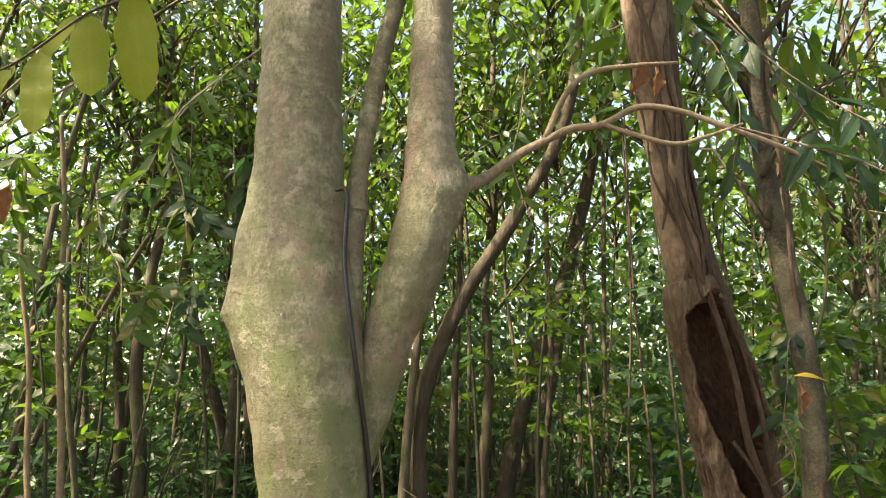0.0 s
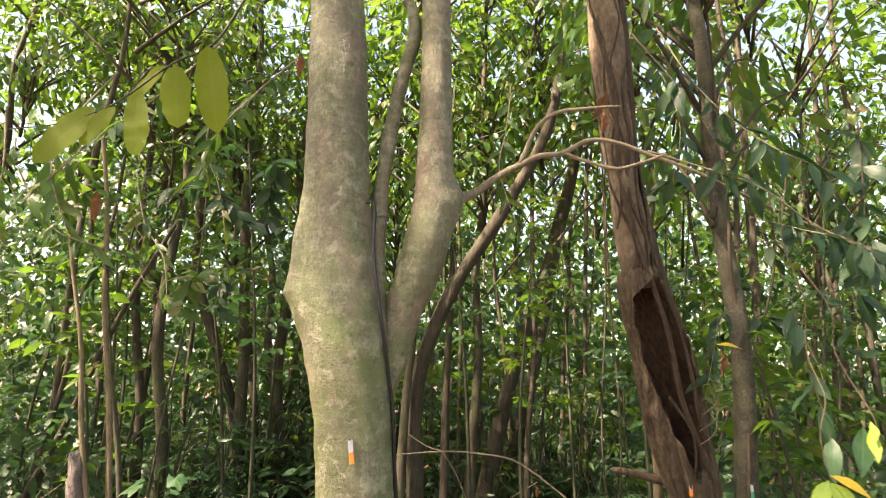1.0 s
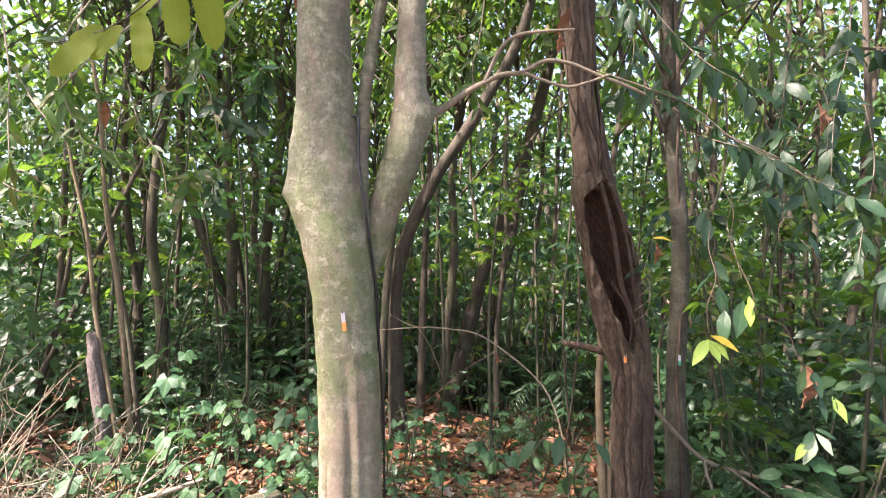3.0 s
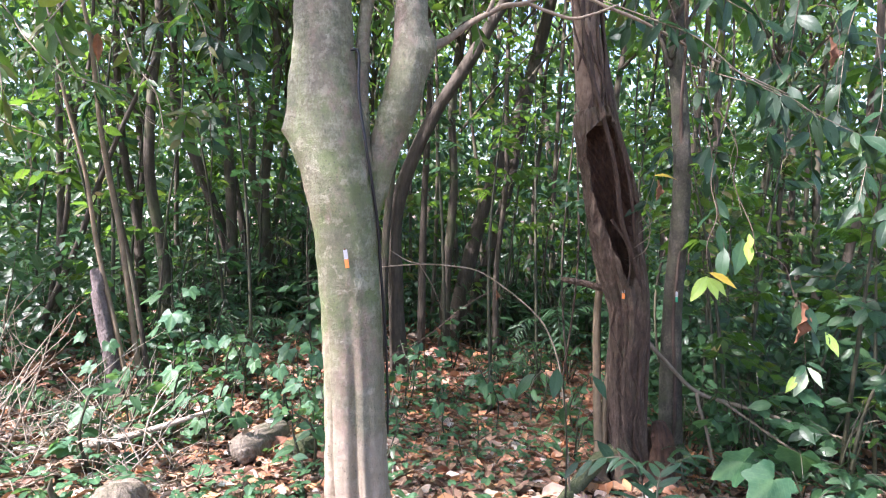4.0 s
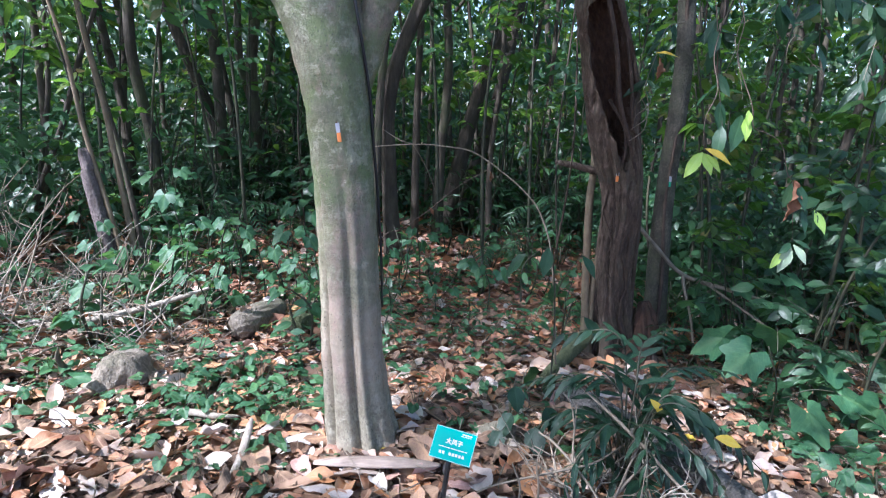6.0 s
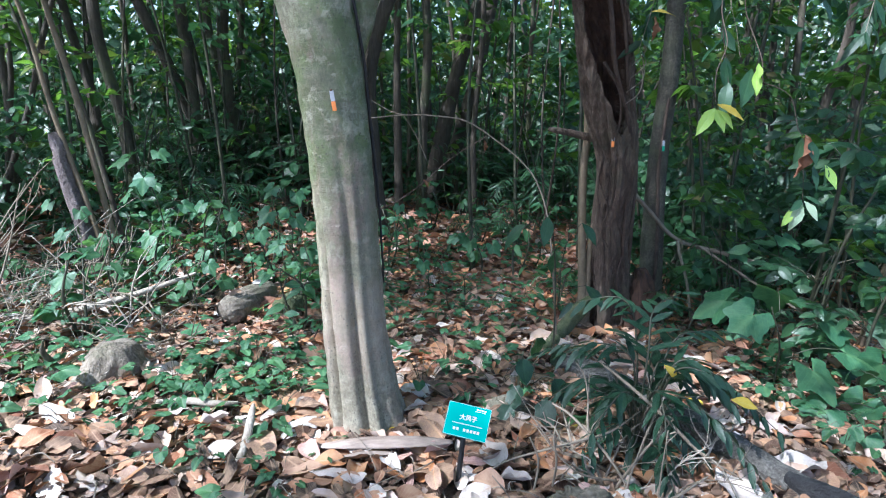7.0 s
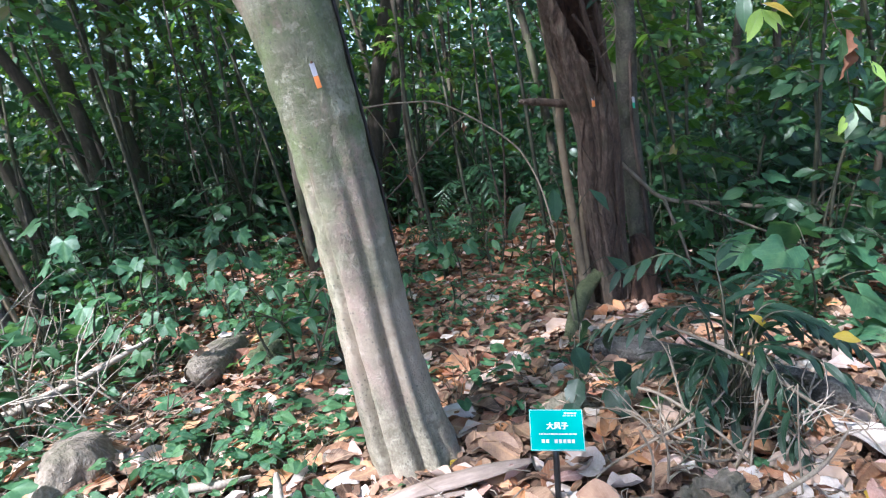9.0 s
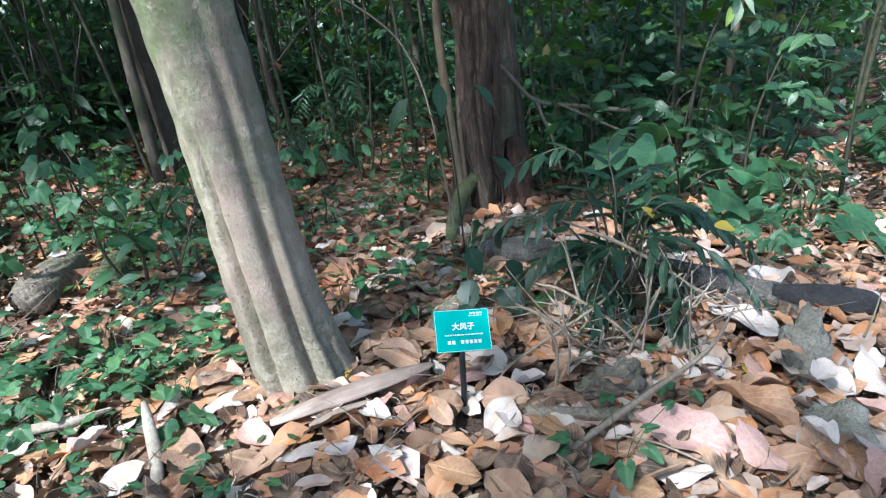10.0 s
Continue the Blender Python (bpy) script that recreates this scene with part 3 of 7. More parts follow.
CRISP_LOW = [dry_leaf(8, 4, w, c, b, t, 20 + i) for i, (w, c, b, t) in enumerate(((0.55, 0.4, 0.2, 0.3), (0.45, 1.3, -0.3, -0.5), (0.6, -0.6, 0.3, 0.4), (0.5, 0.9, 0.1, -0.2), (0.38, 1.8, 0.3, 0.2), (0.62, 0.1, -0.1, 0.3), (0.5, -1.0, -0.2, 0.5)))]


# ---- ground ----
def build_ground():
    s = np.sinh(np.linspace(-1, 1, 201) * 5.2) / np.sinh(5.2)
    gx, gy = np.meshgrid(s * 220 + 0.3, s * 220 + 0.5)
    V = np.stack([gx, gy, gz(gx, gy)], -1).reshape(-1, 3)
    i = np.arange(201 * 201).reshape(201, 201)
    F = np.stack([i[:-1, :-1], i[:-1, 1:], i[1:, 1:], i[1:, :-1]], -1).reshape(-1, 4)
    return tagged(link("ground", mesh("ground", V, F, M_SOIL)), "dark forest floor of damp soil and leaf crumbs", "ground", kind="structure")


build_ground()


def litter_mesh(name, n, box, size, shapes, seed, lift=0.02, gap=0.0, mat=None):
    g = np.random.default_rng(seed)
    x = (box[0] + box[1]) / 2 + (box[1] - box[0]) * np.clip(g.normal(0, 0.3, n), -1.2, 1.2)
    y = (box[2] + box[3]) / 2 + (box[3] - box[2]) * np.clip(g.normal(0, 0.3, n), -1.2, 1.2)
    clear = ((x - 0.36) ** 2 + (y + 0.50) ** 2 > 0.0035)
    x, y = x[clear], y[clear]
    n = len(x)
    if gap:
        keep = np.sin(1.3 * x + 0.4) + np.sin(1.7 * y + 1.9) + g.normal(0, 0.7, n) > gap
        x, y = x[keep], y[keep]
        n = len(x)
    a = g.uniform(0, 2 * np.pi, n)
    D = np.stack([np.cos(a), np.sin(a), g.normal(0, 0.20, n)], -1)
    N = np.stack([g.normal(0, 0.42, n), g.normal(0, 0.42, n), np.where(g.random(n) < 0.75, 1.0, -1.0)], -1)
    L = g.uniform(size[0], size[1], n)
    P = np.stack([x, y, gz(x, y) + g.uniform(0.004, lift, n)], -1) - D * L[:, None] * 0.5
    return cloud(name, shapes, P, D, N, L, mat or M_LITTER, g.uniform(0.75, 1.25, n))


tagged(link("leaf_litter", litter_mesh("leaf_litter", 8800, (-3.0, 3.8, -2.6, 2.6), (0.045, 0.17), CRISP_LOW, 11, 0.06)), "thick litter of brown, tan and pale dry leaves", "leaf litter", kind="stuff")
tagged(link("leaf_litter", litter_mesh("leaf_litter", 11000, (-7, 9, 0.5, 11), (0.09, 0.2), FLAKE, 12, 0.05, -0.9, M_LITTER_RED)), "patchy reddish-brown leaf litter under the trees", "leaf litter", kind="stuff")
tagged(link("leaf_litter", litter_mesh("leaf_litter", 10000, (-3.2, 3.6, 0.6, 5.2), (0.05, 0.13), FLAKE, 16, 0.05, 0.0, M_LITTER_RED)), "reddish-brown leaf litter under the trees", "leaf litter", kind="stuff")
tagged(link("leaf_litter", litter_mesh("leaf_litter", 5000, (-8, 9, -10, 0), (0.09, 0.2), FLAKE, 13, 0.04)), "dry leaves strewn over the path", "leaf litter", kind="stuff")
tagged(link("leaf_litter", litter_mesh("leaf_litter", 16000, (-2.4, 3.0, -2.0, 2.0), (0.012, 0.055), FLAKE, 14, 0.05, 0.0, M_CRUMB)), "crumbled bits of dry leaves", "leaf litter", kind="stuff")


def twig_litter(n, box, seed):
    """Short dead twigs and stalks strewn over the leaves, joined."""
    g = np.random.default_rng(seed)
    tubes = []
    for k in range(n):
        x, y, a, ln = g.uniform(box[0], box[1]), g.uniform(box[2], box[3]), g.uniform(0, 6.28), g.uniform(0.05, 0.30) ** 1.1
        d = np.array([math.cos(a), math.sin(a), g.normal(0, 0.16)])
        p = np.array([x, y, float(gz(x, y)) + g.uniform(0.03, 0.075)])
        m = p + d * ln * 0.5 + g.normal(0, 0.012, 3)
        r = g.uniform(0.0011, 0.0034)
        tubes.append(tube([(*p, r), (*m, r * 0.9), (*(p + d * ln + g.normal(0, 0.01, 3)), r * 0.5)], 7, 5, None, 0.1, k))
    return mesh("twig_litter", *join(tubes), M_TWIG)


tagged(link("twig_litter", twig_litter(520, (-2.2, 2.4, -1.4, 1.8), 19)), "thin dead twigs and leaf stalks strewn over dry leaves", "twigs", kind="stuff")


# ---- the smooth-barked tree in front ----
def bell(x, c, w):
    return np.exp(-((x - c) / w) ** 2)


def front_tree():
    t = thing("tree", (0.05, 0.02, 0.0), "leaning grey tree with smooth lichen-spotted bark and a forked stem", "tree")
    off = np.array(t.location)

    def skin(a, p, r):
        z = p[..., 2]
        low = np.clip((1.25 - z) / 1.1, 0, 1)
        d = -0.038 * bell(a, 0.10 + 0.05 * np.sin(2 * z), 0.15) * np.clip(low * 1.4, 0, 1)
        d -= 0.050 * bell(a, -0.80 + 0.05 * np.sin(5 * z), 0.10) * np.clip(low * 1.35, 0, 1) ** 1.3
        d -= 0.017 * bell(a, 0.60, 0.14) * low
        d += 0.012 * bell(a, 0.36, 0.16) * low - 0.02 * bell(a, 1.5, 0.2) * low - 0.02 * bell(a, -1.9, 0.2) * low - 0.02 * bell(a, 2.6, 0.2) * low
        up = np.where(z > 1.88, 0.20, 0.13)
        d += 0.068 * bell(a, -1.45, 0.5) * np.exp(-np.abs(z - 1.88) / up)
        d += 0.012 * bell(a, -1.15, 0.10) * bell(z, 2.0, 0.14) - 0.012 * bell(a, -0.95, 0.10) * bell(z, 2.02, 0.15)
        d += 0.0016 * np.sin(46 * z + 2 * np.sin(3 * a)) + 0.0022 * np.sin(17 * z + 2 * a) * np.sin(3 * a + 5 * z)
        # small nubs
        for na, nz, h in ((-0.2, 0.62, 0.006), (0.75, 1.0, 0.005), (-0.5, 1.55, 0.006), (0.4, 1.7, 0.005), (-0.1, 2.3, 0.005)):
            d += h * bell(a, na, 0.09) * bell(z, nz, 0.016)
        return d

    stem = [(0.058, 0.010, -0.20, 0.200), (0.052, 0.018, -0.053, 0.176), (0.033, 0.021, 0.041, 0.160), (0.010, 0.028, 0.226, 0.142), (-0.009, 0.037, 0.483, 0.130),
            (-0.017, 0.046, 0.730, 0.124), (-0.025, 0.054, 0.969, 0.122), (-0.041, 0.062, 1.199, 0.122), (-0.058, 0.071, 1.454, 0.126), (-0.085, 0.079, 1.678, 0.138),
            (-0.102, 0.083, 1.795, 0.140), (-0.114, 0.086, 1.889, 0.136), (-0.136, 0.091, 2.032, 0.125), (-0.147, 0.097, 2.204, 0.115), (-0.162, 0.109, 2.532, 0.110),
            (-0.176, 0.118, 2.794, 0.108), (-0.189, 0.127, 3.065, 0.100), (-0.24, 0.17, 4.2, 0.086), (-0.30, 0.22, 5.6, 0.06), (-0.33, 0.25, 7.0, 0.03)]
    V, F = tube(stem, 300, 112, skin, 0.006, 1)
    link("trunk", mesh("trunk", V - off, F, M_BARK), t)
    fork = [(-0.03, 0.10, 1.40, 0.05), (0.03, 0.115, 1.58, 0.062), (0.094, 0.12, 1.80, 0.066), (0.137, 0.12, 1.919, 0.076), (0.172, 0.122, 2.04, 0.080), (0.197, 0.124, 2.18, 0.077),
            (0.199, 0.126, 2.30, 0.068), (0.200, 0.13, 2.536, 0.061), (0.200, 0.135, 2.793, 0.056), (0.197, 0.14, 3.06, 0.055), (0.21, 0.18, 4.3, 0.045), (0.25, 0.25, 6.2, 0.02)]

    def collar(a, p, r):
        z = p[..., 2]
        return 0.030 * bell(a, 1.45, 0.45) * bell(z, 2.20, 0.07) + 0.0016 * np.sin(52 * z + 2 * np.sin(3 * a))
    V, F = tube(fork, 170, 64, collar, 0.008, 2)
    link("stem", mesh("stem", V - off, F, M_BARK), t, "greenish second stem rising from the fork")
    thin = [(0.035, 0.10, 1.58, 0.02), (0.012, 0.10, 1.85, 0.024), (0.0, 0.12, 2.05, 0.027), (-0.004, 0.14, 2.144, 0.032), (0.001, 0.15, 2.27, 0.027), (0.021, 0.155, 2.422, 0.028), (0.044, 0.16, 2.576, 0.026),
            (0.084, 0.16, 2.76, 0.025), (0.113, 0.16, 2.879, 0.027), (0.099, 0.165, 3.0, 0.022), (0.071, 0.17, 3.081, 0.02), (0.03, 0.2, 3.6, 0.017), (0.0, 0.3, 4.5, 0.008)]
    V, F = tube(thin, 90, 20, None, 0.02, 3)
    V2, F2 = tube([(-0.003, 0.14, 2.138, 0.036), (-0.003, 0.142, 2.158, 0.037)], 6, 20, None, 0.05, 4)
    V3, F3 = tube([(0.113, 0.16, 2.875, 0.014), (0.149, 0.155, 2.919, 0.011), (0.181, 0.15, 2.972, 0.008)], 10, 10, None, 0.05, 5)
    link("side_stem", mesh("side_stem", *[a - (off if k == 0 else 0) for k, a in enumerate(join([(V, F), (V2, F2), (V3, F3)]))], M_BARK), t, "thin grey-brown shoot in the fork")
    br = [(0.24, 0.13, 2.19, 0.030), (0.281, 0.16, 2.218, 0.024), (0.34, 0.2, 2.251, 0.020), (0.438, 0.2, 2.320, 0.016), (0.525, 0.2, 2.366, 0.014), (0.587, 0.2, 2.394, 0.014), (0.674, 0.2, 2.405, 0.013), (0.773, 0.2, 2.454, 0.012),
          (0.884, 0.2, 2.441, 0.010), (1.005, 0.2, 2.390, 0.009), (1.15, 0.22, 2.340, 0.008), (1.293, 0.25, 2.280, 0.007), (1.529, 0.3, 2.182, 0.005), (1.85, 0.35, 2.06, 0.003)]
    br = [(*r[:3], r[3] * (1.0 if k < 2 else 0.8)) for k, r in enumerate(br)]
    V, F = tube(br, 110, 12, None, 0.07, 6)
    s1 = tube([(0.513, 0.2, 2.364, 0.010), (0.575, 0.2, 2.50, 0.009), (0.65, 0.2, 2.565, 0.008), (0.774, 0.2, 2.583, 0.007), (0.9, 0.22, 2.60, 0.004)], 30, 8, None, 0.05, 7)
    s2 = tube([(0.674, 0.2, 2.405, 0.008), (0.747, 0.19, 2.372, 0.007), (0.857, 0.19, 2.339, 0.007), (0.931, 0.19, 2.352, 0.006), (1.054, 0.2, 2.398, 0.004)], 30, 8, None, 0.06, 8)
    V, F = join([(V, F), s1, s2])
    link("branch", mesh("branch", V - off, F, M_TWIG), t, "crooked grey side branch")
    return t


front_tree()

# the black cable in the fork
V, F = tube([(-0.03, 0.02, 2.165, 0.004), (0.0, 0.02, 2.15, 0.006), (0.006, -0.005, 1.98, 0.006), (0.034, -0.01, 1.79, 0.006), (0.056, 0.02, 1.634, 0.006), (0.074, 0.05, 1.476, 0.006), (0.083, 0.07, 1.30, 0.006), (0.094, 0.09, 1.126, 0.006), (0.105, 0.11, 0.9, 0.005), (0.11, 0.12, 0.6, 0.004)], 90, 10)
tagged(link("cable", mesh("cable", V, F, M_CABLE)), "thin black cable running down the trunk from the fork", "cable")


def tag_plate(at, h, w, turn, lean, colours, label):
    """A small painted plate nailed to a trunk: two coloured halves and a nail."""
    t = thing("tree_tag", at, label, "tag", "painted tags on the trunks")
    t.rotation_euler = (radians(lean[0]), radians(lean[1]), radians(turn))
    for k, (name, z0, z1, m) in enumerate((("upper_half", -0.02 * h, 0.5 * h, colours[0]), ("lower_half", -0.5 * h, -0.03 * h, colours[1]))):
        bm = bmesh.new()
        bmesh.ops.create_cube(bm, size=1)
        bmesh.ops.scale(bm, vec=(w, 0.003, z1 - z0), verts=bm.verts)
        bmesh.ops.translate(bm, vec=(0, -0.0015, (z0 + z1) / 2), verts=bm.verts)
        bmesh.ops.bevel(bm, geom=list(bm.edges), offset=0.0008, segments=1, affect="EDGES")
        part(name, bm, m, t)
    V, F = tube([(0, 0.004, 0.53 * h, 0.0016), (0, -0.012, 0.53 * h, 0.0016), (0, -0.0125, 0.53 * h, 0.004), (0, -0.0135, 0.53 * h, 0.004)], 8, 8)
    link("nail", mesh("nail", V, F, M_NAIL), t)
    return t


tag_plate((-0.034, -0.062, 1.352), 0.072, 0.015, 4, (2, -7), (M_TAG_W, M_TAG_O), "small white and orange tag nailed to the grey trunk")
tag_plate((1.372, 1.185, 1.075), 0.075, 0.017, 2, (8, -2), (M_TAG_W, M_TAG_O), "small white and orange tag on the hollow brown trunk")
tag_plate((1.855, 1.672, 0.99), 0.07, 0.016, 0, (0, 0), (M_TAG_W, M_TAG_G), "faded white and green tag on a slim trunk")


# ---- the hollow brown tree ----
def hollow_tree():
    t = thing("hollow_tree", (1.58, 1.64, -0.2), "brown tree with fibrous bark and a long rotten hollow", "tree")
    off = np.array(t.location)
    zs = [1.14, 1.18, 1.42, 1.58, 1.88, 1.99, 2.05]
    ca = [0.12, 0.12, 0.10, 0.0, 0.20, 0.36, 0.4]
    hw = [0.0, 0.13, 0.40, 0.68, 0.98, 0.85, 0.05]

    def mask(a, z):
        c, h = np.interp(z, zs, ca), np.interp(z, zs, hw)
        return np.clip((h - np.abs(a - c)) / 0.16 + 0.5, 0, 1) * (h > 0.02), np.abs(np.abs(a - c) - h) * (h > 0.02) + 9 * (h <= 0.02)

    def skin(a, p, r):
        z = p[..., 2]
        tw = a + 0.5 * np.sin(1.7 * z)
        d = 0.022 * (np.abs(np.sin(3.5 * tw + 0.6)) ** 0.6 - 0.6) + 0.014 * np.abs(np.sin(8.5 * tw + 2.0 * np.sin(2.3 * z))) + 0.009 * np.abs(np.sin(19 * tw + 6 * np.sin(1.9 * z) + 3 * np.sin(5 * z)))
        low = np.clip((0.45 - z) / 0.6, 0, 1)
        d += low * (0.07 * np.cos(2.5 * a + 0.8) ** 2 - 0.02)
        d += 0.030 * bell(a, -1.2, 0.35) * bell(z, 1.62, 0.10) + 0.022 * bell(a, -0.95, 0.25) * bell(z, 1.48, 0.05)
        m, edge = mask(a + 0.05 * np.sin(23 * z) + 0.03 * np.sin(51 * z), z)
        d += 0.020 * np.exp(-(edge / 0.14) ** 2) * (0.9 + 0.4 * np.sin(13 * z + 4 * a) + 0.3 * np.sin(37 * z))
        return d

    rows = [(1.535, 1.68, -0.36, 0.165), (1.525, 1.66, -0.25, 0.150), (1.50, 1.60, 0.0, 0.118), (1.487, 1.55, 0.2, 0.103), (1.472, 1.46, 0.55, 0.093), (1.468, 1.38, 0.83, 0.094), (1.432, 1.325, 1.05, 0.104), (1.345, 1.24, 1.32, 0.121),
            (1.287, 1.15, 1.58, 0.121), (1.22, 1.08, 1.77, 0.103), (1.165, 1.03, 1.94, 0.096), (1.143, 1.01, 2.04, 0.090), (1.13, 1.01, 2.10, 0.070)]
    V, F = tube(rows, 240, 120, skin, 0.012, 21)
    # the hollow: the open stretch of the skin is pushed through to the back wall
    ring_p = curve_points(rows, 240)
    body = V[:240 * 120].reshape(240, 120, 3)
    th = np.tile(np.linspace(-np.pi, np.pi, 120, endpoint=False)[None], (240, 1))
    zz = np.tile(ring_p[:, 2:3], (1, 120))
    m, _ = mask(th + 0.05 * np.sin(23 * zz) + 0.04 * np.sin(51 * zz), zz)
    c = np.interp(zz, zs, ca)
    fw = np.stack([np.sin(c), -np.cos(c), 0 * c], -1)
    sd = np.stack([np.cos(c), np.sin(c), 0 * c], -1)
    rel = body - ring_p[:, None, :3]
    lat = (rel * sd).sum(-1)
    back = -np.sqrt(np.maximum((0.84 * ring_p[:, 3:4]) ** 2 - lat ** 2, 0.0)) * (1 + 0.12 * np.sin(31 * zz + 9 * th) * np.sin(17 * th + 11 * zz))
    body = body + fw * (m * (back - (rel * fw).sum(-1)))[..., None]
    V[:240 * 120] = body.reshape(-1, 3)
    # its inner faces carry the rotten wood
    ring = F[:, 0] // 120
    m = np.concatenate([m.ravel(), np.zeros(240)])[F].mean(1)
    link("trunk", mesh("trunk", V - off, F, [M_BARK_STRIP, M_ROT], None, (m > 0.45) & (ring < 240)), t, "fibrous brown trunk with a long dark hollow")
    top = [(1.155, 1.045, 2.03, 0.070), (1.145, 1.03, 2.08, 0.082), (1.128, 1.015, 2.18, 0.084), (1.09, 1.0, 2.47, 0.074), (1.06, 1.0, 2.84, 0.078), (1.045, 1.0, 3.18, 0.086), (1.03, 1.0, 3.52, 0.085), (0.98, 1.02, 4.6, 0.075), (0.9, 1.1, 6.2, 0.05), (0.85, 1.15, 7.2, 0.02)]

    def rings(a, p, r):
        z = p[..., 2]
        d = -0.004 * sum(bell(z, c, 0.006) for c in (2.30, 2.42, 2.62, 2.66, 2.88, 3.02)) + 0.003 * np.sin(5 * a + 3 * z)
        d += 0.02 * bell(a, -0.2, 0.2) * bell(z, 2.52, 0.05) + 0.004 * np.sin(13 * z + 2 * a)
        return d
    V, F = tube(top, 170, 48, rings, 0.012, 22)
    link("upper_trunk", mesh("upper_trunk", V - off, F, M_BARK_TAN), t, "tan upper trunk above the hollow")
    for k, rows in enumerate(([(1.48, 1.50, 0.04, 0.05), (1.37, 1.50, -0.01, 0.052), (1.25, 1.40, -0.07, 0.05), (1.10, 1.15, -0.09, 0.045), (0.97, 0.92, -0.09, 0.034), (0.88, 0.78, -0.11, 0.01)],
                              [(1.68, 1.62, 0.12, 0.05), (1.73, 1.52, -0.08, 0.05), (1.79, 1.44, -0.20, 0.035), (1.88, 1.34, -0.30, 0.01)])):
        V, F = tube(rows, 44, 18, None, 0.07, 30 + k)
        link("root", mesh("root", V - off, F, M_MOSS if k == 0 else M_BARK_STRIP), t, "mossy surface root" if k == 0 else "")
    return t


hollow_tree()


def liana(rows, mat=M_VINE, label="dark woody liana clinging to the brown trunk", rings=90, sides=8, group="lianas"):
    V, F = tube(rows, rings, sides, None, 0.10, len(rows) + int(abs(rows[0][0]) * 100))
    return tagged(link("liana", mesh("liana", V, F, mat)), label, "liana", group)


def winding(axis, r, turns, start, z0, z1, thick, n=14, wob=0.25):
    """Rows of a stem that winds round an axis given as (z, x, y, radius) rows."""
    A = np.array(axis)
    rows = []
    for k in range(n):
        z = z0 + (z1 - z0) * k / (n - 1)
        x, y, rr = (np.interp(z, A[:, 0], A[:, c]) for c in (1, 2, 3))
        a = start + turns * 2 * math.pi * k / (n - 1) + wob * math.sin(k * 1.7 + start)
        rr = rr + r
        rows.append((x + rr * math.sin(a), y - rr * math.cos(a), z, thick * (0.85 + 0.3 * math.sin(k * 2.3) ** 2)))
    return rows


BROWN_AXIS = [(-0.3, 1.53, 1.67, 0.18), (0.0, 1.50, 1.60, 0.14), (0.2, 1.487, 1.55, 0.124), (0.55, 1.472, 1.46, 0.112), (1.05, 1.435, 1.325, 0.114), (1.58, 1.287, 1.15, 0.13), (2.0, 1.15, 1.02, 0.105), (2.2, 1.125, 1.01, 0.084), (2.84, 1.06, 1.0, 0.08), (3.5, 1.03, 1.0, 0.088), (5.5, 0.93, 1.05, 0.07)]
for r, turns, st, z0, z1, th in ((-0.006, 0.10, -0.25, -0.2, 1.15, 0.007), (-0.006, 0.05, 0.5, -0.2, 1.35, 0.009), (-0.004, -0.08, -0.8, -0.2, 1.6, 0.008), (-0.006, 0.16, -1.1, -0.2, 1.0, 0.006), (-0.006, -0.12, 0.3, -0.15, 1.2, 0.006), (0.006, 0.20, 0.55, 1.0, 3.6, 0.011), (0.004, -0.25, 1.0, -0.15, 3.4, 0.013), (0.004, 0.45, 0.1, 2.05, 4.2, 0.008), (0.003, -0.5, -0.2, 2.1, 4.0, 0.006), (0.012, 0.06, 1.35, -0.2, 4.6, 0.016), (0.003, 0.12, 0.35, -0.2, 1.7, 0.010), (0.004, 0.3, -0.9, 2.3, 3.9, 0.006), (0.004, 0.18, -0.55, -0.2, 1.25, 0.007), (0.004, -0.15, 0.75, -0.2, 1.5, 0.008), (0.003, -0.22, 0.15, -0.1, 1.1, 0.006), (0.004, 0.35, -0.5, 2.05, 3.9, 0.008), (0.004, -0.3, 0.5, 2.1, 4.0, 0.007)):
    liana(winding(BROWN_AXIS, r, turns, st, z0, z1, th))
# loose curled fibre ends beside the hollow
for k in range(4):
    a = 0.7 * k
    liana([(1.40, 1.10, 1.28 + 0.06 * k, 0.003), (1.46 + 0.02 * math.sin(a), 1.06, 1.34 + 0.07 * k, 0.003), (1.47, 1.05, 1.44 + 0.05 * k, 0.0025), (1.43 + 0.02 * k, 1.06, 1.52 + 0.03 * k, 0.002)], M_TWIG, "loose curl of dry fibre on the hollow trunk", 20, 6, "loose fibres")

# smooth pole and broken stub beside the hollow tree
pole = thing("pole_sapling", (1.33, 1.5, -0.2), "slim straight tan sapling beside the hollow tree", "sapling")
V, F = tube([(1.335, 1.5, -0.25, 0.032), (1.318, 1.5, 0.068, 0.027), (1.30, 1.5, 0.50, 0.025), (1.292, 1.5, 0.869, 0.024), (1.306, 1.5, 1.123, 0.023), (1.28, 1.5, 1.584, 0.022), (1.25, 1.52, 2.4, 0.02), (1.27, 1.55, 4.2, 0.012)], 60, 16, None, 0.025, 41)
link("trunk", mesh("trunk", V - np.array(pole.location), F, M_POLE), pole)
V, F = tube([(1.327, 1.44, 1.067, 0.024), (1.25, 1.43, 1.085, 0.022), (1.185, 1.43, 1.102, 0.021), (1.10, 1.42, 1.118, 0.019), (1.05, 1.42, 1.127, 0.012)], 30, 14, None, 0.06, 42)
link("broken_branch", mesh("broken_branch", V - np.array(pole.location), F, M_BARK_STRIP), pole, "reddish broken-off stub")
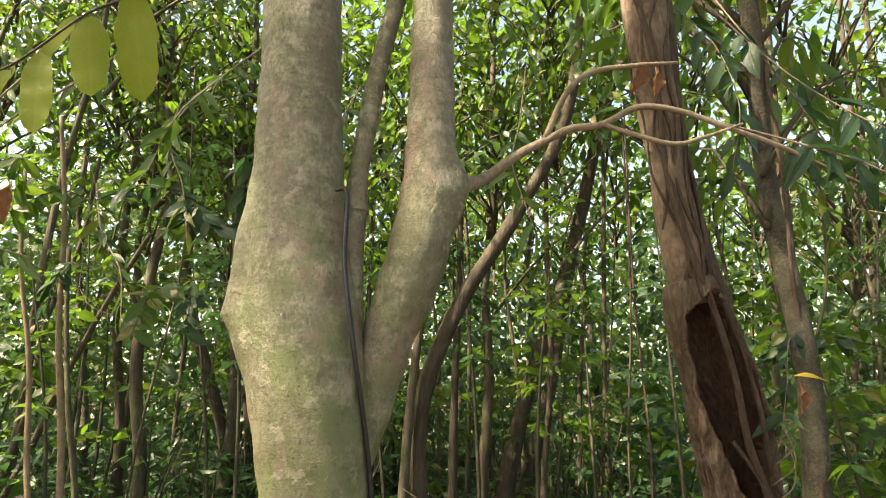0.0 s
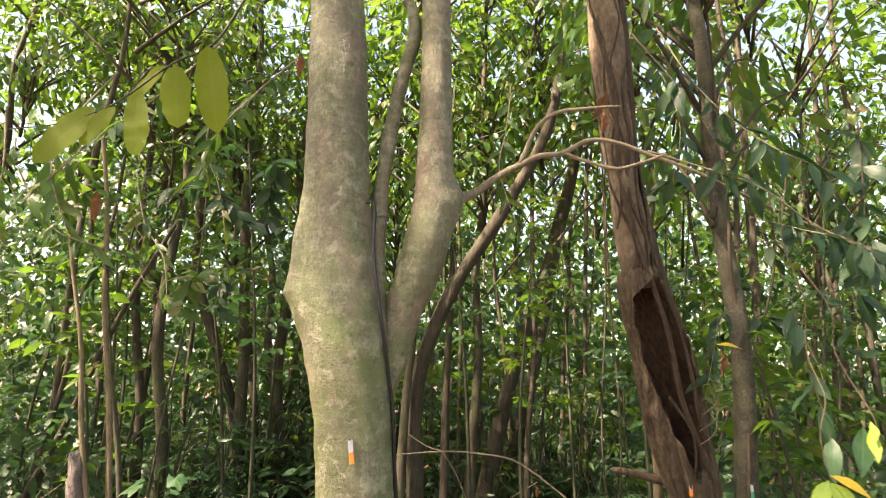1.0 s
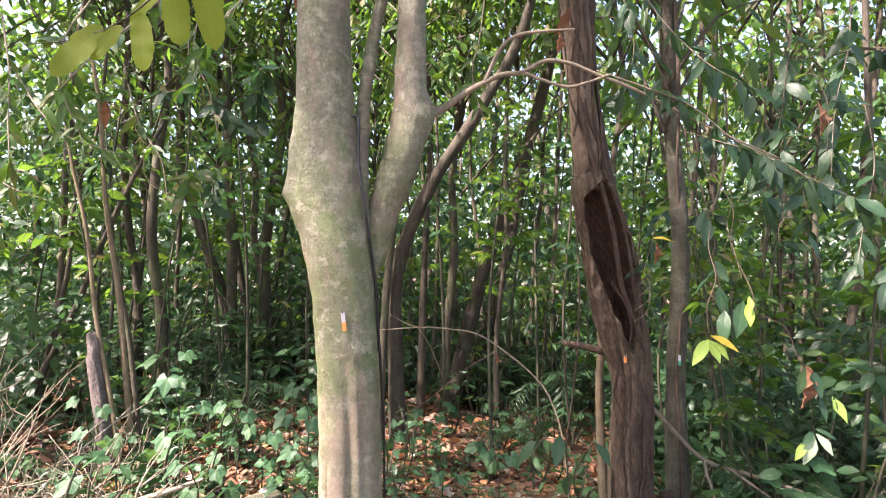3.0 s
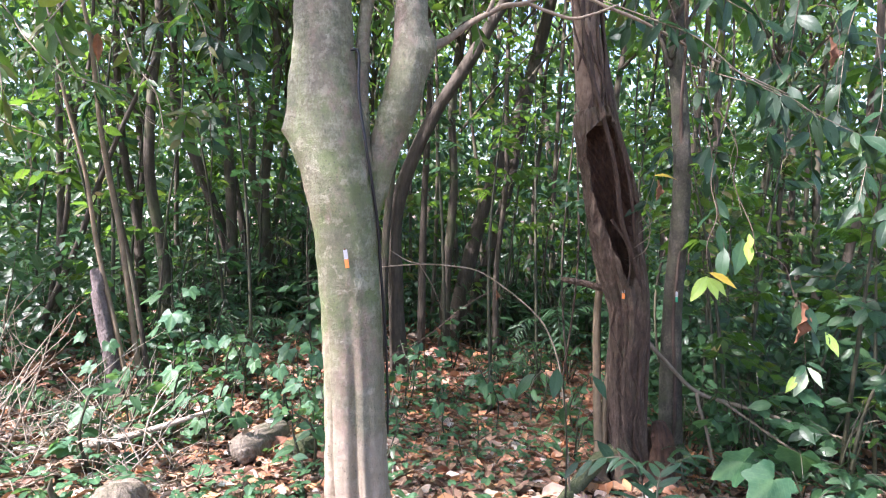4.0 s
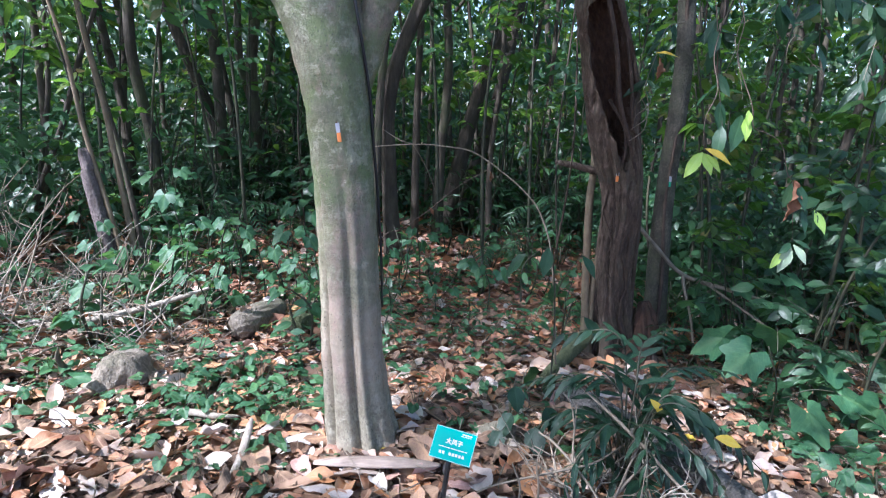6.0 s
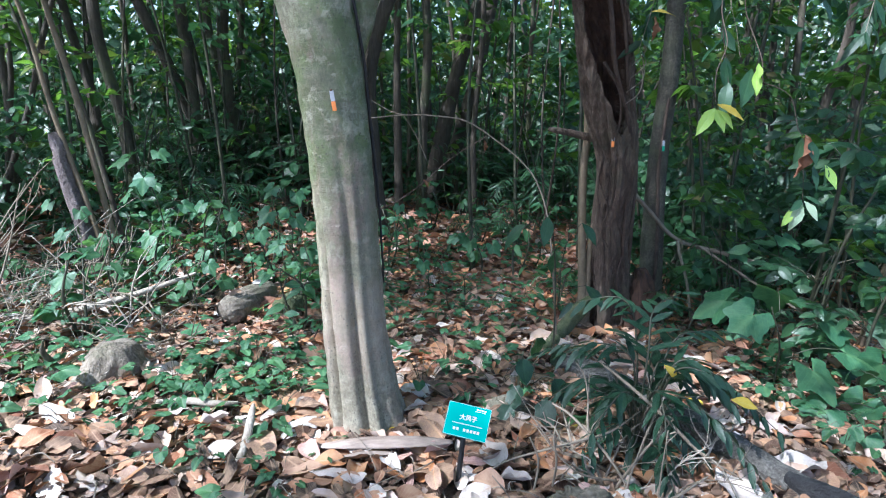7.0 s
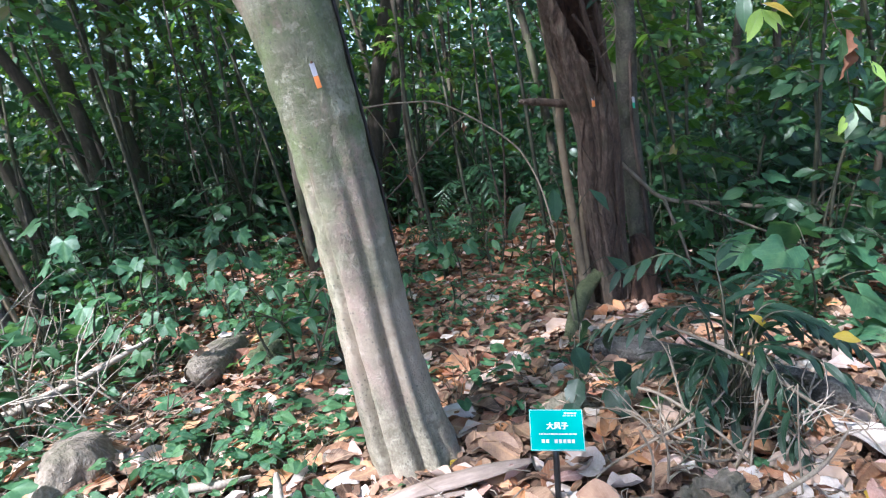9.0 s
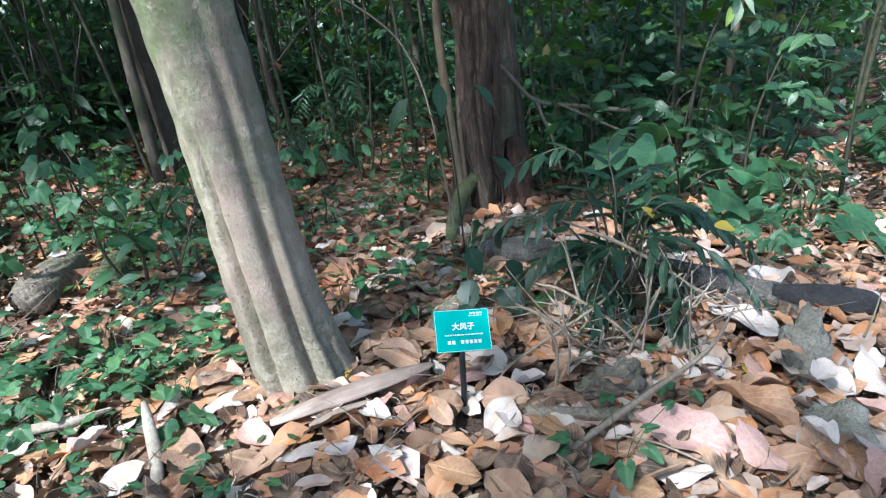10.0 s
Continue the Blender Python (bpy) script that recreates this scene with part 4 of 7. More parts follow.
V, F = tube([(1.37, 1.52, -0.22, 0.02), (1.356, 1.5, 0.05, 0.018), (1.357, 1.5, 0.352, 0.017), (1.39, 1.5, 0.65, 0.016), (1.42, 1.52, 0.95, 0.014)], 30, 12, None, 0.04, 43)
link("side_stem", mesh("side_stem", V - np.array(pole.location), F, M_POLE), pole)


# ---- name plate on its post ----
def name_plate():
    TL, TR, BR = Vector((0.362, -0.348, 0.305)), Vector((0.514, -0.384, 0.280)), Vector((0.477, -0.452, 0.192))
    ex = (TR - TL).normalized()
    ey = (TR - BR)
    ey = (ey - ex * ey.dot(ex)).normalized()
    ez = ex.cross(ey)
    w, h = 0.156, 0.117
    c = TL + (TR - TL) / 2 - ey * h / 2
    t = thing("name_plate", (0.385, -0.442, -0.02), "turquoise name plate with white print on a black post", "sign")
    base = Matrix.Translation(-Vector(t.location))
    M = base @ Matrix.Translation(c) @ Matrix((ex, ey, ez)).transposed().to_4x4()

    def slab(bw, bh, bd, cx, cy, cz, bev):
        bm = bmesh.new()
        bmesh.ops.create_cube(bm, size=1)
        bmesh.ops.scale(bm, vec=(bw, bh, bd), verts=bm.verts)
        if bev:
            bmesh.ops.bevel(bm, geom=list(bm.edges), offset=bev, segments=2, affect="EDGES")
        bmesh.ops.translate(bm, vec=(cx, cy, cz), verts=bm.verts)
        bm.transform(M)
        return bm
    plate = part("plate", slab(w, h, 0.004, 0, 0, 0, 0.0012), M_GREEN, t, "turquoise sheet")
    z = 0.0026
    for name, bw, bh, cx, cy in (("border", w - 0.004, 0.0010, 0, h / 2 - 0.002), ("border", w - 0.004, 0.0010, 0, -h / 2 + 0.002), ("border", 0.0010, h - 0.005, -w / 2 + 0.002, 0), ("border", 0.0010, h - 0.005, w / 2 - 0.002, 0)):
        part(name, slab(bw, bh, 0.0006, cx, cy, z, 0), M_WHITE, plate)

    def words(text, size, cx, cy):
        cu = bpy.data.curves.new("words", "FONT")
        cu.body, cu.size, cu.align_x, cu.align_y, cu.extrude, cu.offset = text, size, "CENTER", "CENTER", 0.0003, 0.0003
        tmp = new("words_source", cu)
        bpy.context.view_layer.update()
        me = bpy.data.meshes.new_from_object(tmp.evaluated_get(bpy.context.evaluated_depsgraph_get()))
        bpy.data.objects.remove(tmp)
        bm = bmesh.new()
        for k, (dx, dy) in enumerate(((0, 0), (0.0007, 0), (-0.0007, 0), (0, 0.0005), (0, -0.0005))):
            stroke = me.copy()
            stroke.transform(M @ Matrix.Translation((cx + dx, cy + dy, z + 0.00008 * k)))
            bm.from_mesh(stroke)
            bpy.data.meshes.remove(stroke)
        bm.to_mesh(me)
        bm.free()
        me.materials.clear()
        me.materials.append(M_WHITE)
        me.name = "words"
        link("words", me, plate, "white printed characters")
    words("大风子", 0.021, 0.002, 0.010)
    # print too small to read
    g = np.random.default_rng(5)
    for row_y, x0, x1, bh in ((0.047, 0.024, 0.061, 0.0050), (0.040, 0.020, 0.061, 0.0026), (-0.012, -0.052, 0.060, 0.0034)):
        x = x0
        while x < x1 - 0.003:
            bw = min(g.uniform(0.003, 0.011) if bh < 0.004 else 0.0072, x1 - x)
            part("bar", slab(bw, bh, 0.0006, x + bw / 2, row_y, z, 0), M_WHITE, plate)
            x += bw + 0.0022
    for k in range(8):
        if k != 2:
            part("bar", slab(0.0088, 0.0100, 0.0006, -0.041 + k * 0.0123, -0.032, z, 0), M_WHITE, plate)
    top = TL + (TR - TL) * 0.47 - ey * h * 0.80 - ez * 0.012
    V, F = tube([(*top, 0.0095), (0.372, -0.449, -0.08, 0.0095)], 8, 4)
    link("post", mesh("post", V - np.array(t.location), F, M_POST, smooth=False), t, "square black metal post")
    return t


name_plate()


# ---- trees of the wood ----
def crown_meshes(seed, n_sprays, leaves, reach, length, shapes, mat, fall=0.6, hang=1.0):
    """Foliage and the limbs that carry it, round the origin, which is the top of a trunk."""
    g = np.random.default_rng(seed)
    P, D, N, L, limbs = [], [], [], [], []
    for s in range(n_sprays):
        a = s * 2.399 + g.uniform(-0.4, 0.4)
        rr = reach * math.sqrt((s + 0.5) / n_sprays) * g.uniform(0.7, 1.1)
        z0 = g.uniform(-2.0, 1.0) * hang
        end = np.array([rr * math.cos(a), rr * math.sin(a), z0])
        root = np.array([0.0, 0.0, min(z0 - 0.2, 0.6) - rr * 0.45])
        mid = (root + end) / 2 + np.array([0, 0, 0.18 * rr])
        limbs.append(tube([(*root, 0.014 + 0.006 * rr), (*mid, 0.010), (*end, 0.004)], 5, 4, None, 0.08, s))
        out = unit(np.array([math.cos(a), math.sin(a), -0.2]))
        for k in range(leaves):
            f = g.uniform(0.35, 1.08)
            p = (1 - f) ** 2 * root + 2 * f * (1 - f) * mid + f * f * end + g.normal(0, 0.13, 3)
            d = out + g.normal(0, 0.65, 3) + np.array([0, 0, -fall])
            P.append(p)
            D.append(d)
            N.append(g.normal(0, 0.55, 3) + np.array([0, -0.45, 0.8]))
            L.append(g.uniform(*length))
    return cloud("crown", shapes, P, D, N, L, mat), mesh("limb", *join(limbs), M_BARK_TREES)


CROWNS = [crown_meshes(50 + i, 34, 22, r, ln, sh, M_LEAF_FAR, fl) for i, (r, ln, sh, fl) in enumerate((
    (1.7, (0.09, 0.16), OVAL_FAR, 0.5), (1.6, (0.10, 0.17), OVAL_FAR, 0.9), (1.9, (0.08, 0.14), OVAL_FAR, 0.4), (1.6, (0.12, 0.2), LANCE_FAR, 1.1), (2.1, (0.09, 0.17), OVAL_FAR, 0.7)))]
TREE_COUNT = [0]


def wood_tree(x, y, r, lean, height=None, leany=0.0, mat=None, crown=True, label="slim grey-brown forest tree with a leafy crown"):
    k = TREE_COUNT[0]
    TREE_COUNT[0] += 1
    g = np.random.default_rng(900 + k)
    h = height or g.uniform(5.4, 8.0)
    z0 = float(gz(x, y))
    t = thing("tree", (x, y, z0), label, "tree", "trees of the wood")
    rows = []
    for f in np.linspace(0, 1, 7):
        zz = f * h
        rows.append((lean * zz + g.normal(0, 0.06) * (0 < f), leany * zz + g.normal(0, 0.06) * (0 < f), zz - 0.12 * (f == 0), r * (1.0 - 0.55 * f) * (1.28 if f == 0 else 1)))
    V, F = tube(rows, 30, 12, None, 0.035, k)
    link("trunk", mesh("trunk", V, F, mat or (M_BARK_DARK if lean > 0.25 else (M_BARK_TREES, M_BARK_TREES, M_BARK_DARK)[k % 3])), t)
    if crown:
        c, l = CROWNS[k % len(CROWNS)]
        m = Matrix.Translation(rows[-1][:3]) @ pose(0, 0, 0, 0, 0, 137.5 * k) @ Matrix.Diagonal((1, 1, g.uniform(0.9, 1.25), 1))
        link("crown", c, t, "loose green foliage", m)
        link("limb", l, t, "", m)
    return t


LEFT_TREES = [(-2.80, 4.30, 0.068, -0.020), (-2.74, 6.00, 0.085, -0.005), (-2.61, 6.20, 0.087, -0.213), (-2.33, 6.40, 0.097, 0.033), (-2.28, 6.80, 0.068, -0.130), (-2.72, 7.20, 0.062, -0.150), (-2.68, 8.00, 0.057, 0.091),
              (-3.62, 3.60, 0.039, 0.074), (-3.40, 5.00, 0.055, -0.067), (-4.04, 7.50, 0.041, 0.017), (-2.34, 9.00, 0.052, -0.054), (-3.69, 5.60, 0.051, -0.029), (-4.97, 7.00, 0.052, -0.131), (-5.4, 4.6, 0.06, 0.05), (-1.5, 7.8, 0.05, 0.03)]
MID_TREES = [(-0.35, 3.60, 0.041, 0.045), (-0.21, 4.50, 0.031, -0.014), (-0.01, 5.00, 0.044, 0.012), (0.26, 5.20, 0.062, 0.038), (0.30, 5.60, 0.094, 0.269), (0.90, 5.00, 0.037, 0.027), (0.08, 6.00, 0.027, 0.009), (0.89, 6.50, 0.032, -0.076),
             (0.45, 6.00, 0.084, 0.270), (-0.27, 7.00, 0.026, -0.032), (0.45, 7.50, 0.040, 0.012), (1.51, 8.00, 0.042, 0.119), (1.80, 6.50, 0.036, 0.024), (-0.94, 8.00, 0.038, -0.017)]
RIGHT_TREES = [(2.87, 4.50, 0.037, 0.038), (2.43, 4.80, 0.053, -0.027), (3.72, 5.50, 0.057, -0.003), (3.33, 5.00, 0.046, 0.042), (4.56, 6.50, 0.048, 0.093), (4.83, 6.00, 0.037, -0.025), (5.26, 7.00, 0.050, 0.045), (5.89, 7.50, 0.044, -0.002),
               (5.45, 6.20, 0.053, -0.008), (5.51, 6.00, 0.067, 0.101), (6.79, 7.50, 0.061, 0.101), (3.42, 6.80, 0.038, -0.010), (4.3, 3.6, 0.04, 0.03), (6.2, 4.0, 0.05, -0.04)]
for row in LEFT_TREES:
    wood_tree(*row)
for k, row in enumerate(MID_TREES + RIGHT_TREES):
    if k % 2:
        wood_tree(*row)
    else:
        wood_tree(*row, 10.5, 0.0, None, False, "tall slim grey-brown forest tree")
wood_tree(1.885, 1.77, 0.072, -0.022, 6.0, 0.0, M_BARK_SLIM, True, "slim grey-brown tree with a vine, beside the hollow tree")
liana(winding([(-0.3, 1.90, 1.77, 0.08), (3.0, 1.83, 1.77, 0.06), (5.0, 1.79, 1.77, 0.05)], 0.006, 0.3, -0.6, -0.25, 4.4, 0.012), M_VINE, "dark liana on a slim grey trunk")

# the dark trunk that bends over behind the fork
bent = thing("tree", (-0.42, 3.8, float(gz(-0.42, 3.8))), "dark forest tree bending over behind the fork", "tree", "trees of the wood")
V, F = tube([(0.27, 0.0, -0.1, 0.10), (0.22, 0.0, 0.9, 0.075), (0.24, 0.0, 1.75, 0.07), (0.55, 0.0, 2.55, 0.066), (1.05, 0.0, 3.35, 0.06), (1.55, 0.05, 4.4, 0.05), (1.8, 0.1, 6.4, 0.02)], 60, 16, None, 0.05, 77)
link("trunk", mesh("trunk", V, F, M_BARK_DARK), bent)
link("crown", CROWNS[1][0], bent, "loose green foliage", Matrix.Translation((1.8, 0.1, 6.3)))

# the wood goes on all round, also behind the path
g_ring = np.random.default_rng(77)
for k in range(46):
    a = -0.2 + k / 46 * 6.28
    d = g_ring.uniform(8.5, 13)
    x, y = 0.5 + d * math.sin(a) * 1.1, 1.5 + d * math.cos(a)
    if y < -3.4 or y > 8 or abs(x) > 7:
        wood_tree(x, y, g_ring.uniform(0.05, 0.11), g_ring.normal(0, 0.05), g_ring.uniform(5, 8))

# leafy shade high over the wood, thinned or thickened by area to set the light
g_top = np.random.default_rng(31)
n = 26000
cx, cy = g_top.uniform(-10, 12, n), g_top.uniform(1.0, 16, n)
open_sky = np.sin(0.9 * cx + 1.3) + np.sin(1.1 * cy + 0.2) + g_top.normal(0, 0.5, n) > np.where((cx > -0.5) & (cy > 2.0), 0.6, np.where((cx < -3.2) & (cy > 1.8) & (cy < 5.5), -0.5, np.where(cx < -3.0, 0.45, 0.0)))
cx, cy = cx[open_sky], cy[open_sky]
n = len(cx)
tagged(link("canopy", cloud("canopy", FAR_LEAF, np.stack([cx, cy, g_top.uniform(6.0, 9.0, n)], -1), g_top.normal(0, 1, (n, 3)) * [1, 1, 0.4], g_top.normal(0, 0.4, (n, 3)) + [0, 0, 1], g_top.uniform(0.16, 0.3, n), M_LEAF_FAR)), "broken canopy of green leaves over the wood", "canopy", kind="stuff")

# unseen leaves added over the path, thinned and thickened to place sun and shade
def gap(x, y, cx, cy, w):
    """How deep a place lies in a round spot where the leaves are thinned or thickened."""
    return np.exp(-((x - cx) ** 2 + (y - cy) ** 2) / w)


g_ov = np.random.default_rng(36)
n = 24000
ox, oy = g_ov.uniform(-11, 5, n), g_ov.uniform(-7.5, 1.5, n)
keep = np.sin(1.15 * ox + 0.6) + np.sin(1.35 * oy + 2.1) + 0.6 * np.sin(2.9 * ox + 2.2 * oy) + g_ov.normal(0, 0.45, n) > 1.2 * gap(ox, oy, -6.2, -3.2, 0.5) + 1.2 * gap(ox, oy, -4.2, -3.9, 0.6) - 0.9 * gap(ox, oy, -5.4, -3.4, 0.35) + np.where((oy > -2.3) & (ox > -6.4) & (ox < -3.3), np.where(oy > -0.6, 0.6, np.where(oy > -1.5, 0.0, -0.8)), np.where(ox < -6.2, 0.75, np.where((ox > -3.3) & (oy > -2.9) & (oy < -1.0), -0.9, -0.1)))
tagged(link("canopy", cloud("canopy", FAR_LEAF, np.stack([ox, oy, g_ov.uniform(7.0, 9.5, n)], -1)[keep], (g_ov.normal(0, 1, (n, 3)) * [1, 1, 0.4])[keep], (g_ov.normal(0, 0.4, (n, 3)) + [0, 0, 1])[keep], g_ov.uniform(0.16, 0.3, n)[keep], M_LEAF_FAR)), "unseen green leaves added over the path to break the sun", "canopy", kind="stuff")

# far woods
g_far = np.random.default_rng(32)
n = 40000
fa = g_far.uniform(-1.25, 1.25, n)
fd = 10.0 + 10 * g_far.random(n) ** 1.2
fz = g_far.random(n) ** 1.5 * 10.5 - 1.3
fx, fy = 0.5 + fd * np.sin(fa) * 1.2, 1.0 + fd * np.cos(fa)
keep = np.sin(2.3 * fx) + np.sin(1.9 * fz + fx) + 0.9 * np.sin(5 * fx + 3 * fz) + g_far.normal(0, 0.8, n) > -1.0 + np.where(fx > 0.5, 0.32, 0.06) * np.maximum(fz - 4.6, 0)
tagged(link("far_woods", cloud("far_woods", FAR_LEAF, np.stack([fx, fy, fz], -1)[keep], (g_far.normal(0, 1, (n, 3)) + [0, -0.3, -0.5])[keep], (g_far.normal(0, 0.6, (n, 3)) + [0, -0.7, 0.7])[keep], g_far.uniform(0.14, 0.32, n)[keep], M_LEAF_FAR)), "dense green woods in the distance", "woods", kind="stuff")


# closed green edge behind the far woods
g_ed = np.random.default_rng(34)
n = 52000
ea, ez_ = g_ed.uniform(-1.5, 1.5, n), g_ed.random(n) ** 1.3 * 11.0 - 1.6
er = g_ed.uniform(15.5, 20, n)
ex_, ey_ = 0.5 + er * np.sin(ea) * 1.15, 1.0 + er * np.cos(ea)
keep = 0.5 * np.sin(1.3 * ex_ + ez_) + 0.6 * np.sin(3.1 * ex_ - 2.3 * ez_) + g_ed.normal(0, 0.8, n) > -1.6 + np.where(ex_ > 0.5, 0.7, 0.3) * np.maximum(ez_ - np.where(ex_ > 0.5, 5.6, 6.5), 0)
tagged(link("far_woods", cloud("far_woods", FAR_LEAF, np.stack([ex_, ey_, ez_], -1)[keep], (g_ed.normal(0, 1, (n, 3)) + [0, -0.2, -0.5])[keep], (g_ed.normal(0, 0.6, (n, 3)) + [0, -0.8, 0.6])[keep], g_ed.uniform(0.25, 0.45, n)[keep], M_LEAF_FAR)), "closed green edge of the far woods", "woods", kind="stuff")

# dark thickets between the trunks
g_th = np.random.default_rng(33)
n = 40000
ta, td = g_th.uniform(-1.2, 1.2, n), 7.0 + 9.0 * g_th.random(n)
tx, ty = 0.4 + td * np.sin(ta) * 1.15, 0.6 + td * np.cos(ta)
tz = gz(tx, ty) + g_th.random(n) ** 1.35 * 4.6
keep = np.sin(2.1 * tx + 1) + np.sin(1.7 * ty) + 0.7 * np.sin(4 * tx + 3 * tz) + g_th.normal(0, 0.7, n) > -1.5 + 0.25 * tz
tagged(link("thicket", cloud("thicket", FAR_LEAF, np.stack([tx, ty, tz], -1)[keep], (g_th.normal(0, 1, (n, 3)) + [0, -0.3, -0.5])[keep], (g_th.normal(0, 0.6, (n, 3)) + [0, -0.6, 0.8])[keep], g_th.uniform(0.12, 0.24, n)[keep], M_LEAF_SHRUB)), "dark green thicket between the far trunks", "thicket", kind="stuff")


# low leafy growth that hides the feet of the trunks
g_lo = np.random.default_rng(38)
for n, (x0, x1, y0, y1), top, label in ((10000, (-6.5, 5.0, 5.6, 9.2), 1.1, "low dark leafy growth round the feet of the trunks"), (9000, (2.2, 5.8, 2.3, 5.8), 1.5, "dense dark leafy growth at the edge of the clearing"), (5000, (-6.0, -2.7, 1.8, 5.0), 1.6, "dense leafy growth at the edge of the clearing")):
    lx, ly = g_lo.uniform(x0, x1, n), g_lo.uniform(y0, y1, n)
    roof = top * (0.55 + 0.25 * np.sin(2.3 * lx + 1.1 * ly) + 0.22 * np.sin(3.7 * lx - 2.9 * ly + 1.0) + 0.12 * np.sin(7 * lx + 5 * ly))
    lz = g_lo.random(n) ** 0.7 * roof
    keep = (lz > 0.04) & (np.sin(5.1 * lx + 3 * lz) + np.sin(4.3 * ly - 4 * lz) + g_lo.normal(0, 0.7, n) > -0.5)
    tagged(link("thicket", cloud("thicket", OVAL_FAR, np.stack([lx, ly, gz(lx, ly) + lz], -1)[keep], (g_lo.normal(0, 1, (n, 3)) * [1, 1, 0.5] + [0, -0.3, -0.3])[keep], (g_lo.normal(0, 0.4, (n, 3)) + [0, -0.4, 0.9])[keep], g_lo.uniform(0.07, 0.15, n)[keep], M_LEAF_SHRUB)), label, "thicket", kind="stuff")


# ---- understorey ----
def sapling_meshes(seed, h, n, length, shapes, mat, spread=0.45, stems=1, bottom=0.25):
    g = np.random.default_rng(seed)
    tubes, P, D, N, L = [], [], [], [], []
    for s in range(stems):
        top = np.array([g.normal(0, spread * 0.5), g.normal(0, spread * 0.5), h * g.uniform(0.8, 1.05)])
        rows = [(0, 0, -0.06, 0.006 + 0.004 * h), (*(top * [0.3, 0.3, 0.45] + g.normal(0, 0.04, 3)), 0.005 + 0.003 * h), (*top, 0.002)]
        tubes.append(tube(rows, 14, 6, None, 0.05, seed + s))
        C = curve_points([r[:3] for r in rows], 30)
        for b in range(max(3, int(h * 6))):
            f = g.uniform(bottom, 0.98)
            p0 = C[int(f * 29)]
            a = g.uniform(0, 6.28)
            ln = spread * g.uniform(0.5, 1.2) * (1.25 - 0.6 * f)
            p2 = p0 + np.array([math.cos(a) * ln, math.sin(a) * ln, ln * g.uniform(-0.15, 0.5)])
            p1 = (p0 + p2) / 2 + [0, 0, 0.12 * ln]
            tubes.append(tube([(*p0, 0.004), (*p1, 0.003), (*p2, 0.0012)], 4, 3, None, 0, 0))
            m = max(2, int(n / (stems * max(3, int(h * 6)))))
            for k in range(m):
                q = 0.25 + 0.78 * k / max(1, m - 1)
                P.append((1 - q) ** 2 * p0 + 2 * q * (1 - q) * p1 + q * q * p2)
                sd = 1 if k % 2 else -1
                D.append(np.array([math.cos(a + 0.9 * sd), math.sin(a + 0.9 * sd), -0.25]) + g.normal(0, 0.25, 3))
                N.append(g.normal(0, 0.4, 3) + [0, -0.45, 0.9])
                L.append(g.uniform(*length))
    return cloud("foliage", shapes, P, D, N, L, mat), mesh("stem", *join(tubes), M_STEM)


def put_sapling(ms, x, y, turn, s, label, category="sapling", group="saplings of the understorey"):
    t = thing(category.replace(" ", "_"), (x, y, float(gz(x, y))), label, category, group)
    m = pose(0, 0, 0, 0, 0, turn) @ Matrix.Diagonal((s, s, s, 1))
    link("foliage", ms[0], t, "", m)
    link("stem", ms[1], t, "", m)
    return t


SAPLINGS = [sapling_meshes(200 + i, h, n, ln, sh, m, sp) for i, (h, n, ln, sh, m, sp) in enumerate((
    (2.6, 120, (0.10, 0.18), OVAL_FAR, M_LEAF_FAR, 0.5), (1.9, 90, (0.11, 0.18), OVAL_FAR, M_LEAF_SHRUB, 0.45), (3.2, 150, (0.11, 0.18), OVAL_FAR, M_LEAF_FAR, 0.55), (2.2, 110, (0.09, 0.16), OVAL, M_LEAF_SHRUB, 0.5), (2.9, 130, (0.12, 0.2), OVAL, M_LEAF_FAR, 0.6)))]
SHRUBS = [sapling_meshes(300 + i, h, n, ln, sh, m, sp, st, 0.1) for i, (h, n, ln, sh, m, sp, st) in enumerate((
    (0.8, 60, (0.09, 0.15), OVAL, M_LEAF_SHRUB, 0.3, 3), (0.6, 45, (0.10, 0.16), LOBED, M_LEAF_LOBED, 0.3, 3), (1.0, 70, (0.10, 0.16), LANCE, M_LEAF_SHRUB, 0.35, 3), (0.5, 50, (0.08, 0.13), OVAL, M_LEAF_SHRUB, 0.35, 4)))]

g_u = np.random.default_rng(41)


def clear_of_path(x, y):
    """Keeps tall plants off the path and the open floor in front."""
    return not (-1.9 < x < 2.3 and y < 2.6) and not (y < -0.3 and abs(x - 0.4) < 2.6)


count = 0
while count < 80:
    x, y = g_u.uniform(-6.5, 8.0), g_u.uniform(2.4, 11.5)
    if not clear_of_path(x, y) or (y < 5.2 and -3.2 < x < 2.2):
        continue
    put_sapling(SAPLINGS[count % 5], x, y, g_u.uniform(0, 360), g_u.uniform(0.75, 1.25), "leafy green sapling among the tree trunks")
    count += 1
count = 0
while count < 150:
    x, y = g_u.uniform(-6.0, 7.5), g_u.uniform(1.6, 9.5)
    if not clear_of_path(x, y) or (y < 4.8 and -1.9 < x < 1.9 and g_u.random() < 0.88):
        continue
    put_sapling(SHRUBS[count % 4], x, y, g_u.uniform(0, 360), g_u.uniform(0.7, 1.3), "low dark green shrub on the forest floor", "shrub", "shrubs of the forest floor")
    count += 1
# leafy clumps between the trunks
count = 0
while count < 34:
    x, y = g_u.uniform(-3.2, 3.0), g_u.uniform(4.2, 8.0)
    if y < 5.0 and -0.8 < x < 1.4:
        continue
    put_sapling(SHRUBS[(0, 2, 3, 2)[count % 4]], x, y, g_u.uniform(0, 360), g_u.uniform(1.3, 2.0), "dark leafy shrub between the tree trunks", "shrub", "shrubs of the forest floor")
    count += 1
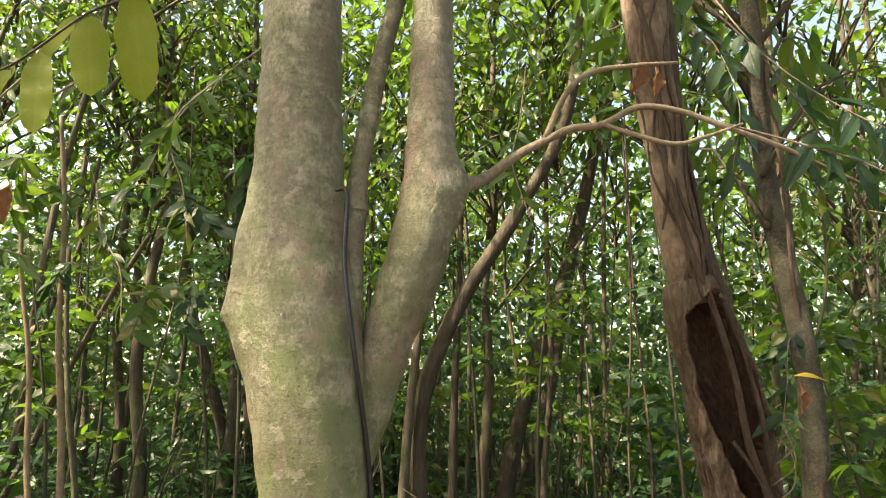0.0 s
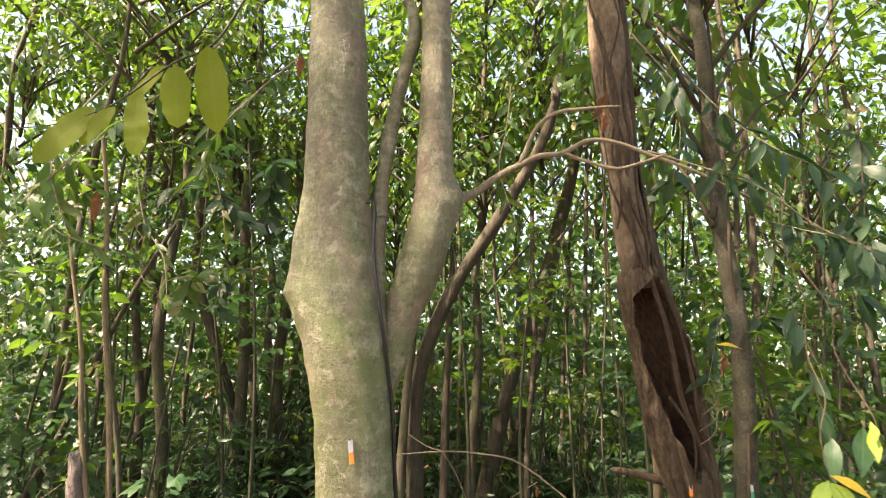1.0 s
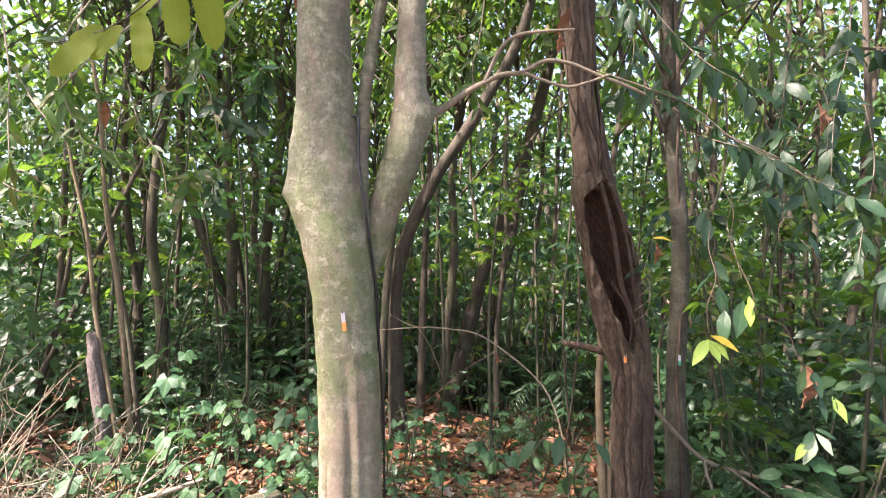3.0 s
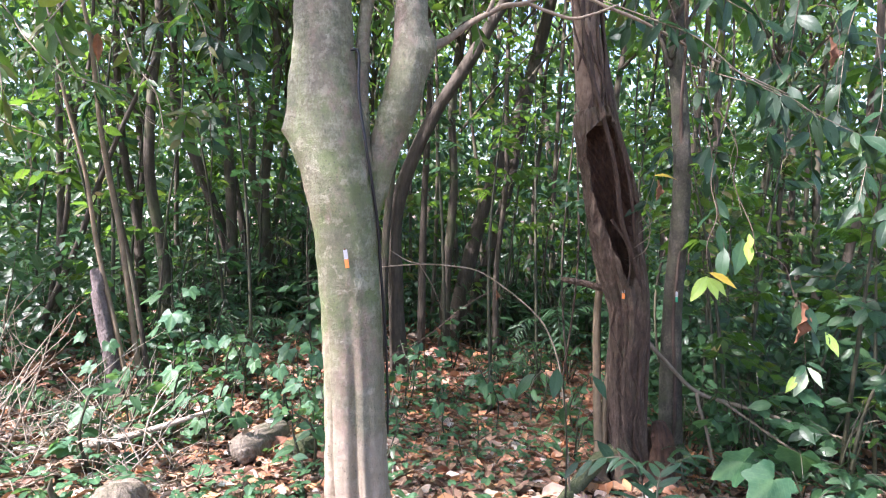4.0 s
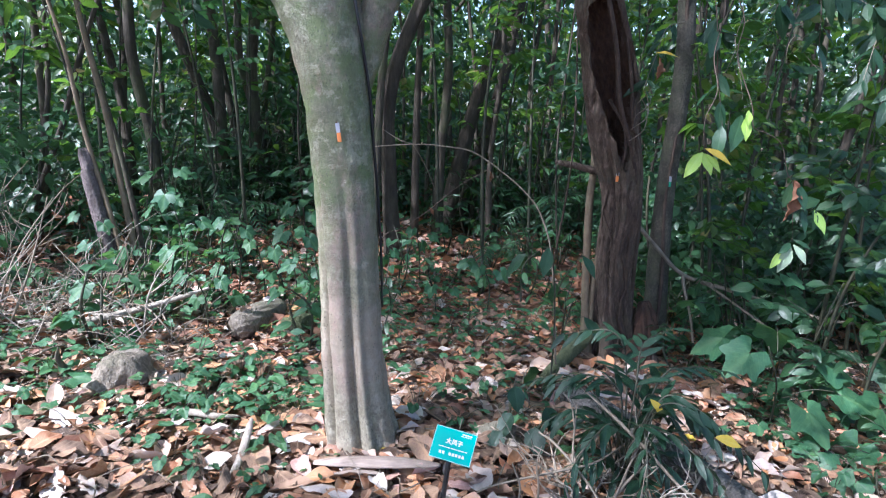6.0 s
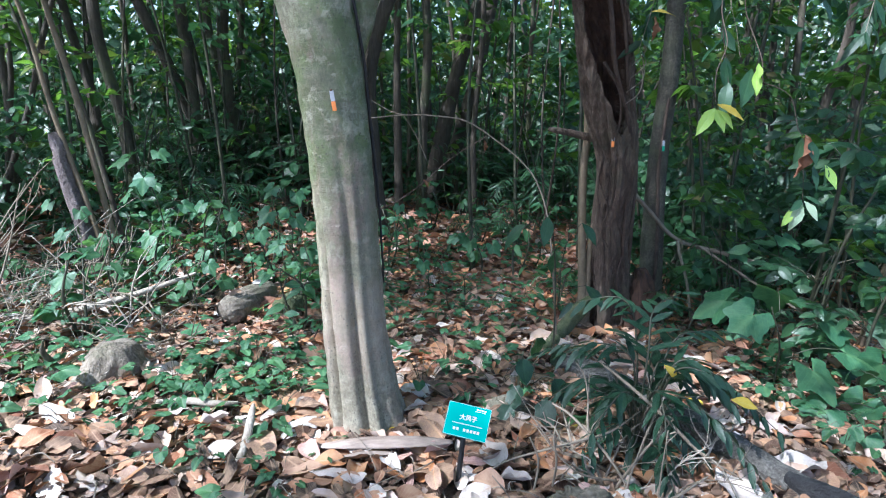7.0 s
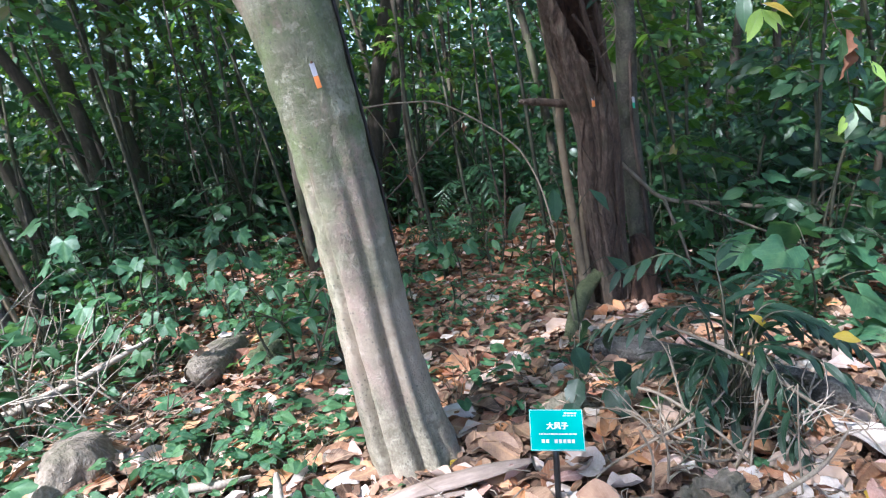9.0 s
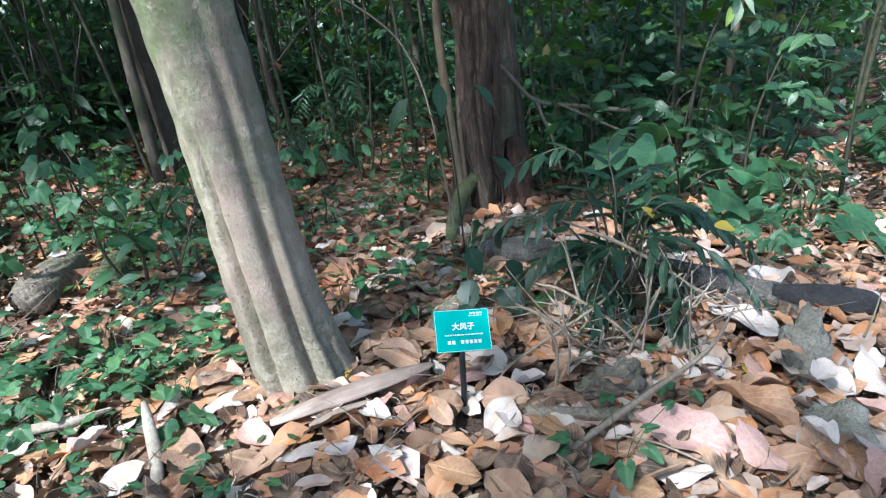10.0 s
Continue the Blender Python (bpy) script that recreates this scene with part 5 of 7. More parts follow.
# slim undergrowth trees that carry their leaves high up
TALL = [sapling_meshes(260 + i, h, n, ln, sh, m, 0.6, 1, 0.5) for i, (h, n, ln, sh, m) in enumerate(((4.0, 190, (0.09, 0.16), OVAL, M_LEAF_FAR), (3.4, 170, (0.08, 0.15), LANCE, M_LEAF_FAR), (4.4, 200, (0.10, 0.17), OVAL, M_LEAF_SHRUB)))]
for k, (x, y, s) in enumerate(((-2.9, 3.4, 0.9), (-2.2, 4.6, 1.0), (-1.6, 3.6, 0.85), (-0.9, 4.9, 1.0), (-0.4, 3.9, 0.95), (0.3, 4.6, 1.0), (0.75, 3.5, 0.9), (1.3, 4.3, 1.0), (1.75, 3.3, 0.85), (2.3, 4.0, 1.0), (2.9, 2.9, 0.9), (-3.6, 4.4, 1.0), (-1.2, 6.0, 1.1), (1.0, 5.6, 1.1), (3.4, 3.9, 1.0), (2.4, 2.6, 0.75))):
    put_sapling(TALL[k % 3], x, y, 97.0 * k, s, "tall thin sapling with leaves near its top")
# taller leaves at both sides of the open floor
for k, (x, y, s) in enumerate(((2.6, 1.0, 0.9), (3.0, 0.3, 0.85), (3.3, 1.8, 1.0), (2.5, 2.4, 0.8), (3.9, 0.9, 1.1), (-2.7, 1.6, 0.7), (-3.2, 0.9, 0.9), (-3.4, 2.2, 0.9), (-2.6, 2.9, 0.9), (-4.2, 1.6, 1.1), (3.5, 2.8, 1.1), (4.6, 2.0, 1.1), (-4.4, 3.0, 1.1), (2.35, 1.9, 0.8), (2.75, 1.35, 0.9), (3.1, 2.3, 1.0), (2.2, 2.9, 0.9), (2.9, 3.2, 1.1), (3.6, 1.5, 1.0), (4.1, 2.5, 1.2), (2.55, 0.55, 0.7))):
    put_sapling(SAPLINGS[(k * 2 + 1) % 5], x, y, 71.0 * k, s, "leafy sapling at the edge of the clearing")
for k, (x, y, s) in enumerate(((2.5, 0.9, 1.0), (2.8, 1.7, 1.1), (3.3, 1.1, 1.0), (2.2, 2.3, 0.9), (2.9, 2.5, 1.1), (3.6, 2.0, 1.2), (2.3, 1.5, 0.6), (-2.1, 1.4, 0.7), (-2.4, 2.4, 0.9), (-1.9, 2.9, 0.8), (-2.9, 1.0, 0.8), (-3.3, 1.7, 0.9), (-1.5, 3.2, 0.8), (1.9, 2.9, 0.9), (1.2, 3.4, 0.7), (2.6, 0.2, 0.7), (3.2, -0.2, 0.8), (2.4, 3.0, 1.0), (3.0, 3.4, 1.2), (3.7, 2.7, 1.2), (4.3, 1.6, 1.2), (4.0, 0.6, 1.1), (3.5, 0.3, 0.9), (2.7, 2.0, 0.9), (3.2, 2.3, 1.1), (4.8, 2.6, 1.3), (2.1, 3.5, 1.0), (2.5, 1.3, 0.7), (3.0, 0.7, 0.8), (3.9, 3.4, 1.2), (4.6, 0.9, 1.2))):
    put_sapling(SHRUBS[k % 4], x, y, 53.0 * k, s, "low green shrub at the edge of the clearing", "shrub", "shrubs of the forest floor")


# thin poles, a snag and dead brush
def bare_pole(x, y, r, lean, h, mat, label, category="sapling"):
    z0 = float(gz(x, y))
    t = thing(category, (x, y, z0), label, category, "bare poles")
    g = np.random.default_rng(int(abs(x * 1000)))
    rows = [(lean * f * h + g.normal(0, 0.02) * (f > 0), g.normal(0, 0.03) * (f > 0), f * h - 0.08 * (f == 0), r * (1.1 - 0.5 * f)) for f in np.linspace(0, 1, 6)]
    V, F = tube(rows, 36, 12, None, 0.03, 3)
    link("stem", mesh("stem", V, F, mat), t)
    return t


bare_pole(-1.97, 2.20, 0.022, -0.128, 3.4, M_POLE, "bare pale sapling leaning to one side")
bare_pole(-2.00, 2.10, 0.018, -0.196, 3.0, M_POLE, "thin bare leaning sapling")
bare_pole(-2.06, 2.50, 0.022, -0.172, 2.6, M_BARK_TREES, "thin grey leaning sapling")
bare_pole(-3.60, 3.50, 0.025, 0.164, 3.6, M_BARK_DARK, "dark thin leaning sapling")
bare_pole(-3.61, 3.20, 0.029, 0.464, 2.8, M_BARK_DARK, "dark sapling leaning far over")
bare_pole(3.06, 1.25, 0.021, 0.155, 2.9, M_POLE, "slim bare tan sapling at the edge of the clearing")
snag = thing("snag", (-2.10, 2.1, float(gz(-2.1, 2.1))), "short broken dead trunk with flaking bark", "dead trunk")
V, F = tube([(0, 0, -0.1, 0.06), (-0.05, 0, 0.3, 0.052), (-0.11, 0, 0.65, 0.05), (-0.165, 0, 0.98, 0.045), (-0.19, 0, 1.06, 0.02)], 40, 24, lambda a, p, r: 0.008 * np.abs(np.sin(4 * a + 3 * p[..., 2])) + 0.02 * np.sin(a) * (p[..., 2] > 0.9), 0.10, 71)
link("trunk", mesh("trunk", V, F, M_SNAG), snag)


def brush(x, y, seed, n, size, mat, label, rise=(0.1, 0.75)):
    """A tangle of dead, branching twigs lying on the ground."""
    g = np.random.default_rng(seed)
    z0 = float(gz(x, y))
    t = thing("dead_brush", (x, y, z0), label, "dead branches", "dead brush")
    for k in range(n):
        a = g.uniform(0, 6.28)
        p = np.array([g.normal(0, size * 0.25), g.normal(0, size * 0.25), g.uniform(0.0, 0.05)])
        ln = size * g.uniform(0.5, 1.1)
        d = np.array([math.cos(a), math.sin(a), g.uniform(*rise)])
        q = p + d * ln
        m = (p + q) / 2 + g.normal(0, 0.13, 3) * size
        r = g.uniform(0.0025, 0.007)
        tubes = [tube([(*p, r), (*m, r * 0.8), (*q, r * 0.3)], 10, 6, None, 0.08, k)]
        for b in range(3):
            f = g.uniform(0.3, 0.85)
            s0 = p + (q - p) * f + (m - (p + q) / 2) * (1 - abs(2 * f - 1))
            s1 = s0 + (d + g.normal(0, 0.6, 3)) * ln * 0.35
            tubes.append(tube([(*s0, r * 0.55), (*((s0 + s1) / 2 + g.normal(0, 0.02, 3)), r * 0.4), (*s1, r * 0.2)], 6, 5))
        link("twig", mesh("twig", *join(tubes), mat), t)
    return t


for k, (x, y, n, s, m) in enumerate(((-2.2, 1.3, 11, 0.75, M_TWIG), (-1.7, 1.1, 11, 0.65, M_TWIG_PALE), (-2.6, 0.9, 10, 0.7, M_TWIG_PALE), (-1.3, 1.0, 9, 0.5, M_TWIG), (-1.9, 0.7, 8, 0.5, M_TWIG), (0.95, -0.38, 9, 0.36, M_TWIG), (0.80, -0.25, 6, 0.32, M_TWIG), (-1.1, 0.75, 6, 0.35, M_TWIG), (1.0, -0.15, 8, 0.38, M_TWIG_PALE), (3.0, 1.2, 8, 0.5, M_TWIG))):
    brush(x, y, 400 + k, n, s, m, "tangle of dead grey twigs on the leaf litter")

for k, (x, y, n, s) in enumerate(((-2.35, 0.75, 6, 0.5), (-2.05, 1.05, 7, 0.5), (-2.8, 0.6, 7, 0.55), (-2.5, 1.5, 6, 0.55), (-1.75, 1.35, 7, 0.45), (-2.2, 0.35, 7, 0.4), (-1.45, 1.0, 6, 0.32), (-3.0, 1.2, 9, 0.6), (1.05, -0.44, 4, 0.2), (1.2, -0.40, 3, 0.24), (0.90, -0.42, 3, 0.24), (-2.6, 0.35, 5, 0.5), (-2.15, 0.6, 5, 0.45), (-2.4, 1.15, 5, 0.55), (-2.75, 1.7, 5, 0.6))):
    brush(x, y, 450 + k, n, s, M_TWIG if k % 3 == 1 else M_TWIG_PALE, "upright tuft of dead grey twigs", (0.4, 1.5))


def bare_shrub(x, y, seed, n, h):
    """A leafless shrub: stems that rise from one foot and fork twice."""
    g = np.random.default_rng(seed)
    t = thing("bare_shrub", (x, y, float(gz(x, y))), "leafless shrub with pale forked stems", "shrub", "bare shrubs")
    for k in range(n):
        a = k * 2.4 + g.uniform(-0.5, 0.5)
        top = np.array([math.cos(a) * h * g.uniform(0.2, 0.65), math.sin(a) * h * g.uniform(0.2, 0.5), h * g.uniform(0.7, 1.1)])
        mid = top * [0.4, 0.4, 0.5] + g.normal(0, 0.04, 3)
        r = g.uniform(0.0035, 0.0065)
        tubes = [tube([(g.normal(0, 0.02), g.normal(0, 0.02), -0.04, r), (*mid, r * 0.8), (*top, r * 0.35)], 14, 6, None, 0.08, k)]
        for b in range(4):
            f = g.uniform(0.35, 0.9)
            p = (1 - f) ** 2 * np.zeros(3) + 2 * f * (1 - f) * mid + f * f * top
            q = p + np.array([g.normal(0, 0.12), g.normal(0, 0.10), g.uniform(0.08, 0.28)]) * (h + 0.3)
            tubes.append(tube([(*p, r * 0.55), (*((p + q) / 2 + g.normal(0, 0.02, 3)), r * 0.4), (*q, r * 0.2)], 8, 5, None, 0.06, b))
        link("stem", mesh("stem", *join(tubes), M_TWIG_PALE if k % 3 else M_TWIG), t)
    return t


for k, (x, y, n, h) in enumerate(((-2.15, 0.85, 5, 0.75), (-1.75, 1.15, 4, 0.6), (-2.55, 1.25, 5, 0.85), (-2.9, 0.8, 5, 0.8))):
    bare_shrub(x, y, 480 + k, n, h)


# ---- wood, stones and sticks on the floor ----
def log(rows, name, label, mat, sides=28, rings=50, rough=0.06, seed=0, shape=None):
    V, F = tube(rows, rings, sides, shape, rough, seed)
    return tagged(link(name, mesh(name, V, F, mat)), label, name.replace("_", " "))


log([(-0.93, 1.24, 0.055, 0.066), (-0.915, 1.27, 0.06, 0.084), (-0.87, 1.46, 0.06, 0.084), (-0.80, 1.68, 0.045, 0.074), (-0.785, 1.73, 0.04, 0.05)], "log", "short weathered grey log lying in the leaves", M_STUMP, 40, 70, 0.05, seed=1, shape=lambda a, p, r: 0.006 * np.abs(np.sin(6 * a)) + 0.004 * np.sin(13 * a + 20 * p[..., 1]))
log([(-1.24, 0.46, -0.05, 0.185), (-1.24, 0.46, 0.05, 0.165), (-1.235, 0.45, 0.13, 0.140), (-1.23, 0.44, 0.19, 0.095), (-1.23, 0.44, 0.215, 0.03)], "stump", "low weathered mossy stump", M_STUMP, rough=0.16, rings=60, sides=48, seed=2, shape=lambda a, p, r: 0.16 * np.cos(2 * a + 1) * np.clip(0.2 - p[..., 2], 0, 1) + 0.012 * np.sin(4 * a + 21 * p[..., 2]) + 0.006 * np.sin(9 * a - 47 * p[..., 2]))
log([(1.00, 0.66, -0.06, 0.03), (1.08, 0.60, -0.05, 0.052), (1.35, 0.12, -0.03, 0.058), (1.60, -0.40, -0.04, 0.055), (1.70, -0.58, -0.05, 0.05), (1.72, -0.62, -0.05, 0.02)], "log", "thin grey fallen log with peeling bark behind the dark shrub", M_GREY_LOG, seed=3, rings=110, rough=0.12, shape=lambda a, p, r: 0.008 * np.abs(np.sin(5 * a + 3 * p[..., 1])) + 0.005 * np.sin(11 * a + 25 * p[..., 1]))
log([(1.59, -0.44, 0.0, 0.03), (1.67, -0.56, 0.005, 0.044), (1.76, -0.66, -0.005, 0.038), (1.79, -0.69, -0.01, 0.012)], "charred_wood", "charred black end of a fallen log", M_CHAR, rough=0.16, seed=4)
log([(0.47, -0.515, 0.02, 0.012), (0.50, -0.535, 0.022, 0.019), (0.68, -0.66, 0.022, 0.018), (0.86, -0.785, 0.018, 0.015), (0.88, -0.80, 0.018, 0.006)], "stick", "greyish-green stick lying on dry leaves", M_LOG, 16, seed=5)
log([(0.45, -0.76, 0.03, 0.007), (0.62, -0.73, 0.045, 0.009), (0.80, -0.71, 0.07, 0.0085), (1.03, -0.69, 0.11, 0.006), (1.2, -0.62, 0.15, 0.003)], "stick", "thin crooked twig lying over the leaves", M_TWIG, 10, seed=6)
log([(-0.90, 0.13, 0.07, 0.014), (-0.76, 0.12, 0.08, 0.016), (-0.64, 0.10, 0.075, 0.014), (-0.55, 0.13, 0.06, 0.006)], "stick", "pale weathered stick on the leaf litter", M_TWIG_PALE, 14, seed=7)
log([(-0.44, -0.40, 0.02, 0.018), (-0.425, -0.24, 0.06, 0.018), (-0.43, -0.10, 0.11, 0.016), (-0.435, -0.03, 0.135, 0.008)], "stick", "pale bleached branch stub sticking up from the leaves", M_TWIG_PALE, 14, seed=8)
log([(-2.05, 1.05, 0.12, 0.02), (-1.7, 1.15, 0.15, 0.022), (-1.35, 1.3, 0.22, 0.018), (-1.15, 1.42, 0.27, 0.008)], "branch", "bleached dead branch lying among green leaves", M_TWIG_PALE, 12, seed=9)
log([(-1.55, 0.55, 0.02, 0.02), (-1.50, 0.45, 0.10, 0.018), (-1.52, 0.40, 0.2, 0.014), (-1.50, 0.38, 0.27, 0.004)], "stick", "short dark broken stick standing in the leaves", M_BARK_TREES, 12, seed=10)
log([(1.70, 1.50, -0.34, 0.10), (1.71, 1.50, -0.15, 0.075), (1.73, 1.51, 0.02, 0.06), (1.72, 1.52, 0.14, 0.045), (1.71, 1.53, 0.20, 0.02)], "stump", "dark rotten stump at the foot of the hollow tree", M_ROT, 40, 60, 0.2, 12, lambda a, p, r: 0.02 * np.abs(np.sin(4 * a + 5 * p[..., 2])))
# fallen branch leaning from the hollow tree
fb = thing("fallen_branch", (1.95, 1.65, 0.0), "long bare grey branch leaning from the hollow tree to the ground", "branch")
off = np.array(fb.location)
for rows in ([(1.58, 1.58, 0.80, 0.012), (1.613, 1.60, 0.743, 0.016), (1.80, 1.66, 0.55, 0.015), (2.02, 1.71, 0.345, 0.015), (2.30, 1.62, 0.27, 0.014), (2.60, 1.46, 0.20, 0.013), (2.80, 1.34, 0.165, 0.011), (2.98, 1.25, 0.165, 0.007), (3.08, 1.20, 0.11, 0.004)],
             [(2.02, 1.71, 0.345, 0.012), (2.02, 1.66, 0.26, 0.011), (2.06, 1.60, 0.08, 0.010), (2.10, 1.55, -0.22, 0.008)],
             [(2.15, 1.67, 0.31, 0.009), (2.4, 1.45, 0.14, 0.008), (2.65, 1.25, -0.02, 0.006), (2.8, 1.15, -0.16, 0.004)],
             [(2.80, 1.34, 0.165, 0.008), (2.88, 1.33, 0.26, 0.006), (3.03, 1.31, 0.31, 0.003)]):
    V, F = tube(rows, 50, 10, None, 0.08, len(rows))
    link("limb", mesh("limb", V - off, F, M_TWIG), fb)


def rock(x, y, z, size, seed, label, name="stone", mat=M_ROCK):
    bm = bmesh.new()
    bmesh.ops.create_icosphere(bm, subdivisions=4, radius=1)
    for v in bm.verts:
        p = v.co.copy()
        d = 1 + 0.45 * noise.noise(p * 1.3 + Vector((seed, 0, 0))) + 0.22 * noise.noise(p * 3.1 + Vector((0, seed, 0))) + 0.22 * abs(noise.noise(p * 5.5)) + 0.14 * noise.noise(p * 12) + 0.08 * noise.noise(p * 26)
        v.co = Vector((p.x * size[0], p.y * size[1], p.z * size[2])) * d
    for f in bm.faces:
        f.smooth = True
    me = bpy.data.meshes.new(name)
    bm.to_mesh(me)
    bm.free()
    me.materials.append(mat)
    return tagged(link(name, me, None, "", Vector((x, y, z))), label, name)


rock(1.31, -0.78, 0.035, (0.058, 0.055, 0.135), 3, "mossy grey stone standing in dry leaves")
rock(1.17, -1.0, -0.03, (0.06, 0.09, 0.07), 7, "mossy grey stone standing in dry leaves")
rock(0.80, -0.56, 0.02, (0.10, 0.05, 0.055), 12, "grey-brown clod of earth and rotten wood", "clod", M_STUMP)
rock(0.62, 0.10, 0.0, (0.09, 0.06, 0.06), 15, "grey-brown clod of earth and rotten wood", "clod", M_STUMP)
rock(-0.60, 1.45, 0.01, (0.085, 0.08, 0.08), 18, "dark mossy stone half under green leaves", "stone", M_MOSS)


def spathe(rows, w, label):
    """A long boat-shaped dry sheath, lying on its open side."""
    C = curve_points(rows, 40)
    u = np.linspace(0, 1, 40)
    prof = np.sin(np.pi * np.clip(u * 0.97 + 0.015, 0, 1)) ** 0.6
    T = unit(np.gradient(C, axis=0))
    S = unit(np.cross(T, [0, 0, 1.0]))
    th = np.linspace(-1.15, 1.15, 13)
    V = C[:, None] + (prof * w)[:, None, None] * (np.sin(th)[None, :, None] * S[:, None] + (np.cos(th) - 0.35)[None, :, None] * np.array([0, 0, 0.8]))
    i = np.arange(40 * 13).reshape(40, 13)
    F = np.stack([i[:-1, :-1], i[1:, :-1], i[1:, 1:], i[:-1, 1:]], -1).reshape(-1, 4)
    ob = tagged(link("palm_spathe", mesh("palm_spathe", V.reshape(-1, 3), F, M_SPATHE)), label, "palm sheath")
    so = ob.modifiers.new("thick", "SOLIDIFY")
    so.thickness = 0.005
    return ob


spathe([(-0.14, -0.245, 0.065), (0.0, -0.262, 0.080), (0.113, -0.268, 0.084), (0.25, -0.262, 0.080), (0.375, -0.245, 0.066)], 0.040, "long brown dry palm sheath lying at the tree's foot")
spathe([(-0.03, -0.325, 0.07), (0.06, -0.32, 0.075), (0.15, -0.315, 0.07)], 0.012, "thin pale strip of bark in the litter")


# ---- plants whose leaves can be told apart ----
def plant(name, at, label, category, group=""):
    return thing(name, at, label, category, group)


def make_creeper(seed, n, size, shapes, mat, tall):
    """A low plant: a stalk for each blade, every blade its own mesh."""
    g = np.random.default_rng(seed)
    t = plant("seedling", (0, 0, -50), "low green plant with lobed leaves in the leaf litter", "plant", "lobed-leaved plants")
    for k in range(n):
        a = k * 2.4 + g.uniform(-0.4, 0.4)
        d = g.uniform(0.03, 0.13) * (1 + tall)
        h = g.uniform(0.03, 0.085) * (1 + 1.6 * tall)
        tip = np.array([d * math.cos(a), d * math.sin(a), h])
        link("stalk", mesh("stalk", *tube([(0, 0, -0.02, 0.0016), (tip[0] * 0.5, tip[1] * 0.5, h * 0.75, 0.0013), (*tip, 0.001)], 7, 5), mat), t)
        nrm = (0.45 * math.cos(a) + g.normal(0, 0.2), 0.45 * math.sin(a) + g.normal(0, 0.2) - 0.15, 1)
        link("leaf", shapes[k % len(shapes)], t, "", leaf_pose(tip, (math.cos(a), math.sin(a), g.uniform(-0.45, 0.1)), nrm, g.uniform(*size)))
    return t


LOBED_M = [leaf_mesh("leaf", s, M_LEAF_LOBED) for s in LOBED + TRILOBED]
OVAL_M = [leaf_mesh("leaf", s, M_LEAF_SHRUB) for s in OVAL]
CREEPERS = [make_creeper(500 + i, n, sz, sh, M_STEM, tall) for i, (n, sz, sh, tall) in enumerate((
    (7, (0.055, 0.10), LOBED_M[3:], 0.0), (8, (0.05, 0.095), LOBED_M[3:], 0.2), (5, (0.065, 0.11), LOBED_M, 0.3), (8, (0.05, 0.09), LOBED_M[3:], 0.5), (6, (0.05, 0.08), OVAL_M, 0.3)))]
g_c = np.random.default_rng(61)
spots = []
for cx, cy, sx, sy, n in ((-0.55, 0.55, 0.36, 0.40, 30), (-1.25, 0.55, 0.5, 0.40, 20), (-0.35, 1.7, 0.5, 0.6, 24), (0.55, 1.3, 0.40, 0.5, 24), (-1.7, 0.2, 0.5, 0.4, 18), (0.35, 2.6, 0.7, 0.5, 28), (-0.9, 2.6, 0.7, 0.5, 24), (1.1, 2.3, 0.4, 0.5, 16), (2.4, 0.5, 0.4, 0.5, 22), (-2.4, 1.2, 0.6, 0.6, 22), (2.2, 1.9, 0.4, 0.5, 14), (-0.5, 2.1, 0.4, 0.4, 22), (0.1, 3.4, 0.8, 0.5, 26), (-1.6, 1.3, 0.4, 0.4, 16)):
    for k in range(n):
        spots.append((g_c.normal(cx, sx), g_c.normal(cy, sy)))
kept = 0
for k, (x, y) in enumerate(spots):
    near_trunk = (x - 0.03) ** 2 + y ** 2 < 0.05 or (-1.2 < x < -0.55 and 0.75 < y < 1.75) or (-1.45 < x < -0.92 and 0.02 < y < 0.62)
    in_front = -0.45 < x < 1.6 and y < -0.12
    if near_trunk or in_front or kept > 345:
        continue
    s = g_c.uniform(0.8, 1.25)
    copy_thing(CREEPERS[(kept * 7 + k) % 5], pose(x, y, float(gz(x, y)) + 0.005, g_c.normal(0, 5), g_c.normal(0, 5), g_c.uniform(0, 360)) @ Matrix.Diagonal((s, s, s, 1)))
    kept += 1
# the first of each kind stands among the rest
for k, c in enumerate(CREEPERS):
    x, y = (-0.75, 0.62, -0.3, -0.95, 0.9)[k], (0.35, 0.75, 0.9, 0.15, 1.9)[k]
    c.location = (x, y, float(gz(x, y)))
# taller seedlings on the middle floor
MIDSEED = [sapling_meshes(350 + i, h, nn, ln, sh, m, 0.16, 2, 0.3) for i, (h, nn, ln, sh, m) in enumerate(((0.38, 16, (0.08, 0.13), OVAL, M_LEAF_LOBED), (0.5, 18, (0.08, 0.14), LOBED, M_LEAF_LOBED), (0.3, 14, (0.07, 0.11), OVAL, M_LEAF_SHRUB)))]
g_m = np.random.default_rng(66)
count = 0
while count < 90:
    x, y = g_m.uniform(-2.6, 2.4), g_m.uniform(0.9, 5.0)
    if (x - 1.5) ** 2 + (y - 1.5) ** 2 < 0.12 or (y < 1.5 and -0.2 < x < 1.2 and g_m.random() < 0.7) or (-1.3 < x < -0.6 and y < 1.5):
        continue
    put_sapling(MIDSEED[count % 3], x, y, g_m.uniform(0, 360), g_m.uniform(0.7, 1.35), "young green plant in the shaded leaf litter", "young plant", "young plants of the forest floor")
    count += 1
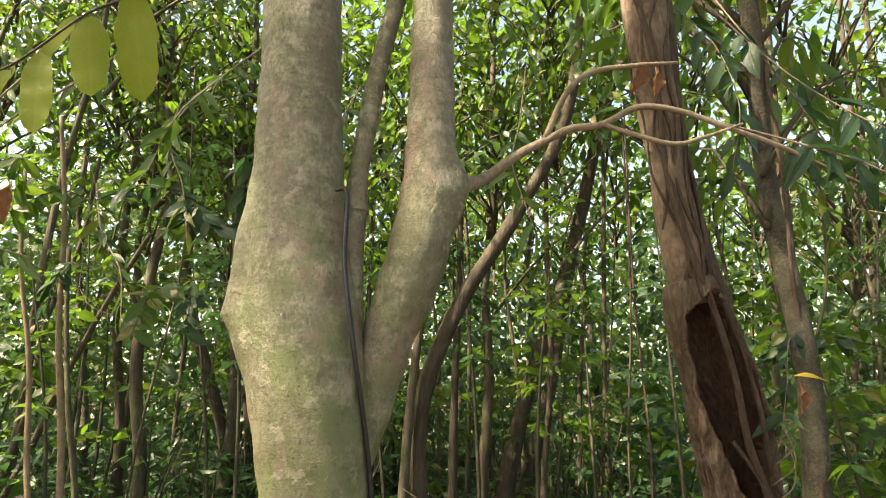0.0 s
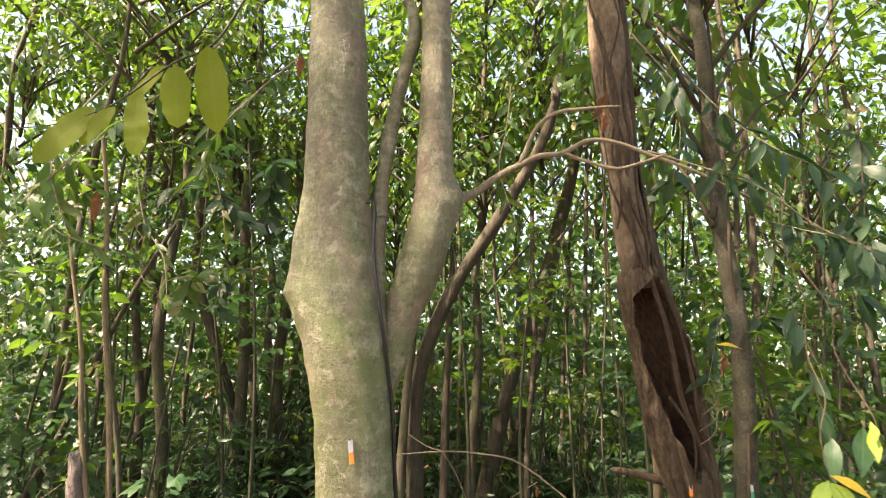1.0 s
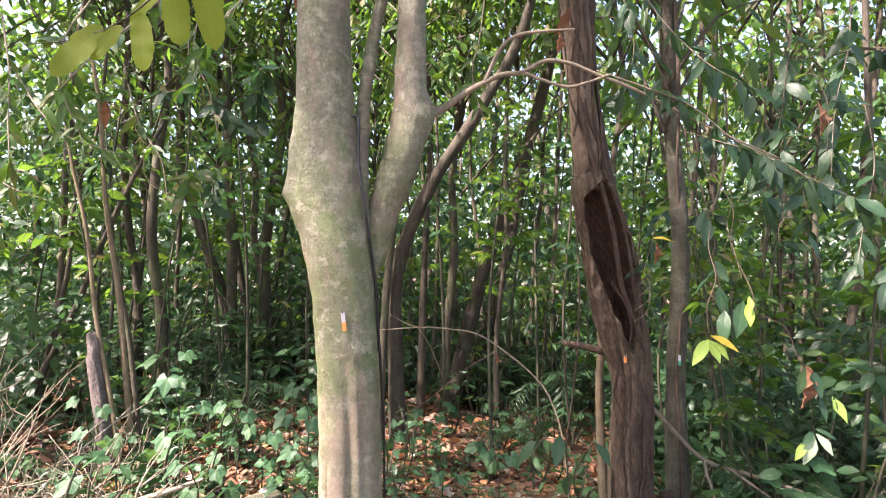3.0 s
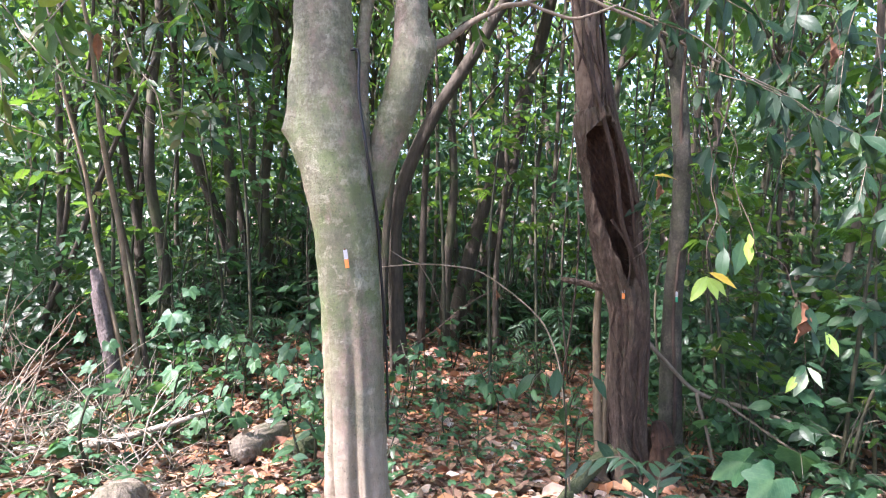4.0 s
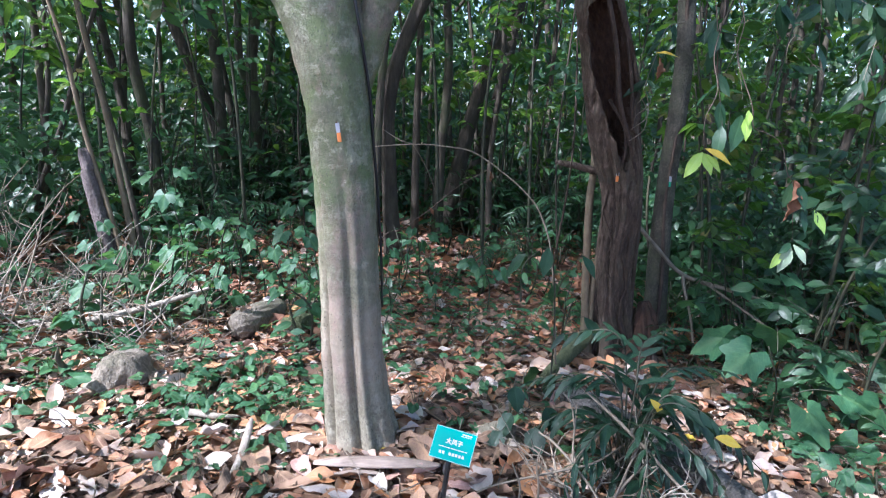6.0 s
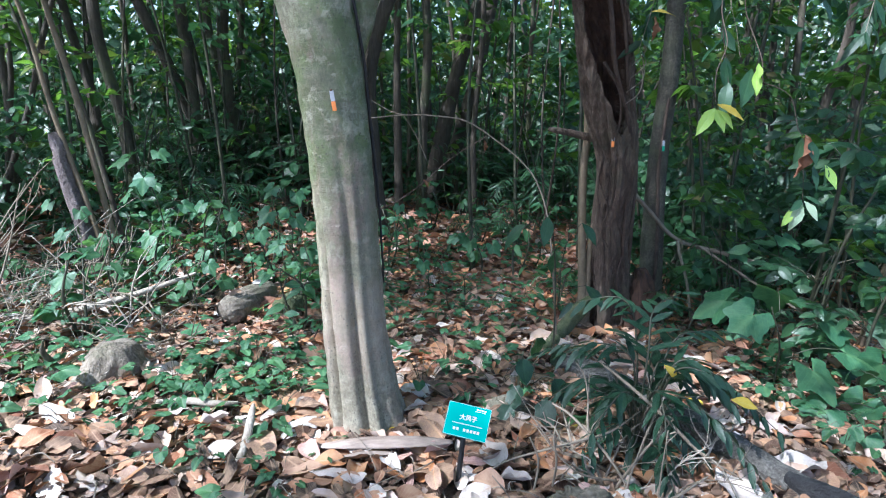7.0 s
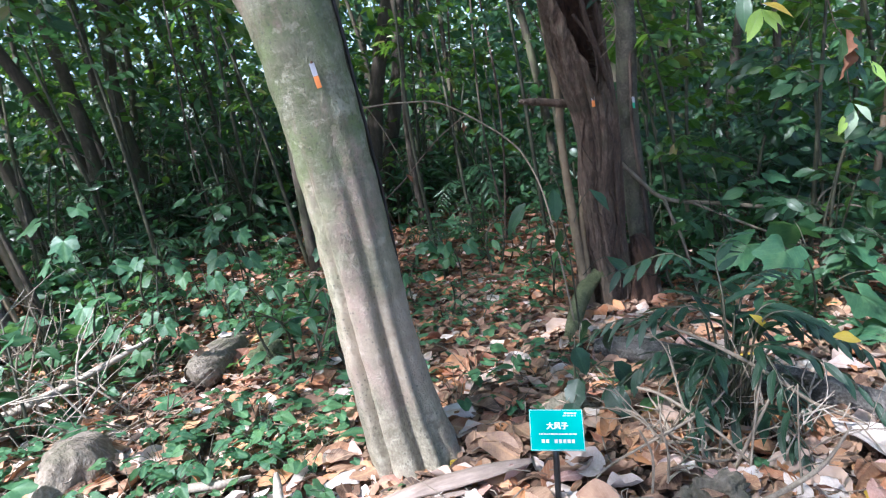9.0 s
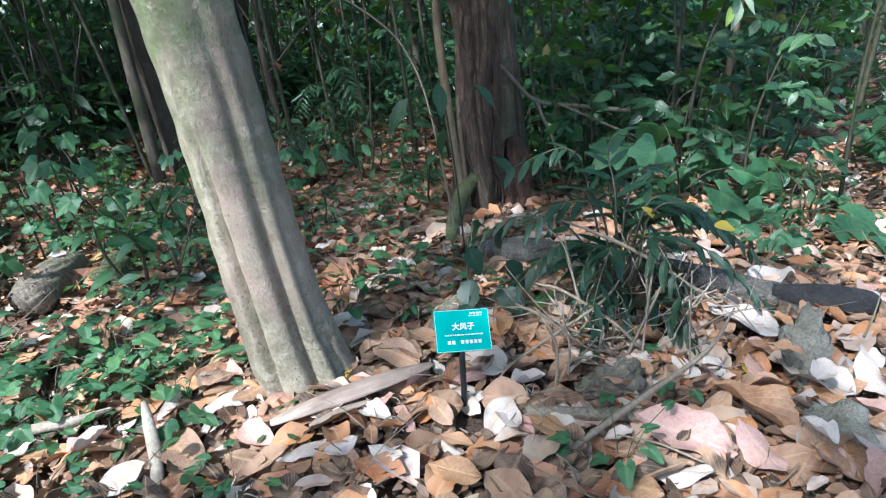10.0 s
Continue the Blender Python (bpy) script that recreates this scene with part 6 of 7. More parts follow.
# a few single seedlings in the litter in front
for x, y, k, s in ((-0.33, -0.62, 1, 1.1), (-0.25, -0.40, 0, 0.9), (-0.52, -0.35, 3, 0.9), (0.62, -0.82, 3, 0.9), (0.80, -0.86, 0, 0.7), (-0.72, -0.22, 1, 1.0), (-0.12, -0.25, 4, 0.6), (0.98, -0.60, 2, 0.7), (0.20, -0.15, 0, 0.55), (-1.18, 0.16, 1, 0.9), (-1.55, 0.36, 0, 1.2), (-1.48, 0.66, 3, 1.4), (-1.1, 0.74, 2, 1.3), (-0.62, 1.28, 1, 1.0), (-0.48, 0.18, 1, 1.0), (-0.30, 0.22, 3, 1.0), (-0.62, 0.40, 0, 1.1), (-0.42, 0.42, 1, 1.2), (-0.80, 0.12, 3, 0.9), (-0.55, -0.02, 1, 0.8), (-0.95, -0.05, 0, 1.0), (-0.70, 0.62, 3, 1.1)):
    copy_thing(CREEPERS[k], pose(x, y, float(gz(x, y)), 0, 0, 97 * x * 10) @ Matrix.Diagonal((s, s, s, 1)))


def big_leaf_plant(x, y, leaves, label, size, mat_meshes, seed):
    """A taller plant: stem, and blades held out on stalks at given offsets."""
    g = np.random.default_rng(seed)
    z0 = float(gz(x, y))
    t = plant("broadleaf_plant", (x, y, z0), label, "plant", "broad-leaved plants")
    h = max(p[2] for p in leaves)
    V, F = tube([(0, 0, -0.05, 0.006), (g.normal(0, 0.02), g.normal(0, 0.02), h * 0.5, 0.005), (leaves[0][0] * 0.5, leaves[0][1] * 0.5, h * 0.95, 0.003)], 20, 8, None, 0.05, seed)
    link("stem", mesh("stem", V, F, M_STEM), t)
    for k, p in enumerate(leaves):
        base = (p[0] * 0.3, p[1] * 0.3, p[2] * 0.82)
        V, F = tube([(*base, 0.0025), (*(np.array(base) * 0.5 + np.array(p) * 0.5 + [0, 0, 0.02]), 0.0022), (*p, 0.0018)], 8, 6)
        lf = link("leaf", mat_meshes[k % len(mat_meshes)], t, "", leaf_pose(p, (p[0] + g.normal(0, 0.05), p[1] - 0.05, -0.08 - 0.1 * g.random()), (g.normal(0, 0.25), -0.5, 1), size * g.uniform(0.8, 1.15)))
        link("stalk", mesh("stalk", V, F, M_STEM), t)
    return t


BIG_M = [leaf_mesh("leaf", lobed(1.05, 0.46, 5, 0.16, 20 + s, 41), M_LEAF_LOBED) for s in range(3)]
big_leaf_plant(0.98, 0.78, [(-0.06, -0.06, 0.86), (0.12, -0.04, 0.82), (-0.16, 0.05, 0.80), (0.02, 0.12, 0.62), (0.14, -0.10, 0.50)], "tall seedling with wide drooping leaves beside the hollow tree", 0.17, OVAL_M, 1)
big_leaf_plant(2.12, 0.58, [(-0.14, -0.03, 0.47), (0.21, 0.02, 0.39), (-0.20, 0.12, 0.48), (0.02, -0.22, 0.26), (0.26, -0.08, 0.26), (0.08, 0.2, 0.5)], "broad-leaved green plant at the edge of the clearing", 0.27, BIG_M, 2)
big_leaf_plant(2.48, 0.20, [(-0.09, 0.05, 0.16), (0.21, 0.30, 0.27), (-0.29, 0.0, 0.15), (0.06, 0.16, 0.30), (0.24, 0.05, 0.36), (0.1, -0.2, 0.14)], "broad-leaved green plant at the edge of the clearing", 0.27, BIG_M, 3)
big_leaf_plant(2.95, 0.85, [(-0.12, -0.05, 0.40), (0.14, -0.10, 0.34), (0.02, 0.16, 0.50), (-0.26, 0.06, 0.28), (0.2, 0.2, 0.42)], "broad-leaved green plant at the edge of the clearing", 0.22, BIG_M, 4)
big_leaf_plant(2.30, 0.0, [(0.02, 0.05, 0.10), (0.14, -0.03, 0.12), (-0.10, -0.02, 0.13), (0.20, -0.2, 0.10)], "young broad-leaved plant in the litter", 0.17, BIG_M, 5)
big_leaf_plant(-1.55, 1.9, [(-0.12, -0.05, 0.95), (0.10, -0.10, 1.00), (0.02, -0.16, 0.85), (-0.18, 0.05, 0.70), (0.16, 0.03, 0.62), (0.0, -0.12, 0.45)], "pale green seedling with wide lobed leaves", 0.17, BIG_M, 6)
big_leaf_plant(-1.15, 1.35, [(-0.1, -0.05, 0.42), (0.12, -0.06, 0.40), (0.0, -0.12, 0.30), (0.14, 0.08, 0.25)], "low pale green seedling with lobed leaves", 0.13, BIG_M, 7)
# thin seedlings that hold one or two wide leaves over the litter
for k, (x, y, h, s) in enumerate(((-0.95, 1.95, 0.52, 0.15), (-0.62, 1.85, 0.40, 0.14), (-0.78, 2.3, 0.58, 0.16), (-0.38, 2.15, 0.36, 0.13), (-1.25, 2.25, 0.62, 0.15), (-0.15, 2.6, 0.45, 0.15), (0.35, 2.1, 0.34, 0.13), (0.72, 2.4, 0.42, 0.14), (-1.9, 1.6, 0.5, 0.15), (-2.2, 2.0, 0.62, 0.16), (-0.9, 3.0, 0.66, 0.17), (0.15, 3.1, 0.55, 0.16))):
    big_leaf_plant(x, y, [(-0.07, -0.06, h), (0.09, -0.03, h * 0.9), (0.0, 0.08, h * 0.7)][:2 + k % 2], "thin seedling with a few wide pale green leaves", s, BIG_M, 20 + k)
ROUND_M = [leaf_mesh("leaf", blade(8, 0.42, 0.6, 0.72, 0.12, d, 0, 0.03, 5, 40), M_LEAF_DARK) for d in (0.1, 0.25)]
big_leaf_plant(0.72, 0.14, [(-0.03, -0.04, 0.17), (0.12, -0.04, 0.20), (-0.02, -0.02, 0.29), (0.06, 0.08, 0.34), (-0.08, -0.10, 0.11), (0.13, 0.05, 0.30), (0.05, -0.12, 0.14)], "small dark plant with rounded leaves behind the sign", 0.13, ROUND_M, 8)


# the dark feather-leaved shrub
def feather_shrub():
    """Arching leaf stems with paired glossy leaflets, and loose straps round the foot."""
    g = np.random.default_rng(88)
    base = np.array([1.13, -0.20, float(gz(1.13, -0.20))])
    t = plant("feather_leaved_shrub", base, "dark green shrub with arching glossy feather leaves", "shrub")
    ms = [leaf_mesh("leaf", blade(7, 0.42, 0.62, w, 0.22, d, 0, 0.02, 3, i), M_LEAF_DARK) for i, (w, d) in enumerate(((0.25, 0.1), (0.29, 0.25), (0.23, 0.4)))]
    long_m = [leaf_mesh("leaf", blade(8, 0.45, 0.55, 0.12, 0.25, d, 0, 0.02, 3, 9), M_LEAF_DARK) for d in (0.25, 0.5)]
    arcs = [((1.16, 0.0, 0.34), (1.105, 0.05, 0.53), (0.906, 0.10, 0.50), 9, 0.14), ((1.23, -0.20, 0.34), (1.386, -0.25, 0.32), (1.607, -0.32, 0.12), 10, 0.13), ((1.25, -0.10, 0.36), (1.425, 0.0, 0.40), (1.60, 0.06, 0.36), 9, 0.12),
            ((1.10, -0.15, 0.32), (0.984, -0.10, 0.40), (0.84, -0.10, 0.36), 8, 0.12), ((1.15, -0.15, 0.36), (1.20, -0.05, 0.52), (1.36, 0.08, 0.54), 8, 0.13), ((1.20, -0.30, 0.26), (1.32, -0.42, 0.22), (1.46, -0.50, 0.04), 8, 0.12),
            ((1.05, -0.28, 0.26), (0.95, -0.34, 0.26), (0.84, -0.40, 0.12), 7, 0.11), ((1.12, -0.30, 0.28), (1.12, -0.42, 0.27), (1.10, -0.54, 0.10), 7, 0.12), ((1.18, -0.10, 0.30), (1.32, 0.10, 0.34), (1.44, 0.26, 0.22), 7, 0.12), ((1.04, -0.05, 0.26), (0.92, 0.12, 0.30), (0.80, 0.22, 0.22), 7, 0.11)]
    for k in range(12):
        a, rr, h = k * 2.4 + 0.5, g.uniform(0.16, 0.40), g.uniform(0.16, 0.46)
        c, q = np.array([math.cos(a), math.sin(a) * 0.85]), base[2] + h
        arcs.append(((*(base[:2] + c * rr * 0.3), q * 0.8), (*(base[:2] + c * rr * 0.7), q), (*(base[:2] + c * rr * 1.15), q - 0.10), 7, g.uniform(0.11, 0.14)))
    for k, (p1, p2, p3, n, length) in enumerate(arcs):
        rows = [(*(g.normal(0, 0.03, 3) * [1, 1, 0] + [0, 0, -0.02]), 0.005)] + [(*(np.array(p) - base), r) for p, r in ((p1, 0.004), (p2, 0.003), (p3, 0.0015))]
        V, F = tube(rows, 24, 6, None, 0.05, k)
        st = link("stem", mesh("stem", V, F, M_STEM), t)
        C = curve_points([r[:3] for r in rows], 60)
        T = unit(np.gradient(C, axis=0))
        for m in range(n):
            i = int((0.36 + 0.64 * m / (n - 1)) * 59)
            S = unit(np.cross(T[i], [0, 0, 1.0]))
            for sd in (-1, 1):
                d = S * sd * 0.8 + T[i] * 0.8 + np.array([0, 0, -0.2]) + g.normal(0, 0.16, 3)
                link("leaf", ms[int(g.integers(3))], st, "", leaf_pose(C[i], d, np.array([0, 0, 1.0]) + S * sd * 0.35 + g.normal(0, 0.15, 3), length * g.uniform(0.75, 1.15) * (1.0 - 0.35 * m / n)))
    for k in range(9):
        a = k * 2.4 + g.uniform(-0.4, 0.4)
        p = np.array([g.uniform(0.02, 0.2) * math.cos(a), g.uniform(0.02, 0.2) * math.sin(a) - 0.05, g.uniform(0.08, 0.26)])
        V, F = tube([(0, 0, -0.02, 0.004), (p[0] * 0.3, p[1] * 0.3, p[2] * 0.8, 0.003), (*p, 0.002)], 10, 6)
        st = link("stem", mesh("stem", V, F, M_STEM), t)
        link("leaf", long_m[k % 2], st, "long drooping strap leaf", leaf_pose(p, (math.cos(a), math.sin(a) - 0.2, g.uniform(-0.9, -0.1)), (g.normal(0, 0.3), -0.4, 1), g.uniform(0.16, 0.26)))
    return t


feather_shrub()
# dead twigs through the shrub
for rows in ([(0.93, -0.10, 0.36, 0.003), (1.043, -0.25, 0.297, 0.006), (1.153, -0.35, 0.211, 0.006), (1.273, -0.42, 0.097, 0.005), (1.392, -0.45, 0.026, 0.003), (1.46, -0.47, -0.03, 0.002)], [(0.50, -0.42, 0.06, 0.003), (0.586, -0.4, 0.09, 0.004), (0.818, -0.4, 0.154, 0.005), (0.957, -0.35, 0.16, 0.004), (1.08, -0.30, 0.21, 0.002)],
             [(0.76, -0.24, 0.22, 0.004), (0.823, -0.3, 0.196, 0.005), (0.934, -0.4, 0.091, 0.005), (1.0, -0.47, -0.01, 0.004)], [(1.11, -0.38, 0.27, 0.002), (1.09, -0.4, 0.238, 0.004), (1.02, -0.45, 0.10, 0.004), (0.955, -0.5, -0.05, 0.004)], [(0.72, -0.45, -0.02, 0.004), (0.735, -0.45, 0.1, 0.004), (0.725, -0.44, 0.2, 0.003), (0.74, -0.43, 0.27, 0.001)], [(1.04, -0.62, -0.06, 0.003), (1.05, -0.6, 0.12, 0.003), (1.07, -0.58, 0.30, 0.002)],
             [(0.64, -0.5, -0.02, 0.004), (0.66, -0.5, 0.14, 0.004), (0.63, -0.5, 0.24, 0.003)], [(1.27, -0.40, 0.10, 0.003), (1.31, -0.50, 0.09, 0.003), (1.34, -0.60, 0.0, 0.002)]):
    V, F = tube(rows, 34, 7, None, 0.08, len(rows))
    tagged(link("dead_twig", mesh("dead_twig", V, F, M_TWIG)), "bare grey dead twig leaning through the dark shrub", "twig", "dead twigs in the shrub")
for p, d, ln in (((1.18, -0.24, 0.37), (0.5, -0.3, -0.45), 0.085), ((1.40, -0.34, 0.27), (1, -0.15, -0.2), 0.11)):
    tagged(link("dead_leaf", leaf_mesh("leaf", OVAL[1], M_LEAF_YELLOW), None, "", leaf_pose(p, d, (0.1, -0.6, 0.8), ln, 1.0)), "yellow leaf caught on the dark shrub", "leaf", "dead leaves in the twigs")


# a pinnate frond rising over it
def frond(name, base, pts, n, length, mats, label, shapes=STRAP, droop=-0.25, parent=None):
    C = curve_points(pts, 40)
    T = unit(np.gradient(C, axis=0))
    S = unit(np.cross(T, [0, 0, 1.0]))
    U = np.cross(S, T)
    P, D, N, L = [], [], [], []
    g = np.random.default_rng(int(abs(pts[-1][0] * 997)) + n)
    for k in range(n):
        f = 0.18 + 0.82 * k / (n - 1)
        i = min(39, int(f * 39))
        for sd in (-1, 1):
            P.append(C[i])
            D.append(S[i] * sd + T[i] * 0.75 + np.array([0, 0, droop]) + g.normal(0, 0.07, 3))
            N.append(U[i] + g.normal(0, 0.15, 3))
            L.append(length * (0.55 + 0.6 * math.sin(math.pi * min(1, f * 0.9 + 0.05))) * g.uniform(0.9, 1.1))
    off = np.array(base)
    t = parent or thing(name, base, label, "palm" if "palm" in name else "fern")
    r = tube([(*p, 0.006 * (1 - 0.8 * i / 39)) for i, p in enumerate(C)], 40, 6)
    fr = link("frond", cloud("frond", shapes, np.array(P) - off, D, N, L, mats), t)
    link("rachis", mesh("rachis", r[0] - off, r[1], M_STEM), fr)
    return t


def frond_plant(x, y, n, size, leaf, label, name, seed, mat):
    g = np.random.default_rng(seed)
    z = float(gz(x, y))
    t = thing(name, (x, y, z), label, "palm" if "palm" in name else "fern", "feather-leaved plants")
    for k in range(n):
        a = k * 6.283 / n + g.uniform(-0.3, 0.3)
        s = size * g.uniform(0.8, 1.15)
        dx, dy = math.cos(a), math.sin(a)
        frond(name, (x, y, z), [(x, y, z), (x + dx * s * 0.30, y + dy * s * 0.30, z + s * 0.62), (x + dx * s * 0.75, y + dy * s * 0.75, z + s * 0.66), (x + dx * s * 1.1, y + dy * s * 1.1, z + s * 0.36)], 20, leaf * s, mat, "", STRAP, -0.2, t)
    return t


frond_plant(-1.9, 4.2, 7, 0.7, 0.2, "bluish-green fern under the trees", "fern", 2, M_LEAF_SHRUB)
frond_plant(-2.6, 5.1, 7, 0.8, 0.2, "bluish-green fern under the trees", "fern", 3, M_LEAF_SHRUB)
frond_plant(0.85, 3.7, 6, 0.45, 0.24, "young feather palm under the trees", "palm_seedling", 4, M_LEAF_SHRUB)
frond_plant(1.6, 5.4, 8, 0.9, 0.2, "young feather palm under the trees", "palm_seedling", 5, M_LEAF_SHRUB)
frond_plant(4.8, 3.6, 9, 1.4, 0.13, "tall dark feather palm at the edge of the clearing", "palm", 6, M_LEAF_DARK)
frond_plant(3.6, 4.4, 7, 0.8, 0.2, "young feather palm under the trees", "palm_seedling", 7, M_LEAF_SHRUB)


# ---- hanging sprays ----
def spray(rows, n, length, meshes, label, seed, every=None, mat=M_TWIG, droop=0.5, width=1.0, tip=0.15, side=(1, 0, 0)):
    """A drooping twig with leaves along it, each leaf its own mesh."""
    g = np.random.default_rng(seed)
    t = thing("leafy_branch", rows[0][:3], label, "branch", "hanging leafy branches")
    off = np.array(rows[0][:3])
    V, F = tube(rows, 40, 6, None, 0.08, seed)
    link("twig", mesh("twig", V - off, F, mat), t)
    C = curve_points([r[:3] for r in rows], 60)
    T = unit(np.gradient(C, axis=0))
    for k in range(n):
        f = min(1.0, max(tip * 0.5, tip + (1 - tip) * (k + 0.5) / n + g.normal(0, 0.035)))
        i = min(59, int(f * 59))
        sd = 1 if k % 2 else -1
        d = T[i] * 0.6 + np.array(side) * sd * 0.8 + np.array([0, 0, -droop]) + g.normal(0, 0.5, 3)
        m = meshes[k % len(meshes)] if not (every and k % every == every - 1) else YELLOW_M[0]
        link("leaf", m, t, "yellowing leaf" if m is YELLOW_M[0] else "", leaf_pose(C[i] - off, d, (g.normal(0, 0.6), -0.5 + g.normal(0, 0.5), 0.7), length * g.uniform(0.65, 1.3), width))
    return t


YELLOW_M = [leaf_mesh("leaf", LANCE[1], M_LEAF_YELLOW)]
RUST_M = [leaf_mesh("leaf", blade(14, 0.45, 0.8, 0.42, 0.3, 0.25, 0.9, 0.10, 7, sd), M_LEAF_RUST) for sd in (61, 67)]
LIGHT_M = [leaf_mesh("leaf", blade(16, 0.5, 0.42, 0.34, 0.08, d, 0, 0.02, 5, i), M_LEAF_LIGHT) for i, d in enumerate((0.02, 0.06, 0.1))]
SUNLIT_M = [leaf_mesh("leaf", s, M_LEAF_SUNLIT) for s in OVAL[:2]]
LANCE_M = [leaf_mesh("leaf", s, M_LEAF_SHRUB_DIM) for s in LANCE]
OVAL_S = [leaf_mesh("leaf", s, M_LEAF_SHRUB_DIM) for s in OVAL]
LANCE_L = [leaf_mesh("leaf", s, M_LEAF_FAR) for s in LANCE]

# big translucent leaves hanging at one side
hang = thing("leafy_branch", (-0.541, 0.120, 2.908), "thin branch with large yellow-green hanging leaves", "branch", "hanging leafy branches")
off = np.array(hang.location)
V, F = tube([(-0.22, 0.14, 3.42, 0.009), (-0.36, 0.15, 3.32, 0.007), (-0.541, 0.150, 3.097, 0.006), (-0.662, 0.120, 2.842, 0.005), (-0.818, 0.100, 2.742, 0.004), (-1.017, 0.100, 2.587, 0.0035), (-1.216, 0.100, 2.510, 0.003), (-1.427, 0.100, 2.487, 0.002)], 40, 8, None, 0.05, 5)
link("twig", mesh("twig", V - off, F, M_STEM), hang)
for p, q, wd in (((-0.679, 0.100, 2.814), (-0.613, 0.090, 2.465), 1.0), ((-0.801, 0.100, 2.737), (-0.762, 0.080, 2.487), 1.35), ((-0.934, 0.100, 2.626), (-0.912, 0.090, 2.371), 1.1), ((-1.017, 0.100, 2.570), (-1.133, 0.080, 2.421), 1.1), ((-1.095, 0.100, 2.565), (-1.305, 0.080, 2.354), 1.2), ((-0.840, 0.100, 2.737), (-1.039, 0.200, 2.620), 0.8)):
    d = Vector(q) - Vector(p)
    link("leaf", LIGHT_M[int(abs(p[0] * 100)) % 3], hang, "", leaf_pose(np.array(p) - off, d, (0.1, -1.0, 0.15), d.length, wd))

# the bright sprig and the sprays round it
sprig = thing("leafy_branch", (1.31, -0.25, 1.34), "tip of a twig with bright yellow-green sunlit leaves", "branch", "hanging leafy branches")
off = np.array(sprig.location)
V, F = tube([(1.475, 0.2, 2.3, 0.0022), (1.40, 0.12, 2.05, 0.002), (1.43, 0.08, 1.85, 0.002), (1.36, -0.04, 1.66, 0.0018), (1.345, -0.14, 1.53, 0.0016), (1.285, -0.21, 1.43, 0.0015), (1.275, -0.25, 1.325, 0.0013)], 60, 6, None, 0.06, 3)
link("twig", mesh("twig", V - off, F, M_VINE), sprig)
for k, (p, q, m, w) in enumerate((((1.272, -0.25, 1.317), (1.209, -0.27, 1.229), SUNLIT_M[0], 0.9), ((1.271, -0.25, 1.315), (1.221, -0.25, 1.262), SUNLIT_M[1], 1.0), ((1.275, -0.25, 1.313), (1.298, -0.29, 1.240), SUNLIT_M[0], 1.0), ((1.279, -0.25, 1.313), (1.340, -0.28, 1.255), SUNLIT_M[1], 0.85), ((1.277, -0.25, 1.330), (1.376, -0.28, 1.291), YELLOW_M[0], 1.1))):
    d = Vector(q) - Vector(p)
    link("leaf", m, sprig, "yellow leaf" if k == 4 else "", leaf_pose(np.array(p) - off, d, (0.1, -0.8, 0.7), d.length, w))

# a lower twig with dark leaves, sun-coloured pale and lime ones, and one dead leaf
low = thing("leafy_branch", (1.493, -0.10, 1.483), "hanging twig with dark leaves and a few pale sunlit ones", "branch", "hanging leafy branches")
off = np.array(low.location)
V, F = tube([(1.44, 0.1, 1.95, 0.0022), (1.49, 0.04, 1.80, 0.002), (1.455, -0.02, 1.66, 0.002), (1.493, -0.1, 1.483, 0.0019), (1.511, -0.1, 1.401, 0.0018), (1.559, -0.1, 1.381, 0.0017), (1.622, -0.1, 1.34, 0.0016), (1.659, -0.1, 1.234, 0.0015), (1.685, -0.1, 1.192, 0.0014), (1.704, -0.1, 1.062, 0.0013), (1.714, -0.1, 0.97, 0.0012)], 70, 6, None, 0.06, 4)
link("twig", mesh("twig", V - off, F, M_VINE), low)
PALE_M = leaf_mesh("leaf", OVAL[1], M_LEAF_PALE)
for m, p, q in ((OVAL_M[0], (1.452, -0.12, 1.446), (1.414, -0.16, 1.313)), (SUNLIT_M[0], (1.469, -0.12, 1.438), (1.463, -0.16, 1.354)), (SUNLIT_M[1], (1.475, -0.12, 1.463), (1.466, -0.16, 1.411)), (OVAL_M[1], (1.669, -0.12, 1.199), (1.637, -0.16, 1.113)), (OVAL_M[0], (1.695, -0.12, 1.195), (1.717, -0.16, 1.101)),
                (LANCE_M[0], (1.723, -0.12, 1.099), (1.732, -0.16, 1.01)), (SUNLIT_M[0], (1.769, -0.12, 1.099), (1.804, -0.16, 1.015)), (LANCE_M[1], (1.775, -0.12, 1.099), (1.763, -0.16, 1.027)), (PALE_M, (1.700, -0.12, 0.966), (1.654, -0.16, 0.863)), (PALE_M, (1.708, -0.12, 0.966), (1.757, -0.16, 0.902)),
                (SUNLIT_M[1], (1.667, -0.12, 0.934), (1.620, -0.16, 0.882)), (OVAL_M[2], (1.699, -0.12, 0.970), (1.651, -0.16, 0.944)), (LANCE_M[2], (1.706, -0.12, 0.983), (1.762, -0.16, 0.967))):
    d = Vector(q) - Vector(p)
    link("leaf", m, low, "pale sunlit leaf" if m is PALE_M else "", leaf_pose(np.array(p) - off, d, (0.15, -0.9, 0.5), d.length, 1.0))

